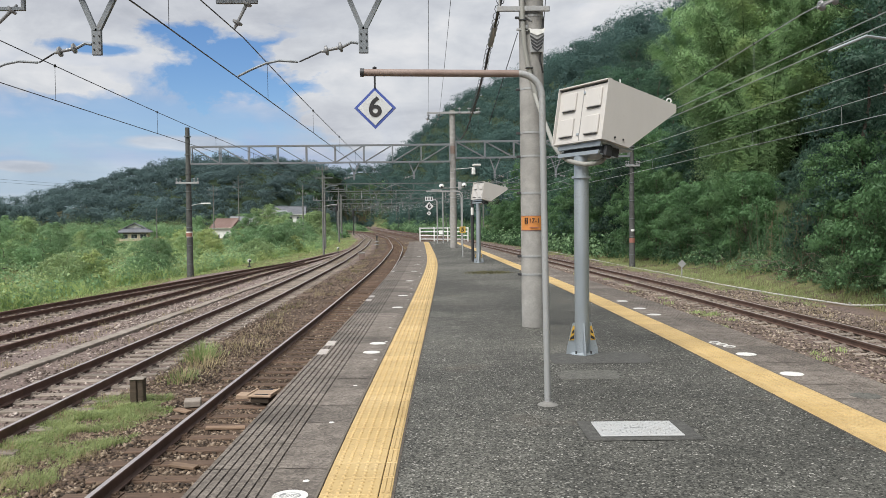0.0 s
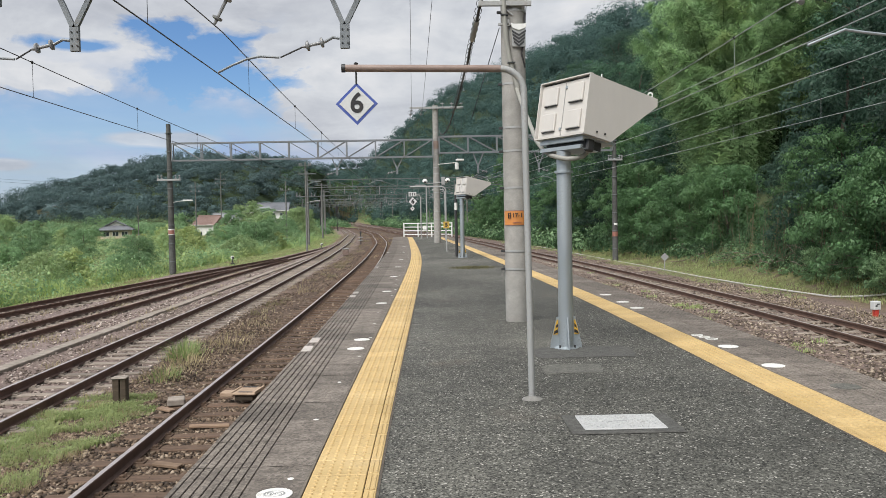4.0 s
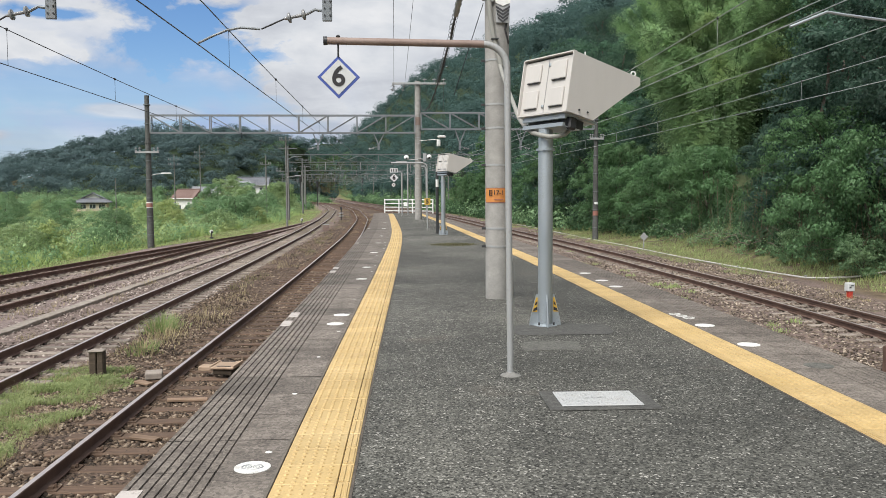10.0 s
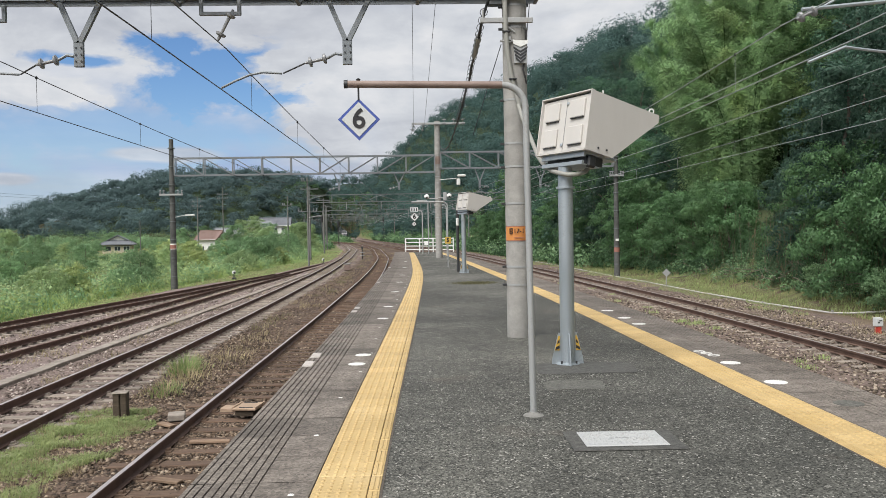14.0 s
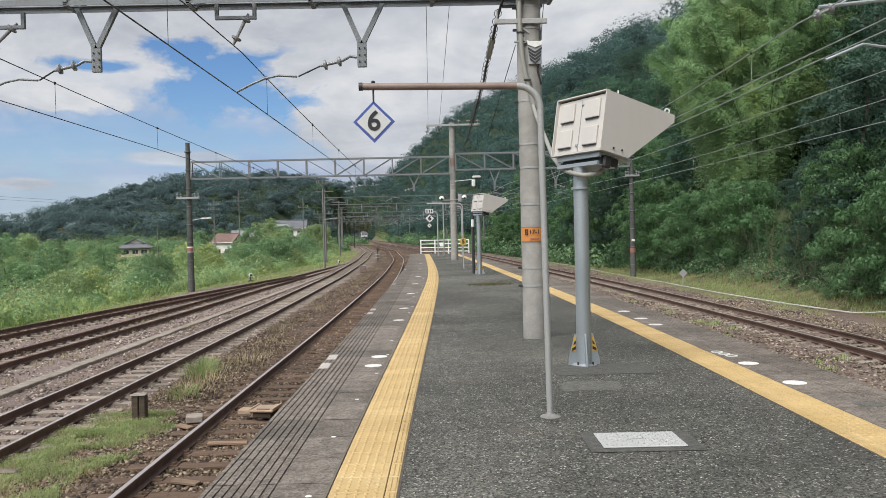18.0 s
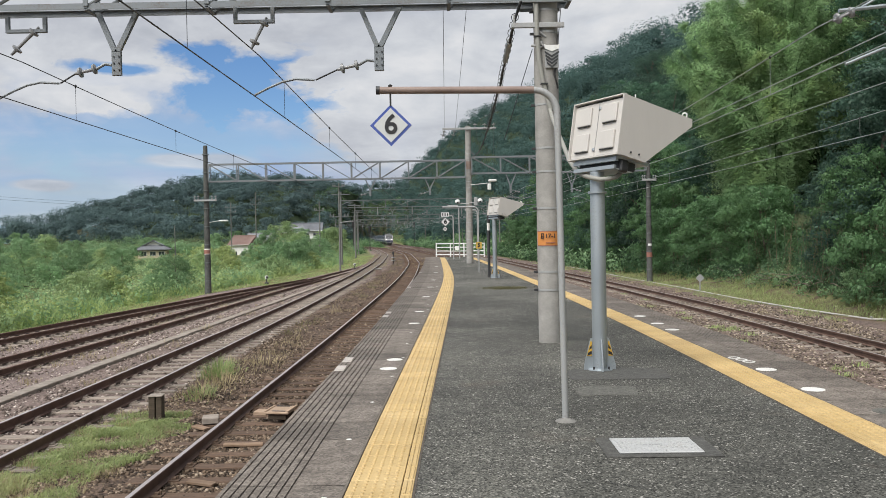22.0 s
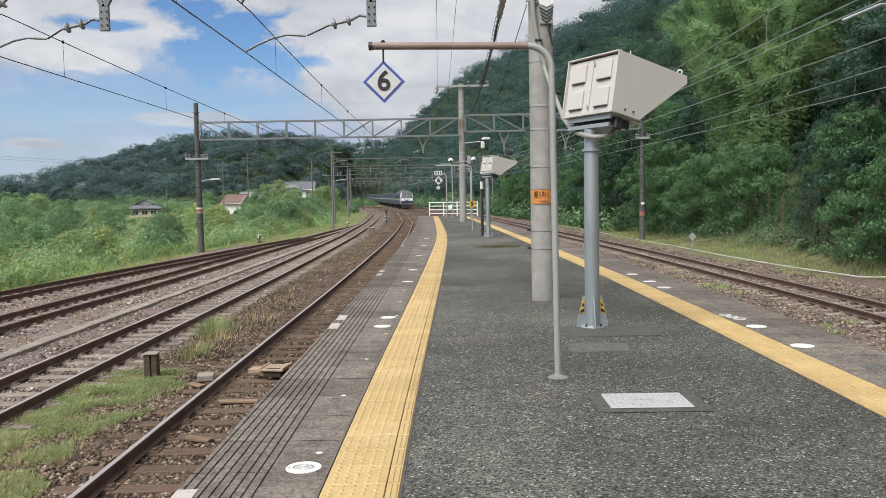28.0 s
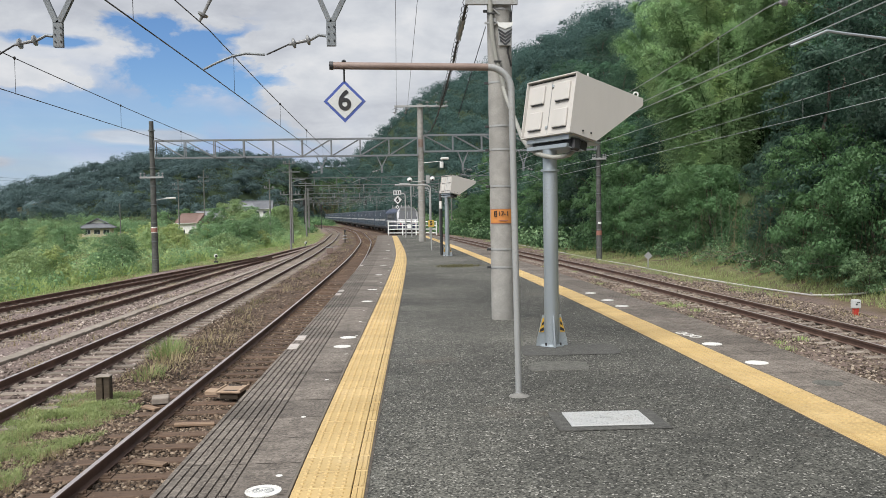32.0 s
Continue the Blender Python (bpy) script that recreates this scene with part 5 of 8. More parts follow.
CABINET_AT = pose(1.805, 9.46, 0) @ Matrix.Diagonal((0.988, 0.988, 0.988, 1))
cabinet = monitor_cabinet(CABINET_AT)
hose = [(1.575, 11.84, 3.47), (1.578, 11.5, 3.26), (1.585, 11.15, 3.06), (1.60, 10.7, 2.80), (1.608, 10.25, 2.55), (1.635, 9.90, 2.40), (1.685, 9.62, 2.312), (1.735, 9.35, 2.262), (1.82, 9.29, 2.243), (1.92, 9.27, 2.25), (2.0, 9.28, 2.272), (2.05, 9.34, 2.31), (2.06, 9.42, 2.40)]
hs = part("flexible_conduit", Shape().tube(hose, 0.028, 10), HOSE, cabinet, "grey hose hanging from the pole to the cabinet")
hs.matrix_basis = CABINET_AT.inverted()
far_cabinet = copy_thing(cabinet, pose(1.95, 31.75, 0, 0, 0, -4))
for o in list(far_cabinet.children):
    if o.name.startswith("flexible"):
        bpy.data.objects.remove(o)
far_cabinet["label"] = "beige monitor cabinet on a post beside a dark pole"
dp = thing("dark_pipe", (1.76, 32.6, 0), "slim dark pipe standing beside the cabinet post", "pipe")
part("pipe", Shape().rod((0, 0, 0), (0, 0, 2.55), 0.06, n=12), DARKSTEEL, dp)
part("white_band", Shape().rod((0, 0, 1.9), (0, 0, 2.2), 0.063, n=12), WHITE, dp)
for x, y, h in ((2.3, 57, 3.6), (0.62, 62.0, 3.4), (1.1, 63.5, 4.2)):
    q = thing("platform_post", (x, y, 0), "plain grey pipe post on the platform", "post", "platform posts")
    part("pipe", Shape().rod((0, 0, 0), (0, 0, h - 0.2), 0.05, n=12), GREYPAINT, q)
    part("arm", Shape().tube([(0, 0, h - 0.2), (-0.1, 0, h), (-0.9, 0, h + 0.02)], 0.045, 10), GREYPAINT, q)

hatch = thing("access_hatch", (1.536, 5.935, 0), "white chequered steel hatch set in a dark asphalt frame", "hatch cover")
part("frame", Shape().box((0.01, 0.0, 0.007), (0.83, 0.55, 0.014), -1, 0.006), PATCH, hatch, "dark asphalt surround")
lid = part("lid", Shape().box((0, 0.0, 0.020), (0.61, 0.41, 0.012), -1, 0.004), HATCH, hatch, "white chequer plate lid")
tread = Shape()
for i in range(17):
    for j in range(11):
        a = 45 if (i + j) % 2 else -45
        tread.box((-0.275 + i * 0.034, -0.175 + j * 0.035, 0.0275), (0.026, 0.007, 0.003), a)
part("tread", tread, HATCH, lid, smooth=0)
part("handle_slot", Shape().box((0.0, 0.0, 0.0285), (0.10, 0.012, 0.004)).box((-0.08, -0.01, 0.0285), (0.03, 0.02, 0.004)), GREYPAINT, lid)


def fence():
    th = thing("fence", (0, 0, 0), "white painted pipe fence with gate across the platform end", "fence")
    pts = [(-0.82, 70.4), (0.42, 69.6), (1.58, 68.8), (3.27, 67.6)]
    for x, y in pts + [(0.0, 0.0)][:0]:
        part("post", Shape().rod((x, y, 0), (x, y, 1.22), 0.06, n=12), WHITE, th)
    for (xa, ya), (xb, yb) in zip(pts, pts[1:]):
        for z in (0.2, 0.52, 0.84, 1.16):
            part("rail", Shape().rod((xa, ya, z), (xb, yb, z), 0.042, n=10), WHITE, th)
    part("notice", Shape().box((1.0, 69.1, 0.78), (0.42, 0.03, 0.34), -35, 0.01), WHITE, th, "small white notice board")


fence()

# ---- plants ----
LEAF = leaf_material("broad_leaves", (0.045, 0.106, 0.070), (0.097, 0.197, 0.120), (0.177, 0.238, 0.097), 0.25, 0.55, 0.5, 0.4)
LEAFDARK = leaf_material("dark_wood_leaves", (0.034, 0.075, 0.058), (0.074, 0.144, 0.100), (0.119, 0.164, 0.091), 0.25, 0.55, 0.5, 0.4)
BAMBOO = leaf_material("bamboo_leaves", (0.179, 0.295, 0.149), (0.275, 0.426, 0.198), (0.459, 0.577, 0.231), 0.75, 0.5, 0.45)
BUSHLEAF = leaf_material("bush_leaves", (0.199, 0.302, 0.149), (0.342, 0.463, 0.221), (0.469, 0.520, 0.254), 0.5, 0.6, 0.5)
BUSHDARK = leaf_material("dark_bush_leaves", (0.121, 0.220, 0.121), (0.233, 0.373, 0.188), (0.335, 0.414, 0.202), 0.3, 0.6, 0.45)
BUSHPALE = leaf_material("pale_bush_leaves", (0.254, 0.337, 0.130), (0.408, 0.490, 0.202), (0.489, 0.490, 0.250), 0.4, 0.5, 0.3)
VINE = leaf_material("vine_leaves", (0.040, 0.093, 0.046), (0.090, 0.175, 0.083), (0.158, 0.216, 0.098), 0.25, 0.5, 0.35)
VINELIGHT = leaf_material("climbing_vine_leaves", (0.063, 0.138, 0.062), (0.125, 0.239, 0.104), (0.176, 0.261, 0.107), 0.3, 0.5, 0.35)
GRASS = leaf_material("grass_blades", (0.220, 0.330, 0.120), (0.410, 0.515, 0.205), (0.55, 0.52, 0.28), 0.4, 0.5, 0.3)
TURF = leaf_material("low_turf_blades", (0.265, 0.358, 0.144), (0.460, 0.538, 0.240), (0.632, 0.560, 0.312), 0.6)
DRYGRASS = leaf_material("dry_grass_blades", (0.27, 0.23, 0.12), (0.52, 0.44, 0.27), (0.52, 0.44, 0.28), 0.5)
# far leaves: the blue of distance haze is painted into both leaf colours
FARLEAF = leaf_material("hazy_far_wood_leaves", (0.095, 0.152, 0.161), (0.120, 0.182, 0.182), (0.155, 0.215, 0.186), 0.3, 0.9, 0.45)
EASTLEAF = leaf_material("hazy_ridge_wood_leaves", (0.054, 0.101, 0.099), (0.075, 0.134, 0.121), (0.108, 0.167, 0.126), 0.35, 0.9, 0.45)


def leaves_at(rng, spots, size, stretch=1.5, droop=0.0, wild=0.75):
    """A three-cornered leaf at each spot (place and outward direction), lying roughly across that direction."""
    c, out = spots[:, :3], spots[:, 3:]
    n = len(c)
    nor = out + rng.normal(size=(n, 3)) * wild
    nor[:, 2] += 0.25
    nor /= np.linalg.norm(nor, axis=1)[:, None] + 1e-9
    d = rng.normal(size=(n, 3))
    d[:, 2] -= droop * 2
    d -= nor * (d * nor).sum(1)[:, None]
    d /= np.linalg.norm(d, axis=1)[:, None] + 1e-9
    e = np.cross(nor, d)
    s = size * rng.uniform(0.55, 1.25, (n, 1))
    d, e = d * s, e * s / stretch
    # leaves of one spray catch the light together
    face = nor * 0.25 + out / (np.linalg.norm(out, axis=1)[:, None] + 1e-9)
    face /= np.linalg.norm(face, axis=1)[:, None] + 1e-9
    return np.concatenate([np.stack([c - d * 0.8 - e, c + d, c - d * 0.6 + e], axis=1), np.repeat(face[:, None], 3, axis=1)], axis=2)


def clump(rng, c, r, n, flat=0.75, shell=0.55, rough=1.0):
    """n spots in a rounded, uneven mass about c, denser towards its outside."""
    v = rng.normal(size=(n, 3))
    v /= np.linalg.norm(v, axis=1)[:, None]
    rad = shell + (1 - shell) * rng.uniform(0, 1, (n, 1)) ** 0.6
    k = 1 + rough * 0.36 * np.sin(3 * v[:, :1] + c[0]) * np.cos(4 * v[:, 1:2] + c[1]) + rough * 0.14 * np.sin(8 * v[:, 2:] + c[0]) * np.cos(7 * v[:, :1] + c[1])
    return np.concatenate([np.asarray(c) + v * rad * k * np.asarray([r, r, r * flat]), v], axis=1)


def foliage(name, leaves, mat):
    """One mesh of loose leaves."""
    v, face = (np.ascontiguousarray(np.asarray(leaves)[..., k:k + 3], dtype=np.float32).reshape(-1, 3) for k in (0, 3))
    f = np.arange(len(v), dtype=np.int32).reshape(-1, 3)
    me = bpy.data.meshes.new(name)
    me.vertices.add(len(v))
    me.vertices.foreach_set("co", v.ravel())
    me.loops.add(f.size)
    me.loops.foreach_set("vertex_index", f.ravel())
    me.polygons.add(len(f))
    me.polygons.foreach_set("loop_start", np.arange(0, f.size, 3, dtype=np.int32))
    me.materials.append(mat)
    me.update(calc_edges=True)
    me.shade_smooth()
    me.attributes.new("custom_normal", "FLOAT_VECTOR", "POINT").data.foreach_set("vector", face.ravel())
    return me


def limb(s, a, b, r0, r1, rng, n=4):
    a, b = np.asarray(a, float), np.asarray(b, float)
    pts = [tuple(a + (b - a) * t + rng.normal(size=3) * 0.04 * np.linalg.norm(b - a) * math.sin(math.pi * t)) for t in np.linspace(0, 1, n)]
    s.tube(pts, [r0 + (r1 - r0) * i / (n - 1) for i in range(n)], 5)


def billowy_tree(seed, h, spread, low, boughs, per, leaf, mat, droop=0.3, wild=0.38):
    """A wood-edge tree: boughs that end in leaf pads, each pad a heap of smaller ones, hollow and dark beneath."""
    rng = np.random.default_rng(seed)
    wood, cs = Shape(), []
    r = h * 0.014 + 0.03
    limb(wood, (0, 0, -0.8), (rng.normal() * 0.2, rng.normal() * 0.2, h * 0.9), r, r * 0.25, rng, 7)
    for i in range(boughs):
        t = (i + rng.uniform(0.1, 0.9)) / boughs
        z = h * (low + (0.95 - low) * t)
        wide = spread * (0.35 + 0.75 * math.sin(math.pi * min(1, 0.22 + 0.72 * t))) * rng.uniform(0.55, 1.1)
        a = i * 2.4 + rng.uniform(-0.5, 0.5)
        c = np.array([wide * math.cos(a), wide * math.sin(a), z])
        cr = spread * rng.uniform(0.34, 0.52)
        if i % 3 == 0:
            limb(wood, (0, 0, max(0.3, z - wide * 0.7)), c, r * 0.4, r * 0.1, rng)
        core = clump(rng, c * np.array([0.6, 0.6, 1]) - np.array([0, 0, 0.2 * cr]), cr * 0.9, per // 5, 0.9, 0.2)
        cs.append(core)
        for _ in range(9):
            b, q = rng.uniform(0, 6.28), rng.uniform(0.3, 1.05)
            sub = c + np.array([math.cos(b) * cr * q, math.sin(b) * cr * q, cr * (0.35 - 0.75 * q * q + rng.normal() * 0.14)])
            k = clump(rng, sub, cr * rng.uniform(0.32, 0.55), per // 8, 0.65, 0.68, 0.9)
            cs.append(k[k[:, 5] > -0.5])
    pts = np.concatenate(cs)
    pts = pts[pts[:, 2] > 0.1]
    return wood.mesh("trunk", BARK), foliage("crown", leaves_at(rng, pts, leaf, 1.6, droop, wild), mat)


def bamboo_meshes(seed, h, culms=11):
    """A stand of bamboo: culms that arch over, with drooping feathery sprays of narrow leaves."""
    rng = np.random.default_rng(seed)
    stems, spots = [], []
    for _ in range(culms):
        a, out = rng.uniform(0, 6.28), rng.uniform(1.2, 3.2)
        b = np.array([math.cos(a), math.sin(a), 0])
        side = np.array([-b[1], b[0], 0])
        hh = h * rng.uniform(0.7, 1.05)
        bow = lambda t: b * (0.3 + out * t ** 2.4) + np.array([0, 0, hh * (t - 0.14 * t ** 5) - 0.5])
        pts = [bow(t) for t in np.linspace(0, 1, 7)]
        stems.append(Shape().tube([tuple(p) for p in pts], [0.05 - 0.006 * i for i in range(7)], 5).mesh("culm", VINE))
        for t in np.linspace(0.30, 1.0, 15):
            for _ in range(4):
                # a spray reaches out from the culm and hangs
                reach, way = rng.uniform(0.4, 1.5) * (1.2 - 0.6 * t), rng.normal(size=3) * 0.6 + b * 0.6 + side * rng.normal() * 0.7
                way[2] = 0.15
                way /= np.linalg.norm(way)
                n = 100
                q = rng.uniform(0, 1, (n, 1)) ** 0.8
                p = bow(t) + way * q * reach - np.array([0, 0, 1.0]) * q ** 2 * reach * 0.75 + rng.normal(size=(n, 3)) * 0.12 * (0.6 + q)
                spots.append(np.concatenate([p, np.tile(way * 0.5 + np.array([0, 0, 0.7]), (n, 1))], axis=1))
    pts = np.concatenate(spots)
    return stems, foliage("crown", leaves_at(rng, pts, 0.078, 2.8, 1.4, 0.3), BAMBOO)


def plant(name, meshes, at, label, category, group):
    th = thing(name, at, label, category, group)
    if isinstance(meshes[0], list):
        for me in meshes[0]:
            part("culm", me, None, th)
    else:
        part("trunk", meshes[0], None, th)
    part("crown", meshes[1], None, th)
    return th


TREES = [billowy_tree(10 + i, h, sp, lo, bo, 950, 0.075, m) for i, (h, sp, lo, bo, m) in enumerate(((10, 3.0, 0.14, 24, LEAF), (9, 2.8, 0.12, 22, LEAFDARK), (12, 3.3, 0.25, 26, LEAFDARK), (8, 2.6, 0.08, 20, LEAF)))]
# the third has darker leaves, which paint the shade of the hollow
VINETREES = [billowy_tree(90 + i, h, sp, 0.05, bo, 1200, 0.07, m, 0.8, 0.34) for i, (h, sp, bo, m) in enumerate(((6.5, 2.5, 26, VINELIGHT), (5.0, 2.4, 22, VINELIGHT), (7.5, 2.6, 26, LEAFDARK)))]
BAMBOOS = [bamboo_meshes(30 + i, h) for i, h in enumerate((10.5, 12.5))]
BUSHES = [billowy_tree(50 + i, h, sp, 0.10, bo, 330, 0.09, m, 0.3, 0.45) for i, (h, sp, bo, m) in enumerate(((2.8, 1.7, 16, BUSHLEAF), (3.6, 1.9, 18, BUSHDARK), (2.2, 1.6, 14, BUSHLEAF), (4.8, 2.1, 20, BUSHDARK), (3.4, 1.5, 15, BUSHPALE)))]
SMALLTREES = [billowy_tree(70 + i, h, sp, 0.12, 24, 480, 0.11, m, 0.4, 0.45) for i, (h, sp, m) in enumerate(((6.5, 2.2, BUSHLEAF), (7.5, 2.4, BUSHDARK)))]

wood_rng = np.random.default_rng(4)


def stand(meshes, x, y, name, label, category, group, scale=1.0):
    m = pose(x, y, ground_z(x, y) - 0.05, 0, 0, wood_rng.uniform(0, 360)) @ Matrix.Diagonal((scale, scale, scale * wood_rng.uniform(0.92, 1.1), 1))
    return plant(name, meshes, m, label, category, group)


# the wooded slope east of the line: rows of trees from its foot to its crest
BAMBOO_LOW, BAMBOO_HIGH = 0.335, 0.50
for row in range(7):
    y = 16.0 + row * 1.3
    while y < 118:
        foot = float(np.interp(y, *FOOT))
        x = foot + (4.0 if y < 25 else 2.9 if y < 46 else 2.3) + row * 3.6 + wood_rng.uniform(-1.1, 1.1)
        yy = y + wood_rng.uniform(-1.2, 1.2)
        k = x / max(yy, 1)
        y += 3.3 + 0.02 * y
        if k > 0.80 or row == 0 and 0.45 < k < 0.49 or row in (1, 2) and BAMBOO_HIGH < k < 0.57:
            continue
        # the crest stays low towards the valley: short trees on the dry top of the slope
        room = 1.6 + 0.236 * yy - ground_z(x, yy) if k < 0.36 else 99.0
        if BAMBOO_LOW < k < BAMBOO_HIGH and row > 0 and yy > 34 and not (k < 0.36 and yy > 78) or (row in (1, 2) and k > 0.3 and wood_rng.uniform() < 0.12):
            stand(BAMBOOS[int(wood_rng.integers(2))], x, yy, "bamboo", "arching light green bamboo in the wood", "bamboo", "bamboo on the slope", wood_rng.uniform(1.05, 1.4) * (1.0 if row < 4 else 0.9))
        elif row == 0 and k < 0.42 or row == 1 and k < 0.36 or row == 0 and k < 0.57 or row == 0 and wood_rng.uniform() < 0.6:
            # from k 0.45 only the dark-leaved one, its colour imitating shade
            stand(VINETREES[int(wood_rng.integers(3)) if k < 0.45 else 2], x - 0.2, yy, "tree", "low tree overgrown with climbing vines at the wood's edge", "tree", "vine-covered trees", wood_rng.uniform(0.75, 1.15) * (0.62 if 0.42 < k < 0.57 else 1.0))
        else:
            which = int(wood_rng.integers(4)) if k < 0.42 or row > 2 else int(wood_rng.integers(1, 3))
            stand(TREES[which], x, yy, "tree", "dense dark green broadleaf tree on the slope", "tree", "trees on the slope", min(wood_rng.uniform(0.7, 1.15) * (1.0 if row < 4 else 0.85), max(0.35, room / (11, 10, 13, 9)[which])))

for x, y, k in ((20.5, 52, 1.25), (22.5, 54, 1.4), (24.6, 56, 1.5), (27.0, 57, 1.45)):
    stand(BAMBOOS[int(x) % 2], x, y, "bamboo", "tall feathery light green bamboo above the wood's edge", "bamboo", "bamboo on the slope", k)
# light sprays over the hollow, and a round bush before it
stand(VINETREES[1], 16.6, 27.0, "tree", "light green leafy tree reaching over the dark hollow", "tree", "vine-covered trees", 0.85)
stand(VINETREES[0], 17.4, 31.5, "tree", "vine-hung tree beside the dark hollow", "tree", "vine-covered trees", 0.8)
stand(BUSHES[1], 15.6, 25.6, "bush", "round dark green bush at the foot of the slope", "bush", "bushes at the slope foot", 0.42)
stand(BUSHES[1], 15.8, 30.8, "bush", "round dark green bush at the foot of the slope", "bush", "bushes at the slope foot", 0.36)

# bushes and small trees in the field west of the line
for i in range(165):
    y = 26 + 130 * wood_rng.uniform() ** 1.3
    x = bend(y) + float(np.interp(y, *VERGE)) - 3.4 - 42 * wood_rng.uniform() ** 1.2 * (0.35 + y / 130)
    if x / y < -0.78 or (-0.405 < x / y < -0.33 and y > 62):
        continue
    k = int(wood_rng.choice([1, 3])) if noise.noise((x * 0.07, y * 0.05, 3)) > 0.05 and y > 40 else int(wood_rng.choice([0, 0, 2, 4, 4, 4, 1]))
    stand(BUSHES[k], x, y, "bush", ("leafy light green bush in the overgrown field", "leafy mid-green bush in the overgrown field", "low light green bush in the overgrown field", "tall dark green bush in the overgrown field", "pale yellowish green bush in the overgrown field")[k], "bush", "bushes in the field", wood_rng.uniform(0.5, 0.95) * (1.0 if y > 60 else 0.75))
for x, y, k in ((-27, 120, 1), (-24, 130, 0), (-50, 120, 1), (-56, 130, 0), (-62, 118, 1), (-70, 140, 0), (-30, 165, 1), (-80, 150, 1), (-90, 160, 0), (-28, 185, 0), (-24, 175, 0), (-27, 200, 0), (-62, 236, 1), (-56, 240, 1), (-49, 238, 1), (-43, 241, 1), (-66, 228, 1), (-76, 205, 1), (-82, 176, 1), (-95, 170, 1), (-100, 150, 1), (-84, 132, 1), (-30.5, 150, 0)):
    stand(SMALLTREES[k], x, y, "small_tree", "bushy green tree between field and houses", "tree", "trees in the field", 1.1 if y == 150 and x > -31 else wood_rng.uniform(0.45, 0.8) if y < 145 else wood_rng.uniform(0.5, 0.85) if x < -70 else 0.85)


def far_woods(name, label, spots, seed, leaf, per, size, mat, lumps=4, flat=0.85):
    """Woods too far to tell single trees apart: rounded leafy crowns, joined."""
    rng = np.random.default_rng(seed)
    out = []
    for x, y in spots:
        r = size * rng.uniform(0.6, 1.35)
        z = ground_z(x, y) + r * rng.uniform(0.2, 0.95)
        near = y < 260
        n = lumps * 2 if near else lumps
        for i in range(n):
            a, e = rng.uniform(0, 6.28), rng.uniform(0.45, 0.8)
            c = (x, y, z + 0.25 * r) if i == 0 else (x + math.cos(a) * r * e, y + math.sin(a) * r * e, z + rng.uniform(-0.45, 0.5) * r)
            cr = r * (0.72 if i == 0 else rng.uniform(0.3, 0.52))
            k = (per // lumps if i else per // 2) * (2 if near else 1)
            up = clump(rng, c, cr, int(k * 2.2), flat, 0.62, 0.5)
            up = up[up[:, 5] > -0.4]
            out.append(leaves_at(rng, up, leaf * (0.55 if near else 0.72), 1.2, 0.0, 0.3))
    tagged(new(name, foliage(name, np.concatenate(out), mat)), label, "woods", kind="stuff")


spot_rng = np.random.default_rng(8)

west = [(x + spot_rng.uniform(-4, 4), y + spot_rng.uniform(-4, 4)) for y in np.arange(238, 446, 8.4) for x in np.arange(-330, -8, 7.0) if ground_z(x, y) > 1.0 + climb(y) * 0.5 and abs(x / y) < 0.72 and x < np.interp(y, *FOOT)]
west += [(x + spot_rng.uniform(-3, 3), y + spot_rng.uniform(-3, 3)) for y in np.arange(452, 560, 7.0) for x in np.arange(-130, -8, 6.0) if ground_z(x, y) > 1.0 + climb(y) * 0.5 and x < np.interp(y, *FOOT)]
far_woods("west_hill_woods", "dark green wooded hill, tinted with blue haze, beyond the houses", west, 21, 0.42, 340, 4.6, FARLEAF, 7, 0.7)
east = [(x + spot_rng.uniform(-2, 2), y + spot_rng.uniform(-3, 3)) for y in np.arange(112, 640, 8.5) for x in np.arange(-95, 66, 6.8) if np.interp(y, *FOOT) + 1.5 < x < np.interp(y, *RIDGE) + 7]
far_woods("east_hill_woods", "dark green wooded ridge, tinted with blue haze, along the line", east, 22, 0.34, 270, 4.3, EASTLEAF, 5)
west_low = [(x + spot_rng.uniform(-3, 3), y + spot_rng.uniform(-3, 3)) for y in np.arange(176, 240, 8.0) for x in np.arange(-190, -34, 6.5) if x / y > -0.75 and not (-60 < x < -20 and y > 176) and not (-0.42 < x / y < -0.32 and y < 205)]
far_woods("field_edge_woods", "mixed green thicket at the far side of the field", west_low, 23, 0.26, 80, 1.9, BUSHDARK)
belt = [(x + spot_rng.uniform(-2, 2), y + spot_rng.uniform(-2, 2)) for y in (212, 219, 227, 235) for x in np.arange(-170, -62, 5.0)]
far_woods("field_belt_woods", "belt of green trees behind the house in the field", belt, 27, 0.28, 110, 3.0, BUSHDARK, 5)
back = [(x + spot_rng.uniform(-3, 3), y + spot_rng.uniform(-3, 3)) for y in np.arange(546, 640, 8.0) for x in np.arange(-100, 20, 6.0) if ground_z(x, y) > 2.5 and x < np.interp(y, *FOOT) + 70]
far_woods("back_hill_woods", "dark wooded hill, tinted with blue haze, that closes the valley", back, 24, 0.5, 60, 4.0, FARLEAF)


cutting = [(PASS(y) + side * (off + 5.2) + spot_rng.uniform(-0.8, 0.8), y + spot_rng.uniform(-1.5, 1.5)) for y in np.arange(392, 560, 4.6) for off in (0, 3.6, 7.4, 11.5) for side in (-1, 1)]
far_woods("cutting_woods", "bushy green trees on both sides of the cutting", cutting, 25, 0.4, 70, 2.1, EASTLEAF, 4)


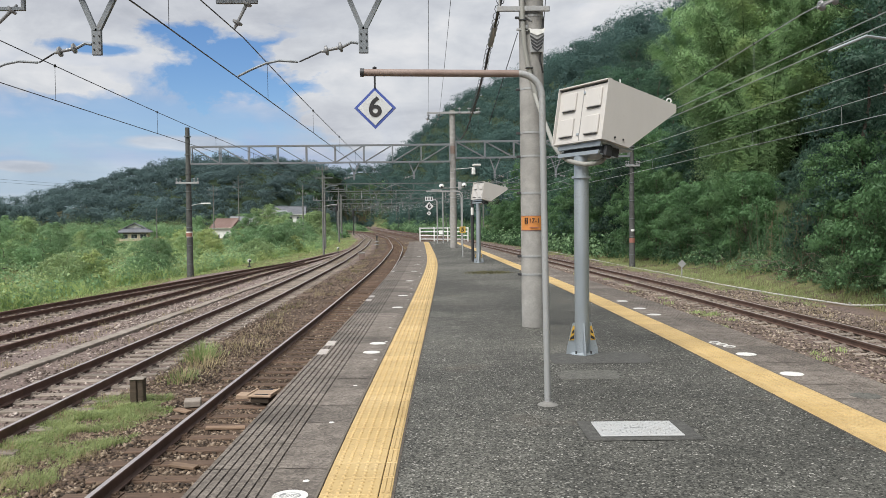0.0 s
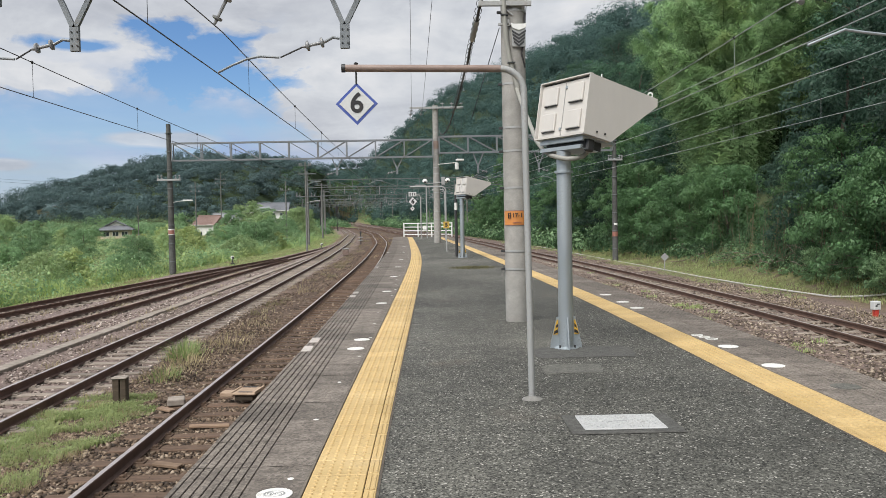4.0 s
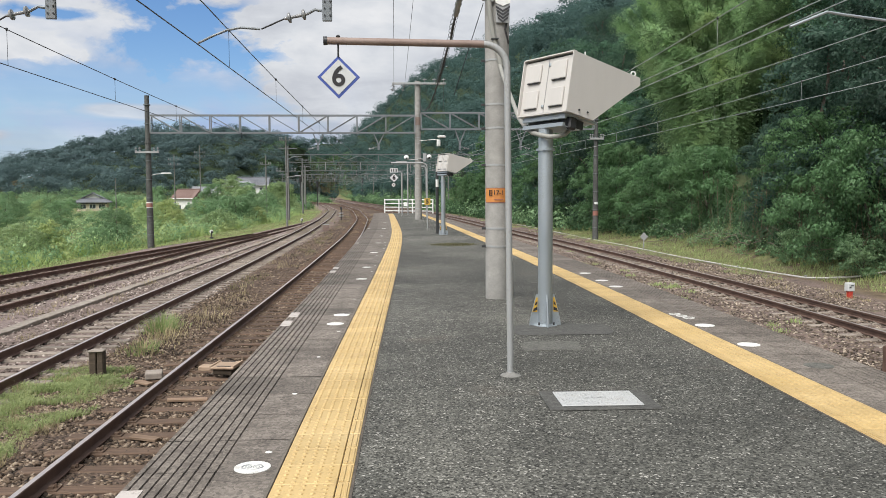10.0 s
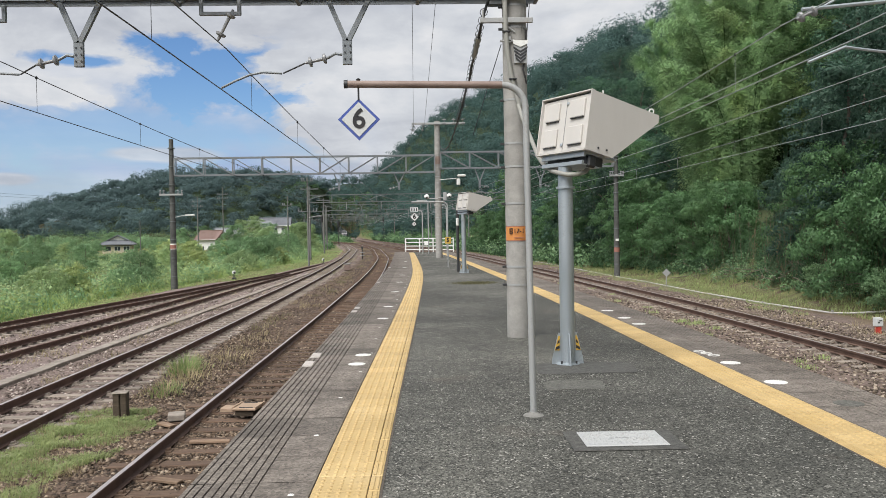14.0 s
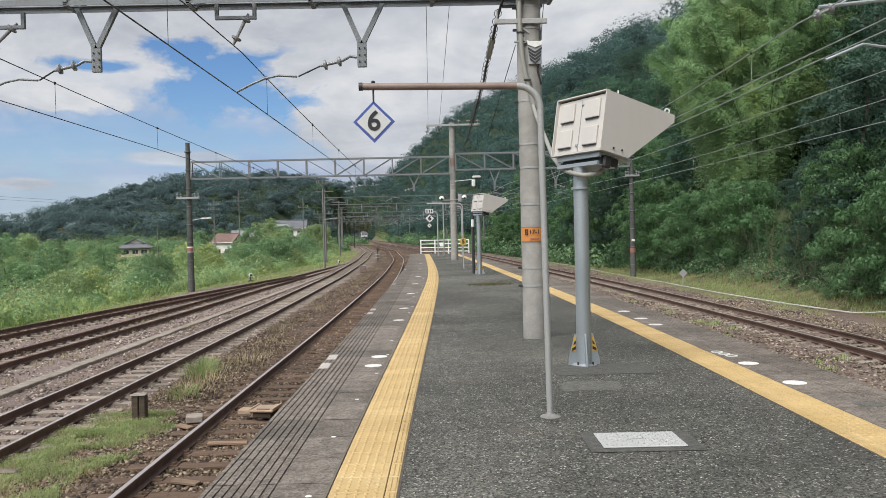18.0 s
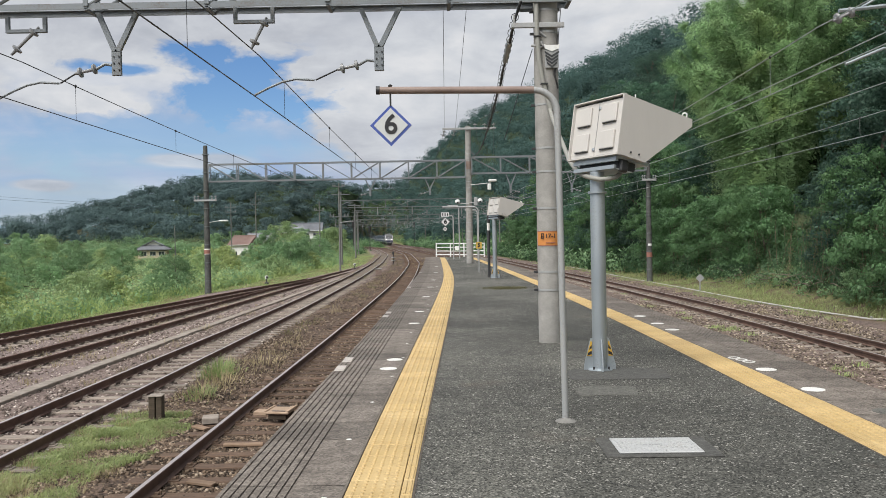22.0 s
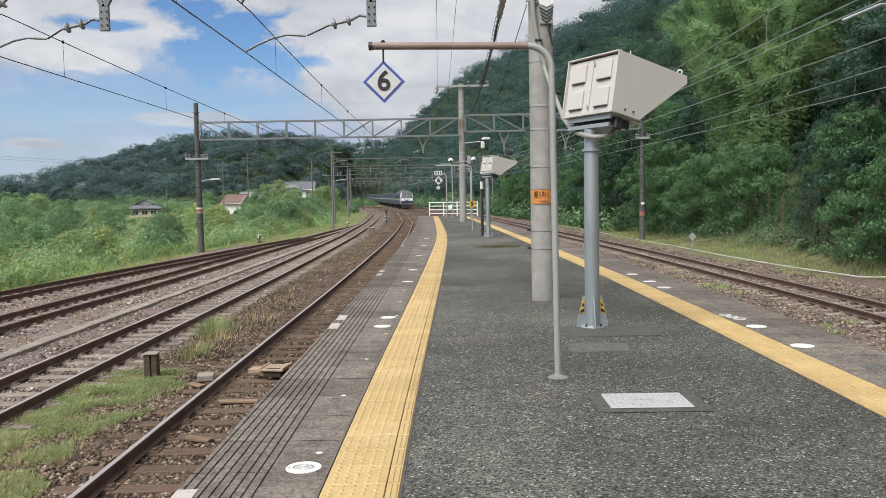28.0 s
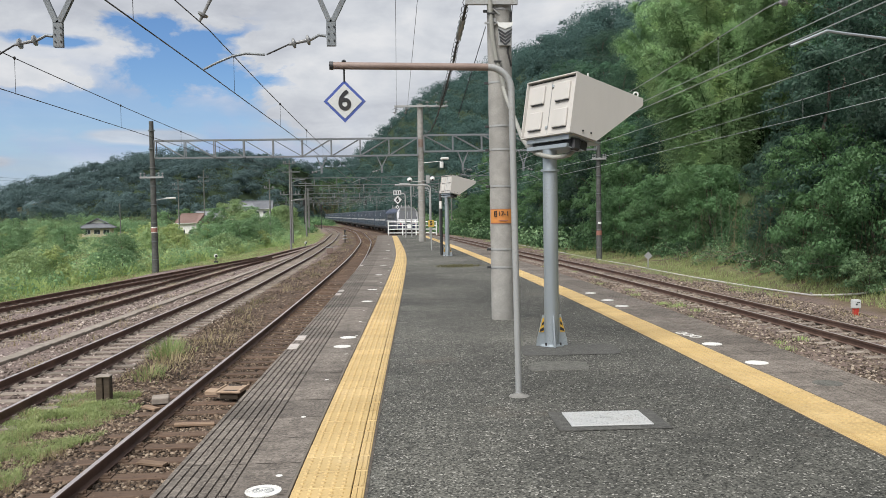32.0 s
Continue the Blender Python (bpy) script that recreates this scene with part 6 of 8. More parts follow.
def distant_mountain():
    """Mountains at the mouth of the valley, far beyond the fields, painted haze blue."""
    s = Shape()
    n = 60
    for i in range(n + 1):
        x = -1500 + 1300 * i / n
        h = 20 + 22 * math.exp(-((x + 830) / 90) ** 2) + 30 * math.exp(-((x + 1050) / 120) ** 2) + 6 * noise.noise((x * 0.012, 0, 7)) + 2 * noise.noise((x * 0.05, 0, 3))
        for k in range(7):
            t = k / 6
            s.v.append((x, 1380 + 160 * t, -2 + h * math.sin(math.pi * 0.5 * t) + 1.5 * noise.noise((x * 0.03, t * 4, 1)) * t))
    s.f = [(i * 7 + k, (i + 1) * 7 + k, (i + 1) * 7 + k + 1, i * 7 + k + 1) for i in range(n) for k in range(6)]
    tagged(part("backdrop_mountain", s, MOUNTAIN, smooth=60), "wooded mountains painted in blue-grey haze far beyond the valley", "mountain", kind="structure")


# woods colour with the haze of distance painted in as blue-grey
MOUNTAIN = rough_stone("hazy_distant_woods", (0.17, 0.245, 0.32), (0.205, 0.285, 0.36), 0.02, (0.15, 0.22, 0.28), 0.4, 0.0, 0.95, True)
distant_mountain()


def undergrowth():
    """Leaves of vines and shrubs that cover the foot of the slope."""
    rng = np.random.default_rng(31)
    out = []
    for _ in range(2100):
        y = 14 + 250 * rng.uniform() ** 1.5
        near = min(1.0, max(0.0, (y - 45) / 30))
        x = float(np.interp(y, *FOOT)) + 1.3 - 2.3 * near + abs(rng.normal()) * 2.4
        if 28 < y < 40 and x < np.interp(y, *FOOT) + 2.4 and rng.uniform() < 0.4:
            continue
        r = rng.uniform(0.3, 0.95) * (1 + 0.5 * near)
        c = (x, y, ground_z(x, y) + r * 0.4)
        out.append(clump(rng, c, r, 120 if y < 48 else 48, 0.8, 0.6))
    pts = np.concatenate(out)
    tagged(new("undergrowth", foliage("undergrowth", leaves_at(rng, pts, np.where(pts[:, 1:2] < 48, 0.068, 0.10), 1.5, 0.2, 0.5), VINE)), "tangled vines and shrubs at the foot of the slope", "undergrowth", kind="stuff")


undergrowth()


def foot_weeds():
    """Leafy weeds and shrubs that grow in the light along the foot of the slope."""
    rng = np.random.default_rng(78)
    out = []
    for _ in range(150):
        y = rng.uniform(18, 62)
        x = float(np.interp(y, *FOOT)) + rng.uniform(0.7, 2.6)
        r = rng.uniform(0.18, 0.55) * (0.7 if x < np.interp(y, *FOOT) else 1.2)
        out.append(clump(rng, (x, y, ground_z(x, y) + r * 0.5), r, 110, 0.8, 0.6))
    tagged(new("foot_weeds", foliage("foot_weeds", leaves_at(rng, np.concatenate(out), 0.06, 1.8, 0.3, 0.5), BUSHDARK)), "leafy green weeds along the foot of the slope", "weeds", kind="stuff")


foot_weeds()


def hanging_vines():
    """Creepers and dead canes that hang from the wood's edge down to the ground."""
    rng = np.random.default_rng(77)
    for name, label, mat, n, leaf, per in (("hanging_vines", "thin dark creepers hanging down the wood's edge", VINE, 300, 0.06, 90), ("hanging_canes", "dry yellowish canes and creepers hanging at the wood's edge", CANE, 60, 0.05, 60)):
        out, stems = [], Shape()
        for _ in range(n):
            y = rng.uniform(22, 62) if rng.uniform() < 0.45 else rng.uniform(25.5, 36.5)
            x = float(np.interp(y, *FOOT)) + 1.0 + abs(rng.normal()) * 1.1
            z0, h = ground_z(x, y), rng.uniform(0.9, 3.4)
            lean = rng.normal(size=2) * 0.25
            q = rng.uniform(0, 1, (per, 1))
            p = np.array([x, y, z0]) + np.concatenate([lean[0] * (1 - q), lean[1] * (1 - q), h * q], axis=1) + rng.normal(size=(per, 3)) * 0.09
            out.append(np.concatenate([p, np.tile([-0.8, -0.4, 0.1], (per, 1))], axis=1))
            stems.tube([(x + lean[0], y + lean[1], z0 - 0.05), (x + lean[0] * 0.4, y + lean[1] * 0.4, z0 + h * 0.5), (x, y, z0 + h)], 0.008, 4)
        th = thing(name, (0, 0, 0), label, "vines", kind="stuff")
        part("leafage", foliage("leafage", leaves_at(rng, np.concatenate(out), leaf, 2.2, 1.2, 0.5), mat), mat, th)
        part("stem", stems, CANEWOOD, th)


CANE = leaf_material("dry_cane_leaves", (0.10, 0.10, 0.05), (0.20, 0.19, 0.10), (0.26, 0.22, 0.12), 0.4, 0.6)
CANEWOOD = rough_stone("cane_wood", (0.10, 0.08, 0.05), (0.21, 0.17, 0.11), 6.0, amount=0.3, bump=0.4)
hanging_vines()


def thicket(name, label, mat, n, seed, lo, hi):
    """Low leafy growth that fills the field between the bushes."""
    rng = np.random.default_rng(seed)
    out = []
    for _ in range(n):
        y = 30 + 130 * rng.uniform() ** 1.2
        x = bend(y) + float(np.interp(y, *VERGE)) - 2.6 - 36 * rng.uniform() ** 1.4 * (0.3 + y / 130)
        if x / y < -0.78:
            continue
        r = rng.uniform(lo, hi)
        out.append(clump(rng, (x, y, ground_z(x, y) + r * 0.55), r, 78, 0.85, 0.7))
    tagged(new(name, foliage(name, leaves_at(rng, np.concatenate(out), 0.10, 1.7, 0.3, 0.42), mat)), label, "thicket", kind="stuff")


thicket("light_thicket", "light green leafy growth covering the field", BUSHLEAF, 480, 32, 0.5, 1.2)
thicket("dark_thicket", "mid-green leafy growth covering the field", BUSHDARK, 520, 33, 0.4, 1.1)
thicket("pale_thicket", "pale yellowish growth covering the field", BUSHPALE, 260, 34, 0.4, 0.9)


def lineside(name, label, mat, n, seed):
    """Shrubs on the banks where the lines part farther down the valley."""
    rng = np.random.default_rng(seed)
    out = []
    for _ in range(n):
        y = rng.uniform(150, 640)
        x = PASS(y) + rng.uniform(-30, 14)
        if min(abs(x - f(y)) for f in (MAIN, LOOP, PASS, RELIEF)) < 3.6:
            continue
        r = rng.uniform(0.8, 2.0) * (1.5 if y > 360 else 1.0)
        out.append(clump(rng, (x, y, ground_z(x, y) + r * 0.3), r, 60, 0.8, 0.6))
    tagged(new(name, foliage(name, leaves_at(rng, np.concatenate(out), 0.26, 1.4, 0.1, 0.5), mat)), label, "shrubs", kind="stuff")


def slope_shrubs(name, label, mat, n, seed):
    """Light shrubs and creepers on the lower slope farther down the line."""
    rng = np.random.default_rng(seed)
    out = []
    for _ in range(n):
        y = rng.uniform(62, 300)
        x = float(np.interp(y, *FOOT)) - 1.2 + abs(rng.normal()) * 5.0
        r = rng.uniform(0.6, 1.7)
        out.append(clump(rng, (x, y, ground_z(x, y) + r * 0.5), r, 70, 0.8, 0.6))
    tagged(new(name, foliage(name, leaves_at(rng, np.concatenate(out), 0.16, 1.5, 0.4, 0.45), mat)), label, "shrubs", kind="stuff")


slope_shrubs("slope_shrubs", "mid-green shrubs and creepers on the lower slope", BUSHDARK, 520, 66)
slope_shrubs("slope_creepers", "dark creepers on the lower slope", VINE, 300, 67)
lineside("lineside_shrubs", "dark green shrubs on the banks beside the line", VINELIGHT, 1500, 64)
lineside("lineside_weeds", "light green weeds on the banks beside the line", BUSHDARK, 700, 65)


def blades(name, label, roots, height, lean, width, mat, seed, heading=None):
    """Grass blades in two bent pieces each."""
    rng = np.random.default_rng(seed)
    p = np.asarray(roots, float)
    n = len(p)
    h = np.asarray(height, float) * rng.uniform(0.5, 1.2, n)
    a = rng.uniform(0, 2 * np.pi, n) if heading is None else np.asarray(heading) + rng.normal(size=n) * 0.5
    d = np.stack([np.cos(a), np.sin(a), np.zeros(n)], 1)
    w = np.stack([-np.sin(a + 0.6), np.cos(a + 0.6), np.zeros(n)], 1) * (width * rng.uniform(0.6, 1.2, n))[:, None]
    up = np.array([0, 0, 1.0])
    k = lean * rng.uniform(0.3, 1.2, n)
    mid = p + up * (h * 0.62)[:, None] + d * (h * k * 0.35)[:, None]
    tip = p + up * (h * (1 - 0.35 * k))[:, None] + d * (h * k)[:, None]
    q1 = np.stack([p - w, p + w, mid + w * 0.8, mid - w * 0.8], 1)
    q2 = np.stack([mid - w * 0.8, mid + w * 0.8, tip + w * 0.1, tip - w * 0.1], 1)
    q = np.stack([q1, q2], 1).reshape(-1, 3)
    tagged(new(name, quads(name, q, mat)), label, "grass", kind="stuff")


def scatter(seed, n, fx, y0, y1, power=1.0):
    rng = np.random.default_rng(seed)
    out = []
    for _ in range(n):
        y = y0 + (y1 - y0) * rng.uniform() ** power
        lo, hi = fx(y)
        x = rng.uniform(lo, hi)
        out.append((x, y, ground_z(x, y) - 0.01))
    return out


def tufts(seed, n, per, spread, fx, y0, y1, power=1.0):
    rng = np.random.default_rng(seed)
    out = []
    for c in scatter(seed, n, fx, y0, y1, power):
        for _ in range(per):
            x, y = c[0] + rng.normal() * spread, c[1] + rng.normal() * spread
            out.append((x, y, c[2]))
    return out


def clumps_of_grass(seed, n, per, spread, fx, y0, y1, power, lo, hi):
    """Tufts whose blades lean outwards from the middle: roots, heights, headings."""
    rng = np.random.default_rng(seed)
    roots, tall, head = [], [], []
    for c in scatter(seed, n, fx, y0, y1, power):
        h, sp = rng.uniform(lo, hi), spread * rng.uniform(0.6, 1.5)
        off = rng.normal(size=(per, 2)) * sp
        for ox, oy in off:
            roots.append((c[0] + ox, c[1] + oy, c[2]))
            tall.append(h * max(0.35, 1 - 0.3 * math.hypot(ox, oy) / sp))
            head.append(math.atan2(oy, ox))
    return roots, tall, head


verge = lambda y: bend(y) + float(np.interp(y, *VERGE))
r, hs, hd = clumps_of_grass(41, 640, 60, 0.32, lambda y: (verge(y) - 8.0, verge(y) - 2.9), 24, 130, 1.3, 0.6, 1.5)
blades("tall_grass", "tall arching green reeds and weeds beside the sidings", r, hs, 1.1, 0.013, GRASS, 42, hd)
r = scatter(43, 24000, lambda y: (verge(y) - 3.4, verge(y) + (0.1 if y < 58 else 1.0)), 22, 140, 1.2)
blades("verge_grass", "short bright grass verge beside the sidings", r, np.full(len(r), 0.13), 0.8, 0.007, GRASS, 44)
r, hs, hd = clumps_of_grass(47, 240, 24, 0.12, lambda y: (verge(y) - 1.6, verge(y) + (0.3 if y < 58 else 1.6)), 22, 130, 1.1, 0.15, 0.45)
blades("verge_weeds", "straw-coloured weeds along the grass verge", r, hs, 1.0, 0.006, DRYGRASS, 40, hd)
r = [(x, y, z) for x, y, z in scatter(45, 40000, lambda y: (-5.8, -4.1), 6, 14.2, 0.9) if noise.noise((x * 1.3, y * 1.3, 4)) > -0.45 + 0.30 * max(0, y - 12.3) + 1.1 * max(0, x + 4.75)]
blades("track_grass", "low green grass between the main track and the loop", r, [0.10 + 0.10 * noise.noise((x * 2, y * 2, 9)) for x, y, z in r], 0.9, 0.005, TURF, 46)
r, hs, hd = clumps_of_grass(59, 170, 26, 0.06, lambda y: (-5.8, -4.3), 6, 14, 1.0, 0.08, 0.26)
blades("grass_stalks", "dry stalks standing in the low grass", r, hs, 0.9, 0.004, DRYGRASS, 60, hd)
rng = np.random.default_rng(47)
for name, spots, mat, label in (("grass_tuft", ((-5.05, 17.6, 0.24, 0.55, 230), (-4.75, 15.3, 0.22, 0.34, 130), (-5.3, 18.4, 0.24, 0.45, 130)), GRASS, "tall tuft of green grass by the main track"), ("dry_tuft", ((-4.75, 16.6, 0.30, 0.42, 110), (-4.9, 15.4, 0.30, 0.34, 120), (-4.5, 19.3, 0.35, 0.3, 90), (-5.1, 17.6, 0.35, 0.45, 80)), DRYGRASS, "straw-coloured dry grass round the green tuft")):
    r, hs, hd = [], [], []
    for x, y, sp, h, k in spots:
        for ox, oy in rng.normal(size=(k, 2)) * sp:
            r.append((x + ox * 0.8, y + oy * 1.3, -1.37))
            hs.append(h * max(0.35, 1 - 0.3 * math.hypot(ox, oy) / sp))
            hd.append(math.atan2(oy, ox))
    blades(name, label, r, hs, 1.0, 0.007, mat, 48, hd)
r = tufts(49, 34, 20, 0.14, lambda y: (-5.5, -4.1), 17, 60, 1.0) + tufts(50, 110, 20, 0.14, lambda y: (bend(y) - 13.8, bend(y) - 7.2), 15, 60, 1.2) + tufts(53, 9, 20, 0.2, lambda y: (-5.4, -4.2), 15, 24, 1.0) + tufts(63, 120, 24, 0.2, lambda y: (bend(y) - 8.6, bend(y) - 1.0), 60, 150, 1.0)
blades("dry_tufts", "dry straw-coloured weeds between the tracks", r, np.full(len(r), 0.22), 0.95, 0.006, DRYGRASS, 51)
r, hs, hd = clumps_of_grass(39, 16, 34, 0.16, lambda y: (-5.4, -4.2), 20, 58, 1.0, 0.15, 0.35)
more = clumps_of_grass(35, 60, 26, 0.22, lambda y: (bend(y) - 8.6, bend(y) - 4.4), 58, 150, 1.0, 0.2, 0.5)
r, hs, hd = r + more[0], hs + more[1], hd + more[2]
blades("green_tufts", "small green weeds between the tracks", r, hs, 1.0, 0.007, CANE, 38, hd)
foot_at = lambda y: float(np.interp(y, *FOOT))
r = scatter(52, 36000, lambda y: (foot_at(y) - 3.0, foot_at(y) + 2.4), 18, 90, 1.3)
r = [q for q in r if noise.noise((q[0] * 0.6, q[1] * 0.35, 8)) > -0.22 + 0.22 * max(0.0, foot_at(q[1]) - 1.4 - q[0]) + (0.5 if q[1] < 28 and q[0] < foot_at(q[1]) - 0.6 else 0.0)]
blades("slope_foot_grass", "thin green grass strip along the foot of the slope", r, [0.14 + 0.28 * max(0.0, min(1.0, (q[0] - foot_at(q[1]) + 1.2) / 2.4)) for q in r], 0.8, 0.008, TURF, 54)
r, hs, hd = clumps_of_grass(36, 150, 22, 0.16, lambda y: (foot_at(y) - 3.6, foot_at(y) + 0.4), 19, 80, 1.2, 0.12, 0.34)
blades("slope_foot_straw", "dry brown grass at the foot of the slope", r, hs, 1.0, 0.006, DRYGRASS, 37, hd)
r = tufts(55, 20, 40, 0.10, lambda y: (7.6, 9.1), 15, 45, 1.0)
blades("ballast_weeds", "small weeds in the ballast", r, np.full(len(r), 0.14), 0.9, 0.006, GRASS, 56)
rng = np.random.default_rng(57)
r = [(1.85 + rng.normal() * 0.34, 25.0 + rng.normal() * 0.25 * (0.5 + rng.uniform()), 0.0) for _ in range(1100)]
blades("platform_weeds", "low patch of weeds growing through the asphalt", r, np.full(len(r), 0.07), 0.8, 0.006, CANE, 58)


def ballast(name, label, seed, zones, tones):
    """Loose stones on the near ballast."""
    rng = np.random.default_rng(seed)
    pos = []
    for x0, x1, y0, y1, n in zones:
        x, y = rng.uniform(x0, x1, n), y0 + (y1 - y0) * rng.uniform(0, 1, n) ** 1.5
        if y0 > 23:
            x = x + np.array([bend(v) for v in y])
        pos.append(np.stack([x, y, [ground_z(a, b) for a, b in zip(x, y)]], 1))
    pos = np.concatenate(pos)
    keep = np.array([not (-5.7 < p[0] < -4.75 and p[1] < 14 and noise.noise((p[0] * 1.3, p[1] * 1.3, 4)) > -0.1) for p in pos])
    pos = pos[keep]
    n = len(pos)
    base = np.array([(1, 0, 0), (-1, 0, 0), (0, 1, 0), (0, -1, 0), (0, 0, 1), (0, 0, -1)], float)
    size = rng.uniform(0.020, 0.050, (n, 1, 1)) * np.array([1.0, 1.0, 1.0, 1.0, 0.6, 0.6])[None, :, None] * np.where(pos[:, 1] > 24, 1.1, 1.0)[:, None, None] * rng.uniform(0.6, 1.3, (n, 6, 1))
    ang = rng.uniform(0, 2 * np.pi, n)
    tilt = rng.uniform(-0.8, 0.8, n)
    c, s, ct, st = np.cos(ang), np.sin(ang), np.cos(tilt), np.sin(tilt)
    rot = np.stack([np.stack([c, -s * ct, s * st], 1), np.stack([s, c * ct, -c * st], 1), np.stack([np.zeros(n), st, ct], 1)], 1)
    v = np.einsum("nij,nkj->nki", rot, base[None] * size) + pos[:, None] + np.array([0, 0, 0.006])
    tri = np.array([(0, 2, 4), (2, 1, 4), (1, 3, 4), (3, 0, 4), (2, 0, 5), (1, 2, 5), (3, 1, 5), (0, 3, 5)])
    me = bpy.data.meshes.new(name)
    f = (tri[None] + 6 * np.arange(n)[:, None, None]).reshape(-1, 3)
    me.vertices.add(6 * n)
    me.vertices.foreach_set("co", v.astype(np.float32).ravel())
    me.loops.add(len(f) * 3)
    me.loops.foreach_set("vertex_index", f.astype(np.int32).ravel())
    me.polygons.add(len(f))
    me.polygons.foreach_set("loop_start", np.arange(0, len(f) * 3, 3, dtype=np.int32))
    me.update(calc_edges=True)
    k = Nodes(name)
    col = k.ramp(k.island(), tones)
    col = k.value(k.noise(k.world(), 0.6, 4), 0.7, 1.3, col)
    me.materials.append(k.done(col, 0.92))
    tagged(new(name, me), label, "ballast", kind="stuff")


BROWN = [(0.0, (0.022, 0.015, 0.010)), (0.45, (0.088, 0.060, 0.040)), (0.8, (0.180, 0.130, 0.090)), (0.99, (0.33, 0.265, 0.20))]
GREYISH = [(0.0, (0.062, 0.046, 0.038)), (0.45, (0.174, 0.138, 0.117)), (0.8, (0.325, 0.267, 0.235)), (0.99, (0.560, 0.487, 0.437))]
ballast("ballast_stones", "dark rust-brown crushed ballast stones", 61, ((-5.3, -1.5, 5, 12, 17000), (-5.3, -1.5, 11, 24, 13000), (-5.6, -1.6, 22, 70, 6000)), BROWN)
ballast("pale_ballast_stones", "pale grey-brown crushed ballast stones", 62, ((-8.1, -5.3, 9, 30, 5200), (-16, -8.1, 14, 34, 7000), (-10, -5.6, 24, 62, 6000)), GREYISH)
TAN = [(0.0, (0.035, 0.026, 0.019)), (0.45, (0.135, 0.104, 0.076)), (0.8, (0.27, 0.218, 0.168)), (0.99, (0.48, 0.41, 0.33))]
ballast("tan_ballast_stones", "tan and brown crushed ballast stones", 68, ((4.6, 13.2, 10, 34, 27000), (4.6, 12.0, 34, 64, 4500)), TAN)

# ---- houses beyond the field ----
PLASTER = rough_stone("cream_plaster", (0.50, 0.44, 0.32), (0.62, 0.55, 0.42), 1.2, (0.36, 0.32, 0.25), 0.35, 0.1)
PLASTERW = rough_stone("white_plaster", (0.60, 0.60, 0.58), (0.74, 0.74, 0.71), 1.2, (0.42, 0.41, 0.39), 0.35, 0.1)
TILEGREY = rough_stone("grey_roof_tiles", (0.10, 0.11, 0.125), (0.19, 0.20, 0.22), 4, (0.07, 0.07, 0.075), 0.4, 0.5)
TILERED = rough_stone("red_roof_tiles", (0.15, 0.10, 0.088), (0.235, 0.165, 0.145), 4, (0.14, 0.08, 0.06), 0.4, 0.5)
TILEPALE = rough_stone("pale_metal_roof", (0.19, 0.205, 0.22), (0.29, 0.305, 0.32), 3, (0.18, 0.19, 0.2), 0.3, 0.2)
PANE = glass_material("window_glass", (0.045, 0.055, 0.065))


def house(x, y, w, d, eave, ridge, turn, wall, tiles, label, storeys=1, lift=-1.1):
    th = thing("house", (x, y, ground_z(x, y) + lift, 0, 0, turn), label, "house", "houses beyond the field")
    part("wall", Shape().box((0, 0, eave / 2 - 0.3), (w, d, eave + 0.6), b=0.02), wall, th)
    o = 0.6
    rf = Shape().prism([(-w / 2 - o, -d / 2 - o, eave - 0.1), (-w / 2 - o, -d / 2 - o, eave + 0.08), (-w / 2 - o, 0, ridge), (-w / 2 - o, d / 2 + o, eave + 0.08), (-w / 2 - o, d / 2 + o, eave - 0.1)], (0, 0, 0), (w + 2 * o, 0, 0))
    roof = part("roof", rf, tiles, th, smooth=0)
    for k in range(int(w / 0.45) + 1):
        xx = -w / 2 - o + 0.1 + k * 0.45
        if xx < w / 2 + o:
            part("roof_rib", Shape().tube([(xx, -d / 2 - o, eave + 0.10), (xx, 0, ridge + 0.03)], 0.05, 5), tiles, roof)
    part("ridge_cap", Shape().rod((-w / 2 - o, 0, ridge + 0.05), (w / 2 + o, 0, ridge + 0.05), 0.14, n=8), tiles, roof)
    part("gutter", Shape().rod((-w / 2 - o, -d / 2 - o - 0.06, eave - 0.02), (w / 2 + o, -d / 2 - o - 0.06, eave - 0.02), 0.07, n=8), WHITE, roof)
    for s in range(storeys):
        z = 1.5 + s * 2.7
        n = max(2, int(w / 2.6))
        for i in range(n):
            xx = -w / 2 + w * (i + 0.5) / n
            win = part("window", Shape().box((xx, -d / 2 - 0.02, z), (1.55, 0.08, 1.15), b=0.01), WHITE, th)
            part("pane", Shape().box((xx - 0.37, -d / 2 - 0.065, z), (0.68, 0.02, 1.0)), PANE, win)
            part("pane", Shape().box((xx + 0.37, -d / 2 - 0.065, z), (0.68, 0.02, 1.0)), PANE, win)
            part("sill", Shape().box((xx, -d / 2 - 0.1, z - 0.62), (1.7, 0.16, 0.06), b=0.01), WHITE, win)
    if storeys == 2:
        part("balcony", Shape().box((0, -d / 2 - 0.5, 3.0), (w * 0.8, 1.0, 0.12), b=0.01).box((0, -d / 2 - 0.97, 3.5), (w * 0.8, 0.06, 0.9), b=0.01), WHITE, th)
    return th


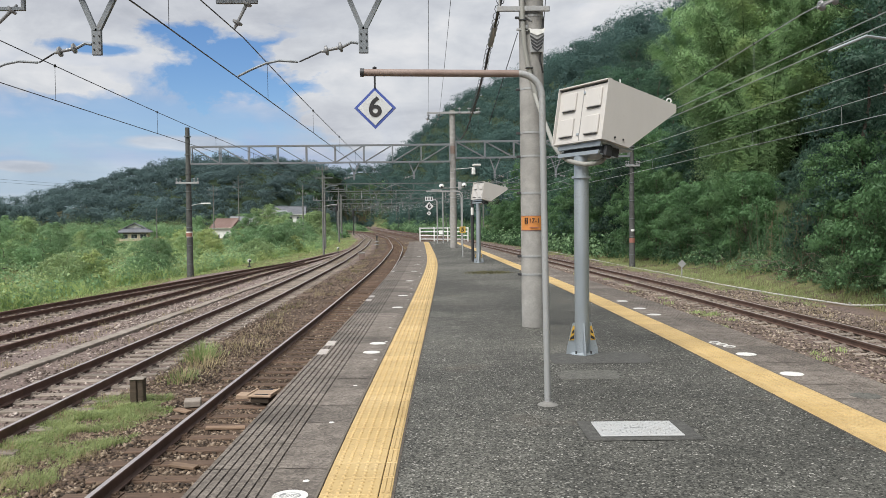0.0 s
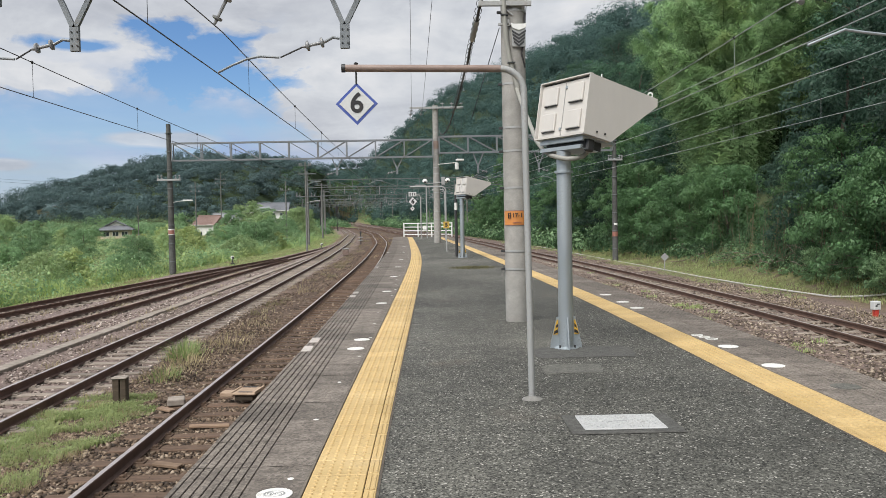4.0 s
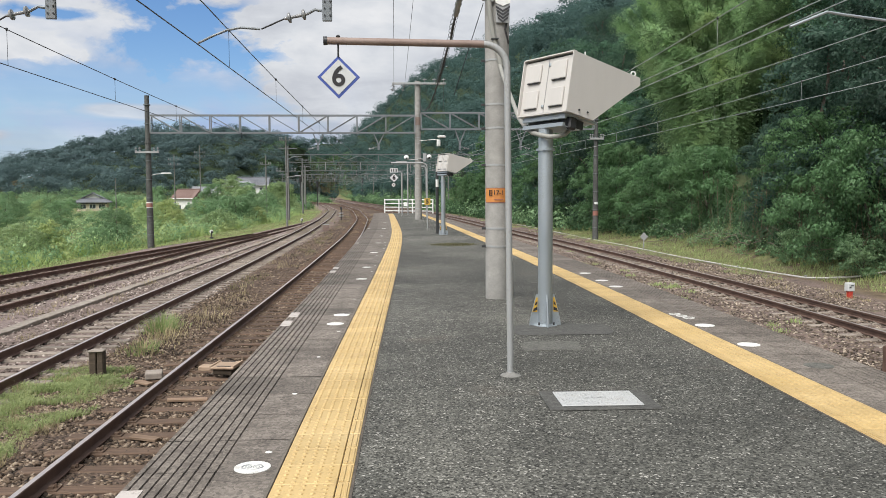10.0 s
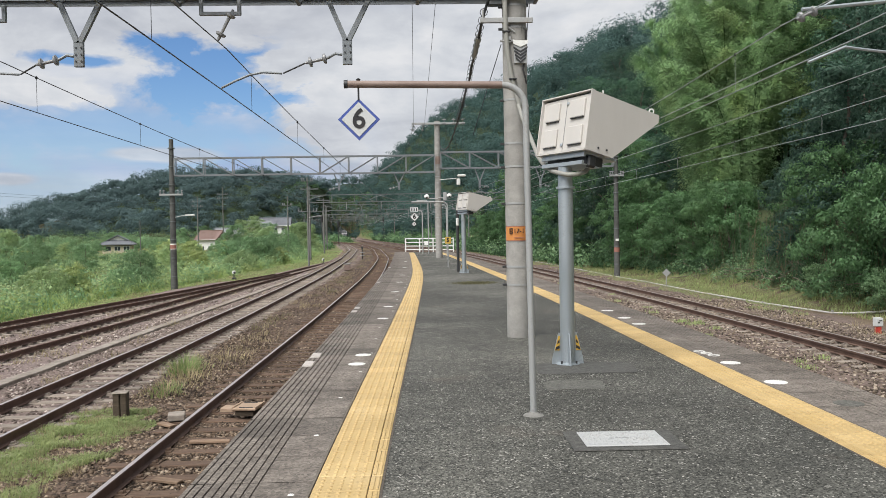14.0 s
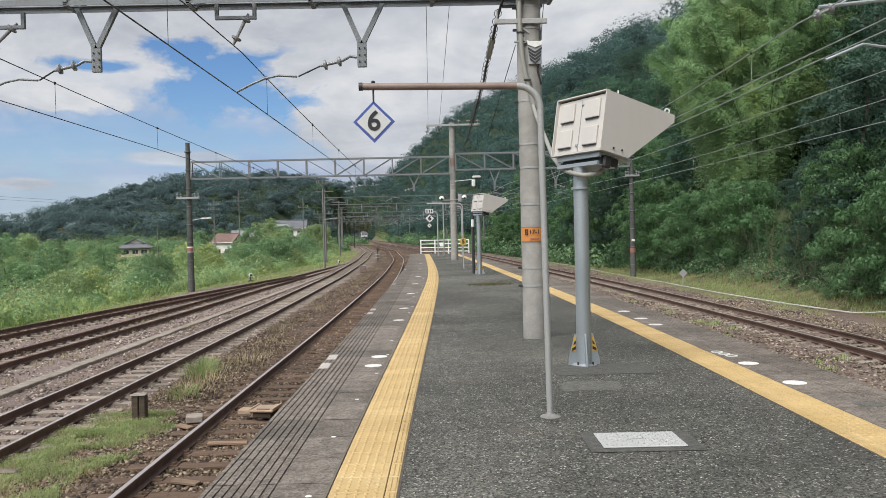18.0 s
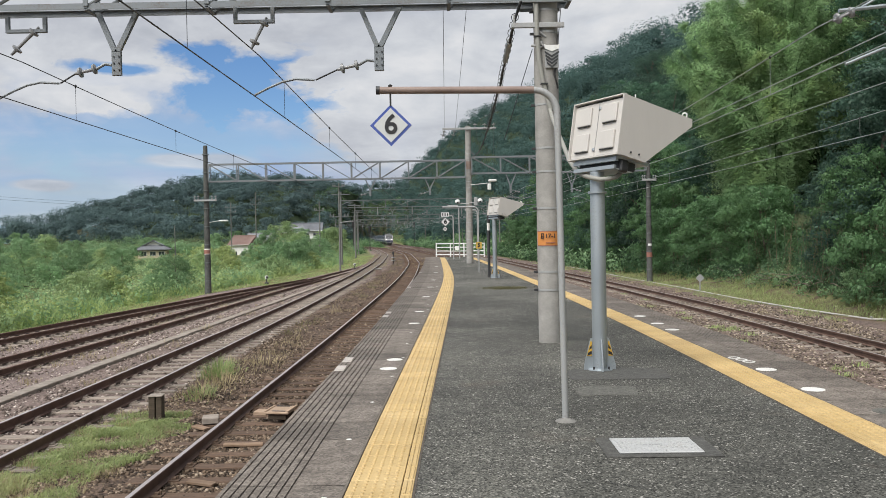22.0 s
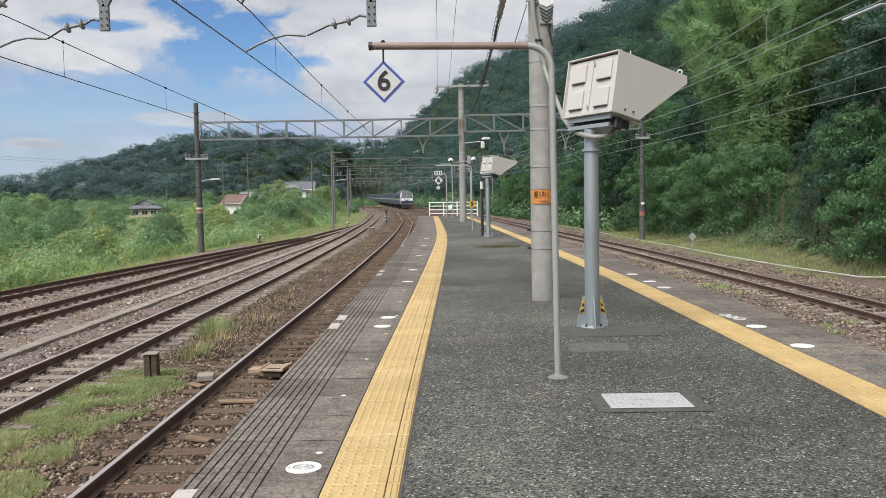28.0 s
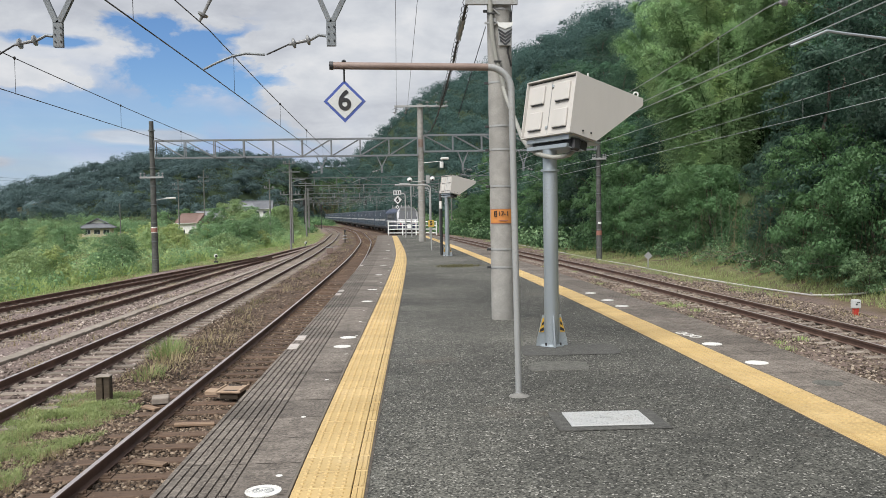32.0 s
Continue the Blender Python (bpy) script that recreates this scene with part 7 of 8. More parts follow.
def hip_house(x, y):
    """A low house with a hipped tile roof and a gable on top that faces the line."""
    th = thing("house", pose(x, y, ground_z(x, y) - 1.0, 0, 0, 14) @ Matrix.Diagonal((0.85, 0.85, 0.88, 1)), "cream house with dark grey hipped tile roof behind the bushes", "house", "houses beyond the field")
    part("wall", Shape().box((0, 0, 1.5), (7.4, 6.4, 4.2), b=0.02), PLASTER, th)
    lo = [(-4.6, -4.0, 3.45), (4.6, -4.0, 3.45), (4.6, 4.0, 3.45), (-4.6, 4.0, 3.45)]
    hi = [(-2.3, -1.9, 4.55), (2.3, -1.9, 4.55), (2.3, 1.9, 4.55), (-2.3, 1.9, 4.55)]
    skirt = Shape().add(lo + hi + [(p[0], p[1], 3.25) for p in lo], [(0, 1, 5, 4), (1, 2, 6, 5), (2, 3, 7, 6), (3, 0, 4, 7), (4, 5, 6, 7), (8, 9, 1, 0), (9, 10, 2, 1), (10, 11, 3, 2), (11, 8, 0, 3), (11, 10, 9, 8)])
    roof = part("roof", skirt, TILEGREY, th, smooth=0)
    part("upper_roof", Shape().prism([(-2.7, 0, 4.40), (0, 0, 5.65), (2.7, 0, 4.40), (2.7, 0, 4.58), (0, 0, 5.85), (-2.7, 0, 4.58)], (0, -2.5, 0), (0, 2.5, 0)), TILEGREY, roof, smooth=0)
    part("gable", Shape().prism([(-2.1, 0, 4.5), (2.1, 0, 4.5), (0, 0, 5.5)], (0, -1.85, 0), (0, -1.7, 0)), PLASTERW, roof, "pale gable wall", smooth=0)
    part("ridge_cap", Shape().rod((0, -2.6, 5.85), (0, 2.6, 5.85), 0.13, n=8), TILEGREY, roof)
    for a, b in zip(lo, hi):
        part("hip_cap", Shape().rod(a, b, 0.10, n=6), TILEGREY, roof)
    for xx in (-2.3, 0.1, 2.4):
        win = part("window", Shape().box((xx, -3.22, 2.3), (1.6, 0.08, 1.2), b=0.01), WHITE, th)
        for k in (-0.38, 0.38):
            part("pane", Shape().box((xx + k, -3.27, 2.3), (0.7, 0.02, 1.05)), PANE, win)
    part("eave_band", Shape().box((0, -3.24, 3.05), (7.5, 0.06, 0.16)), DARKSTEEL, th)


hip_house(-69.5, 190)
house(-51.5, 205, 5.5, 5, 3.6, 5.9, -20, PLASTERW, TILERED, "white house with a faded red tiled roof")
house(-52.0, 226, 6.5, 6, 4.8, 6.6, 10, PLASTERW, TILEPALE, "white house with a pale metal roof")
house(-42.0, 218, 5.6, 6.0, 5.2, 7.0, 30, PLASTER, TILEPALE, "cream two-storey house with pale roof", 2, 0.2)
house(-40.4, 234, 8.0, 6.5, 5.4, 7.7, 5, PLASTERW, TILEGREY, "white two-storey house with grey tiled roof", 2, 0.5)

# ---- small things in the yard ----
tr = thing("cable_trough", (0, 0, 0), "pale concrete cable trough with lids between the tracks", "cable trough", kind="structure")
y = 6.0
lid = Shape().box((0, 0, -0.015), (0.30, 0.985, 0.10), b=0.012).mesh("trough_lid", TROUGHC, 30)
rng = random.Random(3)
while y < 62:
    x = -8.45 + (0.14 * (y - 24) / 8 if y > 24 else 0) * 0.4 + bend(y) * 0.4
    part("trough_lid", lid, None, tr, at=pose(x, y, -1.335 + rng.uniform(-0.01, 0.012), 0, 0, rng.uniform(-0.6, 0.6)))
    y += 1.0

st = thing("marker_post", (-4.84, 13.2, -1.36), "short square weathered wooden stub post in the grass", "post")
part("stub", Shape().box((-0.055, 0, 0.20), (0.105, 0.21, 0.46), 6, 0.012).box((0.058, 0.012, 0.205), (0.095, 0.20, 0.47), 6, 0.012), OLDWOOD, st)
part("cap", Shape().box((0, 0, 0.437), (0.235, 0.235, 0.022), 6, 0.008), TROUGHC, st, "pale weathered top")

bd = thing("rail_box_cover", (-2.72, 12.95, -1.2), "pale wooden cover board lying between the rails", "board")
cover = part("cover", Shape().box((0, 0, 0.05), (0.40, 0.50, 0.04), -8, 0.01), PALEWOOD, bd)
for k in (-0.14, 0.14):
    part("rim", Shape().box((k * 1.3, k * -0.1, 0.078), (0.03, 0.48, 0.018), -8, 0.004), PALEWOOD, cover)
    part("slot", Shape().box((0.0, k * 1.35, 0.0745), (0.22, 0.03, 0.010), -8), DARKSTEEL, cover)
part("flange", Shape().box((-0.33, 0.08, 0.0), (0.22, 0.22, 0.07), -8, 0.01), PALEWOOD, bd, "pale yellowish clamp block")
part("block", Shape().box((-1.12, -0.1, -0.06), (0.26, 0.30, 0.10), 14, 0.012), TROUGHC, bd, "pale stone block beside the rail")
part("support", Shape().box((0, 0, -0.02), (0.30, 0.40, 0.09), -8, 0.008), OLDWOOD, bd)
for x, y, w, a in ((-2.95, 11.4, 0.55, 12), (-3.9, 12.5, 0.30, -30), (-3.0, 9.6, 0.35, -15)):
    b = part("loose_board", Shape().box((0, 0, 0.015), (w, 0.12, 0.035), 0, 0.006), BROWNWOOD, at=pose(x, y, -1.325, 0, 3, a))
    tagged(b, "pale broken piece of board lying in the ballast", "board", "loose boards")

pp = thing("conduit_pipe", (0, 0, 0), "grey-white plastic conduit pipe lying along the slope foot", "pipe")
pts = [(11.0, 85), (12.3, 66), (12.75, 53.8), (13.1, 45), (13.2, 36.3), (13.75, 31.2), (14.1, 28.6), (14.5, 27.3), (14.9, 26.7), (15.4, 26.0), (15.8, 25.4), (16.3, 24.7), (17.0, 23.8), (17.8, 22.8)]
part("pipe", Shape().tube([(x, y, max(ground_z(x, y), -1.45) + (0.03 if x < 14.6 else 0.09) + 0.02 * math.sin(y * 0.9)) for x, y in pts], 0.034, 10), PIPE, pp)
for x, y in pts[3:9:2]:
    part("coupling", Shape().rod((x - 0.01, y - 0.06, -1.35 + climb(y)), (x + 0.01, y + 0.06, -1.35 + climb(y)), 0.034, n=12), HOSE, pp)

mk = thing("marker_box", pose(12.75, 21.6, -1.42) @ Matrix.Diagonal((0.85, 0.85, 0.85, 1)), "white marker box on a red base beside the track", "marker")
part("base", Shape().box((0, 0, 0.14), (0.15, 0.15, 0.28), 10, 0.01), RED, mk, "red base")
part("box", Shape().box((0, 0, 0.42), (0.25, 0.2, 0.28), 10, 0.015), SIGNFACE, mk)
part("mark_bars", Shape().box((0.03, -0.105, 0.47), (0.10, 0.01, 0.03), 10).box((-0.03, -0.107, 0.41), (0.07, 0.01, 0.05), 10), DARKSTEEL, mk)

ds = thing("diamond_marker", (13.04, 41.1, -1.40), "small grey diamond sign on a short post", "sign")
part("post", Shape().rod((0, 0, 0), (0, 0, 0.7), 0.03, n=8), GREYPAINT, ds)
part("plate", diamond((0, -0.04, 0.74), 0.22, 0.02), GREYPAINT, ds)

rp = thing("track_marker", (7.98, 12.44, -1.36), "short rusty steel post at the track side", "post")
part("post", Shape().box((0, 0, 0.22), (0.06, 0.06, 0.44), 15, 0.006), RAILRUST, rp)


def dwarf_signal(x, y, h, label, heads=1):
    th = thing("dwarf_signal", (x, y, ground_z(x, y)), label, "signal", "ground signals")
    part("stand", Shape().box((0, 0, h * 0.15), (0.25, 0.25, h * 0.3), b=0.02).rod((0, 0, 0), (0, 0, h), 0.04, n=8), DARKSTEEL, th)
    for i in range(heads):
        c = part("disc", Shape().rod((0, -0.06, h - i * 0.4), (0, 0.06, h - i * 0.4), 0.13, n=18), WHITE, th)
        part("black_sector", Shape().rod((0.05, -0.065, h - i * 0.4 - 0.03), (0.05, -0.055, h - i * 0.4 - 0.03), 0.09, n=12), BLACK, c)
    return th


dwarf_signal(-13.5, 60, 0.55, "small ground signal with white disc beside the sidings")
dwarf_signal(bend(82) - 8.9, 82, 0.5, "small dark ground signal among the weeds")


def point_lever(x, y):
    th = thing("point_indicator", (x, y, RAIL_Z - 0.2 + climb(y)), "dark point indicator with two pale discs", "indicator", "point indicators")
    part("mast", Shape().rod((0, 0, 0), (0, 0, 1.35), 0.06, n=10), DARKSTEEL, th)
    part("disc", Shape().rod((0, 0, 0.42), (0, 0, 0.52), 0.28, n=16), GREYPAINT, th)
    part("disc", Shape().rod((0, 0, 0.75), (0, 0, 0.85), 0.26, n=16), GREYPAINT, th)
    part("lamp", Shape().box((0, 0, 1.35), (0.22, 0.22, 0.3), b=0.03), DARKSTEEL, th)


point_lever(-6.05, 92)
tb = thing("track_box", (-5.6, 66, -1.33), "small brown equipment box between the tracks", "box")
part("body", Shape().box((0, 0, 0.26), (0.5, 0.4, 0.5), 10, 0.03), RUSTPIPE, tb)
part("lid", Shape().box((0, 0, 0.53), (0.56, 0.46, 0.06), 10, 0.02), GREYPAINT, tb)
for x, y in ((-9.15, 44.5),):
    w = thing("white_stone", (x, y, -1.5), "small pale stone block by the siding", "marker")
    part("stone", Shape().turned((0, 0, 0), (0, 0, 1), [(0, 0.12), (0.1, 0.14), (0.16, 0.11), (0.18, 0.04)], 10), TROUGHC, w)


def signal_mast(x, y, h, aspects, label):
    th = thing("signal_mast", (x, y, RAIL_Z - 0.2 + climb(y)), label, "signal", "signals down the line")
    part("mast", Shape().rod((0, 0, 0), (0, 0, h), 0.09, n=10), DARKSTEEL, th)
    hd = part("head", Shape().box((0, -0.1, h - 0.6), (0.5, 0.3, 1.5), b=0.08), BLACK, th)
    for i in range(aspects):
        part("lens", Shape().rod((0, -0.27, h - 0.15 - i * 0.4), (0, -0.25, h - 0.15 - i * 0.4), 0.1, n=12), DARKSTEEL, hd)
        part("hood", Shape().tube([(-0.14, -0.3, h - 0.15 - i * 0.4), (0, -0.4, h + 0.0 - i * 0.4), (0.14, -0.3, h - 0.15 - i * 0.4)], 0.02, 5), BLACK, hd)
    part("ladder", Shape().rod((0.2, 0.1, 0), (0.2, 0.1, h - 1), 0.02, n=5).rod((0.45, 0.1, 0), (0.45, 0.1, h - 1), 0.02, n=5), GREYPAINT, th)


signal_mast(-10.0, 258, 7.6, 3, "tall dark colour-light signal beside the line")
signal_mast(-19.6, 170, 6.6, 4, "tall dark colour-light signal by the curve")
signal_mast(-17.5, 185, 5.6, 3, "dark colour-light signal by the curve")

# ---- the freight train ----
LOCOBLUE = painted("locomotive_blue", (0.034, 0.042, 0.078), 0.35, amount=0.3)
WAGONBLUE = painted("container_blue", (0.060, 0.080, 0.108), 0.45, amount=0.35)
LOCOWHITE = painted("locomotive_white", (0.50, 0.505, 0.53), 0.4, amount=0.3)
ROOFGREY = painted("locomotive_roof_grey", (0.17, 0.18, 0.185), 0.55, amount=0.4)
UNDER = painted("underframe_black", (0.03, 0.03, 0.032), 0.7, dirt=(0.10, 0.07, 0.05), amount=0.5)
# glass tint lightened to imitate the sky's reflection
SCREEN = glass_material("windscreen_glass_sky_tint", (0.12, 0.125, 0.135), 0.12)
LAMP = glow("headlamp", (1.0, 0.97, 0.9), 1.2)
TAIL = painted("red_lamp_glass", (0.35, 0.02, 0.02), 0.2)


def bogie(th, y, name="bogie"):
    b = part(name, Shape().box((-0.95, y, 0.5), (0.16, 2.9, 0.32), b=0.03).box((0.95, y, 0.5), (0.16, 2.9, 0.32), b=0.03).box((0, y, 0.62), (1.9, 0.5, 0.25), b=0.03), UNDER, th)
    for dy in (-1.05, 1.05):
        for sx in (-0.567, 0.567):
            part("wheel", Shape().turned((sx - 0.065, y + dy, 0.43), (1, 0, 0), [(0, 0.16), (0.01, 0.43), (0.1, 0.42), (0.105, 0.45), (0.13, 0.45), (0.131, 0.16)], 20), RAILRUST, b)
    return b


def locomotive():
    """Local y runs backwards from the leading face, z from the rail head."""
    th = thing("locomotive", (0, 0, 0), "blue and white electric freight locomotive with grey roof", "locomotive")
    L, w = 18.2, 1.42
    part("body", Shape().prism([(-w, 0, 1.0), (-w, 0, 3.15), (-w + 0.06, 0, 3.30), (-0.95, 0, 3.74), (0.95, 0, 3.74), (w - 0.06, 0, 3.30), (w, 0, 3.15), (w, 0, 1.0)], (0, 0.75, 0), (0, L - 0.75, 0)), LOCOBLUE, th, "dark blue body", smooth=0)
    for end, name in ((0, "front"), (1, "rear")):
        f = (lambda y: y) if end == 0 else (lambda y: L - y)
        nose = Shape()
        ring0 = [(-w, f(0.75), 1.0), (w, f(0.75), 1.0), (w, f(0.75), 3.15), (1.05, f(0.75), 3.70), (-1.05, f(0.75), 3.70), (-w, f(0.75), 3.15)]
        ring1 = [(-w + 0.06, f(0.05), 1.0), (w - 0.06, f(0.05), 1.0), (w - 0.08, f(0.12), 2.2), (0.95, f(0.62), 3.62), (-0.95, f(0.62), 3.62), (-w + 0.08, f(0.12), 2.2)]
        nose.add(ring0 + ring1, [(i, (i + 1) % 6, 6 + (i + 1) % 6, 6 + i) for i in range(6)] + [(6, 7, 8, 11), (11, 8, 9, 10)])
        cab = part("cab_nose", nose, LOCOWHITE, th, "white cab front", smooth=0)
        part("lower_panel", Shape().prism([(-w + 0.05, f(0.03), 1.12), (w - 0.05, f(0.03), 1.12), (w - 0.06, f(0.06), 1.66), (-w + 0.06, f(0.06), 1.66)], (0, 0, 0), (0, -0.02 if not end else 0.02, 0)), LOCOBLUE, cab, "dark blue lower panel", smooth=0)
        for sx in (-1, 1):
            d = -0.025 if not end else 0.025
            part("windscreen", Shape().prism([(sx * 0.02, f(0.165), 2.30), (sx * 1.27, f(0.165), 2.30), (sx * 1.02, f(0.55), 3.42), (sx * 0.02, f(0.55), 3.42)], (0, 0, 0), (0, d, 0)), SCREEN, cab, smooth=0)
            part("headlamp", Shape().rod((sx * 0.98, f(0.0), 1.98), (sx * 0.98, f(0.12), 1.98), 0.105, n=16), LAMP, cab, "bright lit headlamp")
            part("tail_lamp", Shape().rod((sx * 0.98, f(0.0), 1.66), (sx * 0.98, f(0.1), 1.66), 0.07, n=12), TAIL, cab)
            part("side_window", Shape().box((sx * (w + 0.005), f(1.35), 2.75), (0.03, 0.8, 0.75), b=0.01), SCREEN, th)
            part("cab_door", Shape().box((sx * (w + 0.008), f(2.15), 2.05), (0.03, 0.62, 2.0), b=0.01), LOCOBLUE, th)
            part("handrail", Shape().rod((sx * (w + 0.05), f(1.78), 1.1), (sx * (w + 0.05), f(1.78), 2.4), 0.02, n=6), GALV, th)
        part("marker_plate", Shape().box((0, f(0.02), 1.85), (0.5, 0.03, 0.16), b=0.004), DARKSTEEL, cab)
        part("buffer_beam", Shape().box((0, f(0.06), 0.78), (2.5, 0.14, 0.36), b=0.02), UNDER, cab)
        part("coupler", Shape().box((0, f(-0.18), 0.86), (0.3, 0.5, 0.3), b=0.04), UNDER, cab)
        part("snow_plough", Shape().box((0, f(0.1), 0.4), (2.3, 0.12, 0.4), b=0.02), UNDER, cab)
        part("brow", Shape().prism([(-1.2, f(0.50), 3.20), (1.2, f(0.50), 3.20), (0.95, f(0.50), 3.74), (-0.95, f(0.50), 3.74)], (0, 0, 0), (0, 0.3 if not end else -0.3, 0)), ROOFGREY, cab, "grey brow over the windscreens", smooth=0)
    for sx in (-1, 1):
        part("white_stripe", Shape().box((sx * (w + 0.004), L / 2, 2.02), (0.012, L - 2.6, 0.26)), LOCOWHITE, th, "white stripe along the side")
        for k in range(5):
            g = part("side_grille", Shape().box((sx * (w + 0.006), 5.0 + k * 2.05, 2.7), (0.03, 1.35, 0.6), b=0.01), DARKSTEEL, th)
            for q in range(3):
                part("louvre", Shape().box((sx * (w + 0.024), 5.0 + k * 2.05, 2.52 + q * 0.18), (0.012, 1.3, 0.04)), GREYPAINT, g)
    part("roof", Shape().box((0, L / 2, 3.78), (1.9, L - 2.2, 0.16), b=0.05), ROOFGREY, th)
    for k in range(3):
        part("roof_housing", Shape().box((0, 5.2 + k * 3.9, 3.98), (1.5, 2.2, 0.3), b=0.06), ROOFGREY, th)
    for y in (2.9, L - 2.9):
        pan = part("pantograph", Shape().tube([(-0.55, y - 0.4, 3.9), (-0.45, y + 1.0, 4.35), (-0.3, y - 0.1, 4.72 if y < 5 else 4.4)], 0.03, 6).tube([(0.55, y - 0.4, 3.9), (0.45, y + 1.0, 4.35), (0.3, y - 0.1, 4.72 if y < 5 else 4.4)], 0.03, 6), GREYPAINT, th)
        part("pan_head", Shape().tube([(-0.85, y - 0.1, 4.62 if y < 5 else 4.3), (-0.6, y - 0.1, 4.74 if y < 5 else 4.42), (0.6, y - 0.1, 4.74 if y < 5 else 4.42), (0.85, y - 0.1, 4.62 if y < 5 else 4.3)], 0.035, 6), DARKSTEEL, pan)
    part("underframe", Shape().box((0, L / 2, 0.95), (2.7, L - 1.6, 0.22), b=0.03), UNDER, th)
    for y in (3.0, L / 2, L - 3.0):
        bogie(th, y)
    return th


def wagon():
    th = thing("container_wagon", (0, 0, 0), "flat wagon carrying blue containers with white stripes", "wagon", "container wagons")
    L = 20.0
    part("deck", Shape().box((0, L / 2, 0.95), (2.6, L - 1.0, 0.26), b=0.03).box((0, L / 2, 0.72), (1.2, L - 6, 0.3), b=0.03), UNDER, th)
    for y in (2.6, L - 2.6):
        bogie(th, y)
    part("coupler", Shape().box((0, 0.2, 0.86), (0.28, 0.7, 0.26), b=0.03), UNDER, th)
    part("coupler", Shape().box((0, L - 0.2, 0.86), (0.28, 0.7, 0.26), b=0.03), UNDER, th)
    for y in (L / 2 - 4.72, L / 2 + 4.72):
        c = part("container", Shape().box((0, y, 2.38), (2.48, 9.3, 2.58), b=0.04), WAGONBLUE, th)
        for sx in (-1, 1):
            for k in range(18):
                part("rib", Shape().box((sx * 1.247, y - 4.3 + k * 0.505, 2.38), (0.03, 0.16, 2.2), b=0.008), WAGONBLUE, c)
            for k in range(3):
                part("stripe", Shape().box((sx * 1.267, y - 3.0 + k * 3.0, 2.10), (0.012, 2.75, 0.24)), LOCOWHITE, c, "white stripe")
            part("mark_bars", Shape().box((sx * 1.267, y + 3.2, 2.9), (0.012, 1.0, 0.16)).box((sx * 1.267, y + 3.2, 3.15), (0.012, 0.7, 0.1)), LOCOWHITE, c)
        for sx in (-0.8, -0.35, 0.35, 0.8):
            part("lock_bar", Shape().rod((sx, y - 4.68, 1.2), (sx, y - 4.68, 3.55), 0.022, n=6), GALV, c)
    return th


LOCO = locomotive()
WAGONS = [wagon()]
for _ in range(13):
    WAGONS.append(copy_thing(WAGONS[0], pose(0, 0, 0)))

# the line that the train follows, by distance along it
LINE_Y = np.arange(60.0, 1400.0, 2.0)
LINE_X = np.array([PASS(v) if v < 690 else PASS(690) + (v - 690) * (PASS(690) - PASS(680)) / 10 for v in LINE_Y])
LINE_S = np.concatenate([[0], np.cumsum(np.hypot(np.diff(LINE_X), np.diff(LINE_Y)))])


def on_line(s, wheelbase):
    """The pose of a car whose leading end is s metres along the line."""
    a = [float(np.interp(s, LINE_S, k)) for k in (LINE_X, LINE_Y)]
    b = [float(np.interp(s + wheelbase, LINE_S, k)) for k in (LINE_X, LINE_Y)]
    turn = -math.degrees(math.atan2(b[0] - a[0], b[1] - a[1]))
    return pose(a[0], a[1], RAIL_Z + climb(a[1]), 0, 0, turn)


def lead(t):
    """Where the leading face is at t seconds."""
    y = 250.0 - 18.0 * (t - 24.0)
    return float(np.interp(y, LINE_Y, LINE_S))


def brushwood(x, y, n, spread, seed):
    """A heap of dead branches at the foot of the slope."""
    rng = np.random.default_rng(seed)
    th = thing("brushwood", (x, y, ground_z(x, y)), "heap of bare dead branches at the foot of the slope", "branches", "brushwood heaps")
    for _ in range(n):
        a, L = rng.uniform(-0.5, 0.5) + (math.pi if rng.uniform() < 0.5 else 0), rng.uniform(0.9, 3.2)
        p = np.array([rng.normal() * spread * 0.5, rng.normal() * spread, 0.1 + abs(rng.normal()) * 0.35])
        q = p + np.array([math.sin(a) * L * 0.5, math.cos(a) * L, rng.uniform(-0.1, 0.7)])
        s = Shape()
        limb(s, p, q, rng.uniform(0.010, 0.026), 0.005, rng, 5)
        part("branch", s, DEADWOOD, th)


DEADWOOD = rough_stone("dead_wood", (0.10, 0.08, 0.06), (0.22, 0.18, 0.14), 6.0, amount=0.3, bump=0.5)
brushwood(15.6, 40.0, 24, 2.4, 5)
brushwood(16.2, 33.5, 24, 1.6, 6)
brushwood(17.0, 28.5, 16, 1.4, 7)

# ---- edge slabs, tactile tiles and painted marks of the platform ----


def slab_mesh():
    """An edge slab with seven fine grooves along the track side."""
    w, top, deep, half = 0.80, 0.0, -0.012, 0.2955
    xs = [(0.0, top - 0.006), (0.006, top)]
    for k in range(8):
        g = 0.034 + k * 0.058
        xs += [(g, top), (g + 0.002, deep), (g + 0.011, deep), (g + 0.013, top)]
    xs += [(w, top)]
    n = len(xs)
    s = Shape()
    s.v = [(x, -half, z) for x, z in xs] + [(x, half, z) for x, z in xs] + [(0, -half, -0.12), (w, -half, -0.02), (0, half, -0.12), (w, half, -0.02)]
    s.f = [(i, i + 1, n + i + 1, n + i) for i in range(n - 1)] + [(2 * n, 0, n, 2 * n + 2)]
    return s.mesh("edge_slab", SLAB, 0)


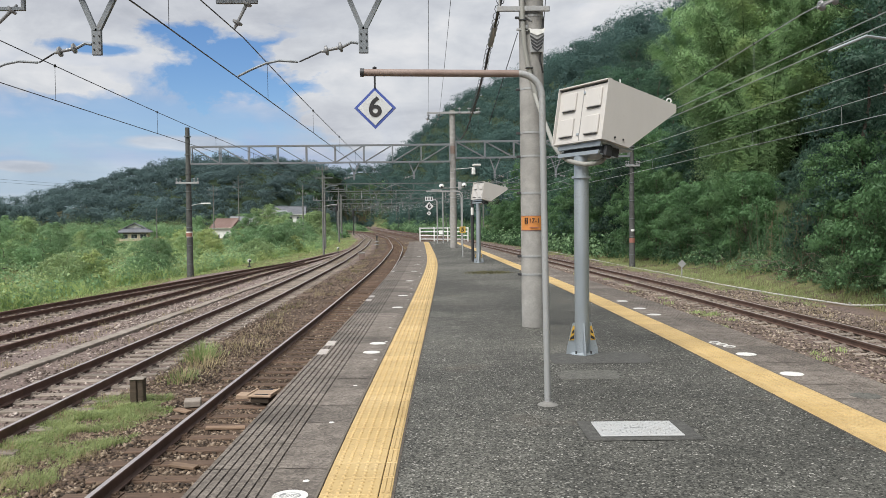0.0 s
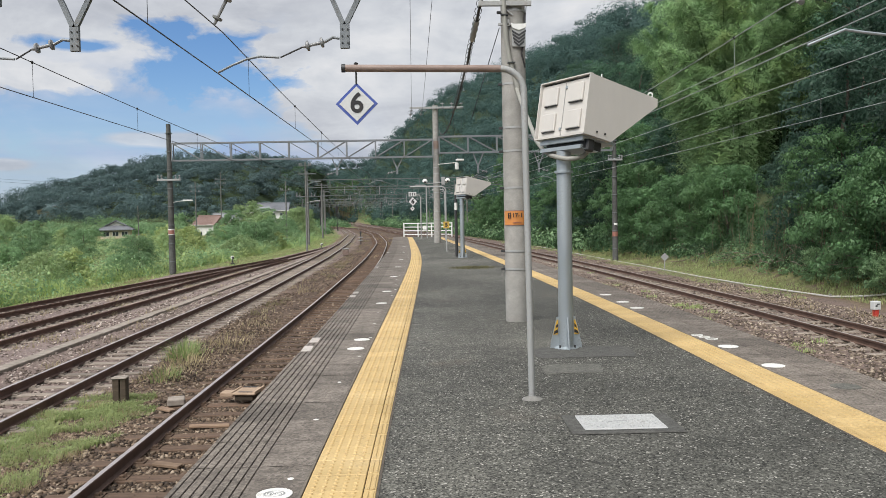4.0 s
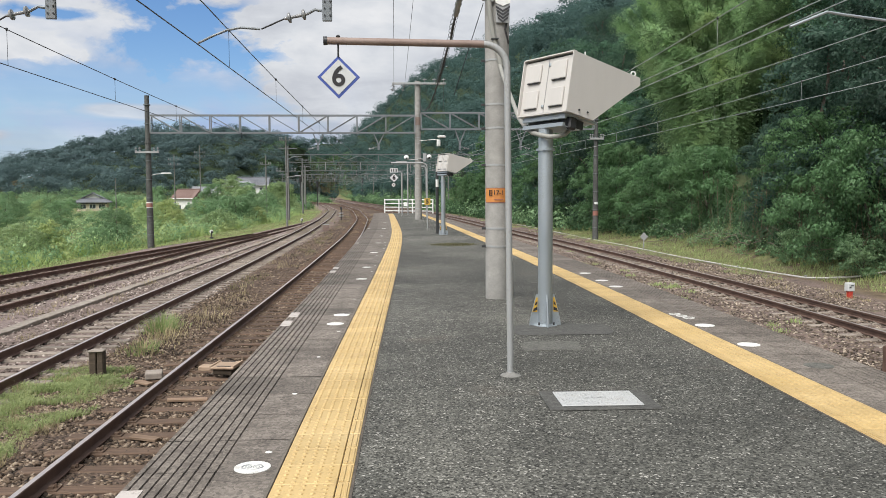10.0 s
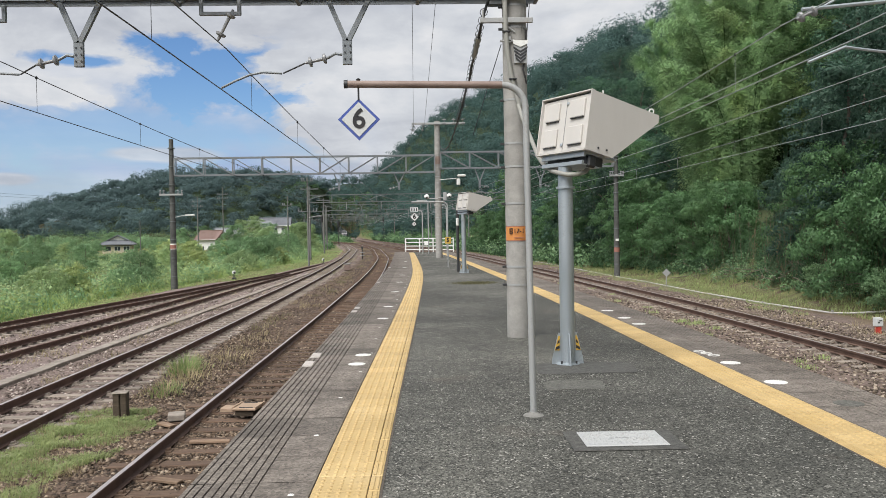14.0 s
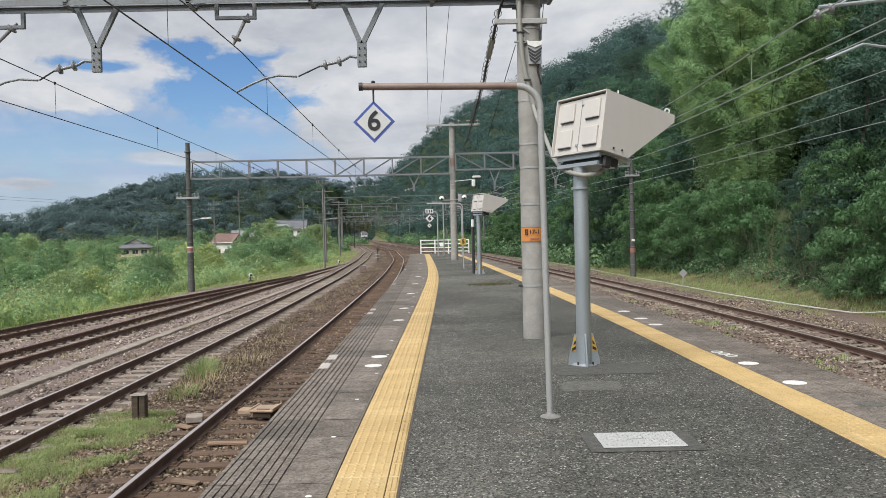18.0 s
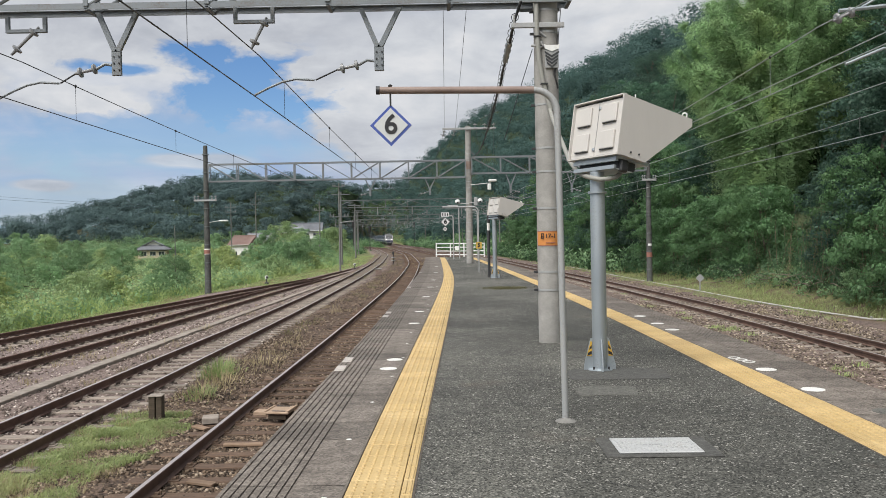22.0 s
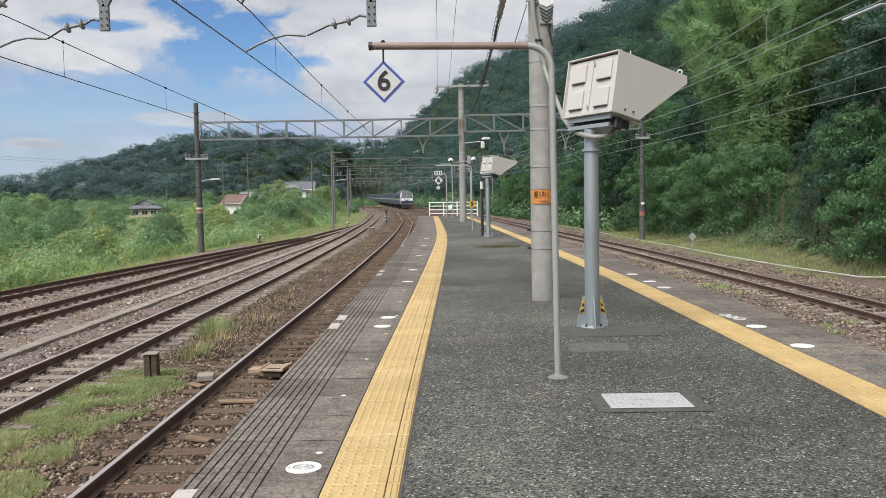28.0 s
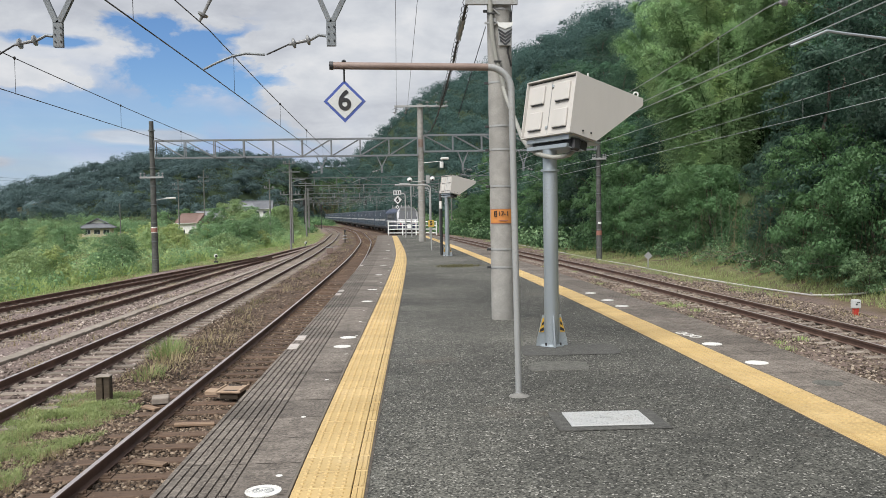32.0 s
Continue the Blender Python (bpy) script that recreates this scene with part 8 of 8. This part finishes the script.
def tile_mesh():
    """A tactile tile: five rows of studs and two ribs on its inner side."""
    s = Shape()
    L = 0.298
    s.box((0.1725, 0, -0.006), (0.343, L, 0.02), b=0.003)
    s.box((0.3865, 0, -0.006), (0.073, L, 0.02), b=0.003)
    for i in range(5):
        for j in range(5):
            x, y = 0.046 + i * 0.062, (j - 2) * 0.060
            r0, r1, z0, z1 = 0.0165, 0.0115, 0.004, 0.0105
            s.add([(x + r0 * math.cos(a * 1.2566), y + r0 * math.sin(a * 1.2566), z0) for a in range(5)] + [(x + r1 * math.cos(a * 1.2566), y + r1 * math.sin(a * 1.2566), z1) for a in range(5)], [(a, (a + 1) % 5, 5 + (a + 1) % 5, 5 + a) for a in range(5)] + [(5, 6, 7, 8, 9)])
    s.box((0.372, 0, 0.0065), (0.018, L - 0.03, 0.006), b=0.002)
    s.box((0.405, 0, 0.0065), (0.014, L - 0.03, 0.006), b=0.002)
    return s.mesh("tactile_tile", TACTILE, 0)


SLAB_ME, TILE_ME = slab_mesh(), tile_mesh()
tile_rng = random.Random(9)


def lay(line, mesh, name, mat, pitch, y0, y1, flip=False, parent=None, off=0.0):
    y = y0
    while y < y1:
        d = line(y + 0.4) - line(y - 0.4)
        a = -math.degrees(math.atan(d / 0.8))
        m = pose(line(y) + off, y, tile_rng.uniform(-0.0012, 0.0012), 0, 0, a + (180 if flip else 0))
        part(name, mesh, mat, parent, at=m)
        y += pitch


lay(EDGE_W, SLAB_ME, "edge_slab", SLAB, 0.60, 2.46 - 25 * 0.60, PLATFORM_END - 0.3, parent=platform)
lay(edge_e, SLAB_ME, "edge_slab", SLAB, 0.60, 3.0 - 25 * 0.60, PLATFORM_END - 0.3, True, platform)
strip_w = thing("tactile_strip", (0, 0, 0), "yellow tactile paving strip with studs and inner ribs", "tactile paving", "tactile strips", "structure")
strip_e = thing("tactile_strip", (0, 0, 0), "yellow tactile paving strip with studs and inner ribs", "tactile paving", "tactile strips", "structure")
lay(BAND_W, TILE_ME, "tactile_tile", TACTILE, 0.305, 2.95 - 50 * 0.305, 68, parent=strip_w)
lay(lambda y: BAND_E(y) + BW, TILE_ME, "tactile_tile", TACTILE, 0.305, 4.3 - 54 * 0.305, 66, True, strip_e)

marks = ([(x, y, 0.105) for x, y in ((-0.83, 4.62), (-0.73, 9.81), (-0.70, 10.54), (-0.62, 15.07), (-0.60, 17.54), (-0.56, 22.0), (-0.52, 26.41), (-0.5, 31.0), (-0.5, 38.0), (-0.55, 46.0))]
         + [(x, y, 0.115) for x, y in ((3.70, 9.28), (3.68, 8.05), (3.76, 13.35), (3.77, 14.32), (3.79, 15.68))])
for x, y, r in marks:
    m = part("platform_mark", Shape().turned((x, y, -0.002), (0, 0, 1), [(0, r), (0.0055, r), (0.006, r - 0.004)], 28), WORNWHITE)
    tagged(m, "round white boarding mark on the platform edge", "floor marking", "boarding marks")
for x, y, r in ((3.72, 9.86, 0.075), (3.69, 10.03, 0.072), (3.66, 10.2, 0.075)):
    ring = Shape()
    n = 28
    for k in range(n):
        c, q = math.cos(2 * math.pi * k / n), math.sin(2 * math.pi * k / n)
        ring.v += [(x + r * c, y + r * q, -0.002), (x + r * c, y + r * q, 0.006), (x + r * 0.72 * c, y + r * 0.72 * q, 0.006), (x + r * 0.72 * c, y + r * 0.72 * q, -0.002)]
        for i in range(4):
            ring.f.append((4 * k + i, 4 * ((k + 1) % n) + i, 4 * ((k + 1) % n) + (i + 1) % 4, 4 * k + (i + 1) % 4))
    tagged(part("platform_mark", ring, WORNWHITE), "worn white ring mark on the platform edge", "floor marking", "boarding marks")
eye = Shape()
for k, (rx, ry, x0) in enumerate(((0.062, 0.046, 0.0), (0.026, 0.026, -0.03), (0.026, 0.026, 0.03), (0.012, 0.012, -0.03), (0.012, 0.012, 0.03))):
    eye.tube([(-0.83 + x0 + rx * math.cos(a * 0.393), 4.62 + ry * math.sin(a * 0.393), 0.0045) for a in range(17)], 0.0028, 5)
tagged(part("mark_figure", eye, GREYPAINT), "thin grey ring figure on the white disc", "floor marking", "boarding marks")
faded = part("platform_mark", Shape().turned((3.86, 7.0, -0.002), (0, 0, 1), [(0, 0.13), (0.005, 0.13), (0.0055, 0.126)], 28), OLDPATCH)
tagged(faded, "faded round mark, almost worn away", "floor marking", "boarding marks")
for y in (4.08, 9.9, 10.6, 16.6, 17.4, 26.5, 38):
    x = EDGE_W(y) + 0.072
    m = part("edge_mark", Shape().box((x, y, 0.0015), (0.115, 0.40 if y > 6 else 0.42, 0.005), 1), EDGEMARK)
    tagged(m, "worn white square mark at the platform edge", "floor marking", "edge marks")
for i, y in enumerate(np.arange(4.9, 34, 1.45)):
    m = part("reflector_stud", Shape().turned((BAND_W(y) - 0.12 + 0.05 * math.sin(i * 5), y, -0.001), (0, 0, 1), [(0, 0.022), (0.0025, 0.018)], 12), WORNWHITE)
    tagged(m, "small pale stud beside the tactile strip", "stud", "pale studs")


def crack(pts, wide, seed):
    """A thin open crack in the asphalt that wanders from point to point."""
    rng = np.random.default_rng(seed)
    line = []
    for a, b in zip(pts, pts[1:]):
        n = max(2, int(math.dist(a, b) / 0.06))
        line += [(a[0] + (b[0] - a[0]) * i / n + rng.normal() * 0.008, a[1] + (b[1] - a[1]) * i / n + rng.normal() * 0.010) for i in range(n)]
    s = Shape()
    for i, (x, y) in enumerate(line):
        w = wide * (0.3 + abs(math.sin(i * 1.7)) * 0.7)
        z = 0.0075 + 0.006 * noise.noise((x * 0.6, y * 0.4, 0))
        s.v += [(x - w * 0.3, y - w, z), (x + w * 0.3, y + w, z)]
    s.f = [(2 * i, 2 * i + 2, 2 * i + 3, 2 * i + 1) for i in range(len(line) - 1)]
    part("crack", s, CRACK, platform, "thin dark crack in the asphalt", smooth=0)


CRACK = rough_stone("crack_dirt", (0.012, 0.012, 0.012), (0.03, 0.03, 0.03), 8, amount=0.1)
for k, (pts, w) in enumerate((([(1.55, 8.72), (2.1, 8.78), (2.65, 8.74)], 0.006), ([(1.95, 6.6), (2.4, 6.75), (2.95, 6.9)], 0.006), ([(-0.1, 6.4), (0.35, 6.5), (0.6, 6.45)], 0.004), ([(0.5, 9.2), (0.75, 10.4), (0.72, 11.0)], 0.006), ([(0.2, 14.0), (1.1, 14.4), (1.6, 14.3)], 0.008), ([(1.2, 12.6), (1.9, 12.9), (3.0, 12.8)], 0.007), ([(0.4, 19.5), (1.8, 20.0), (3.0, 19.7)], 0.01), ([(0.4, 27.5), (1.6, 27.9), (2.8, 27.6)], 0.012), ([(0.9, 5.4), (1.0, 5.1), (1.3, 4.9)], 0.005), ([(1.95, 5.95), (2.2, 6.1), (2.35, 6.5)], 0.007))):
    crack(pts, w, 70 + k)

for x, y, w, d, mat in ((1.95, 9.15, 1.15, 0.75, PATCH), (1.62, 8.15, 0.62, 0.5, OLDPATCH)):
    s = Shape()
    n = 14
    ring = [(x + w / 2 * (abs(math.cos(a)) ** 0.35) * math.copysign(1, math.cos(a)) + 0.03 * math.sin(3 * a), y + d / 2 * (abs(math.sin(a)) ** 0.35) * math.copysign(1, math.sin(a)) + 0.03 * math.cos(4 * a)) for a in (2 * math.pi * (i + 0.5) / n for i in range(n))]
    z = 0.006 + 0.006 * noise.noise((x * 0.6, y * 0.4, 0))
    s.prism([(a, b, 0) for a, b in ring], (0, 0, -0.01), (0, 0, z))
    part("repair_patch", s, mat, platform, "smoother patch of mended asphalt", smooth=0)


def motions():
    times = [float(k) for k in range(0, 33)]
    walk(LOCO, [(t, on_line(lead(t), 18.2)) for t in times])
    for i, car in enumerate(WAGONS):
        walk(car, [(t, on_line(lead(t) + 18.8 + 20.2 * i, 20.0)) for t in times])


motions()
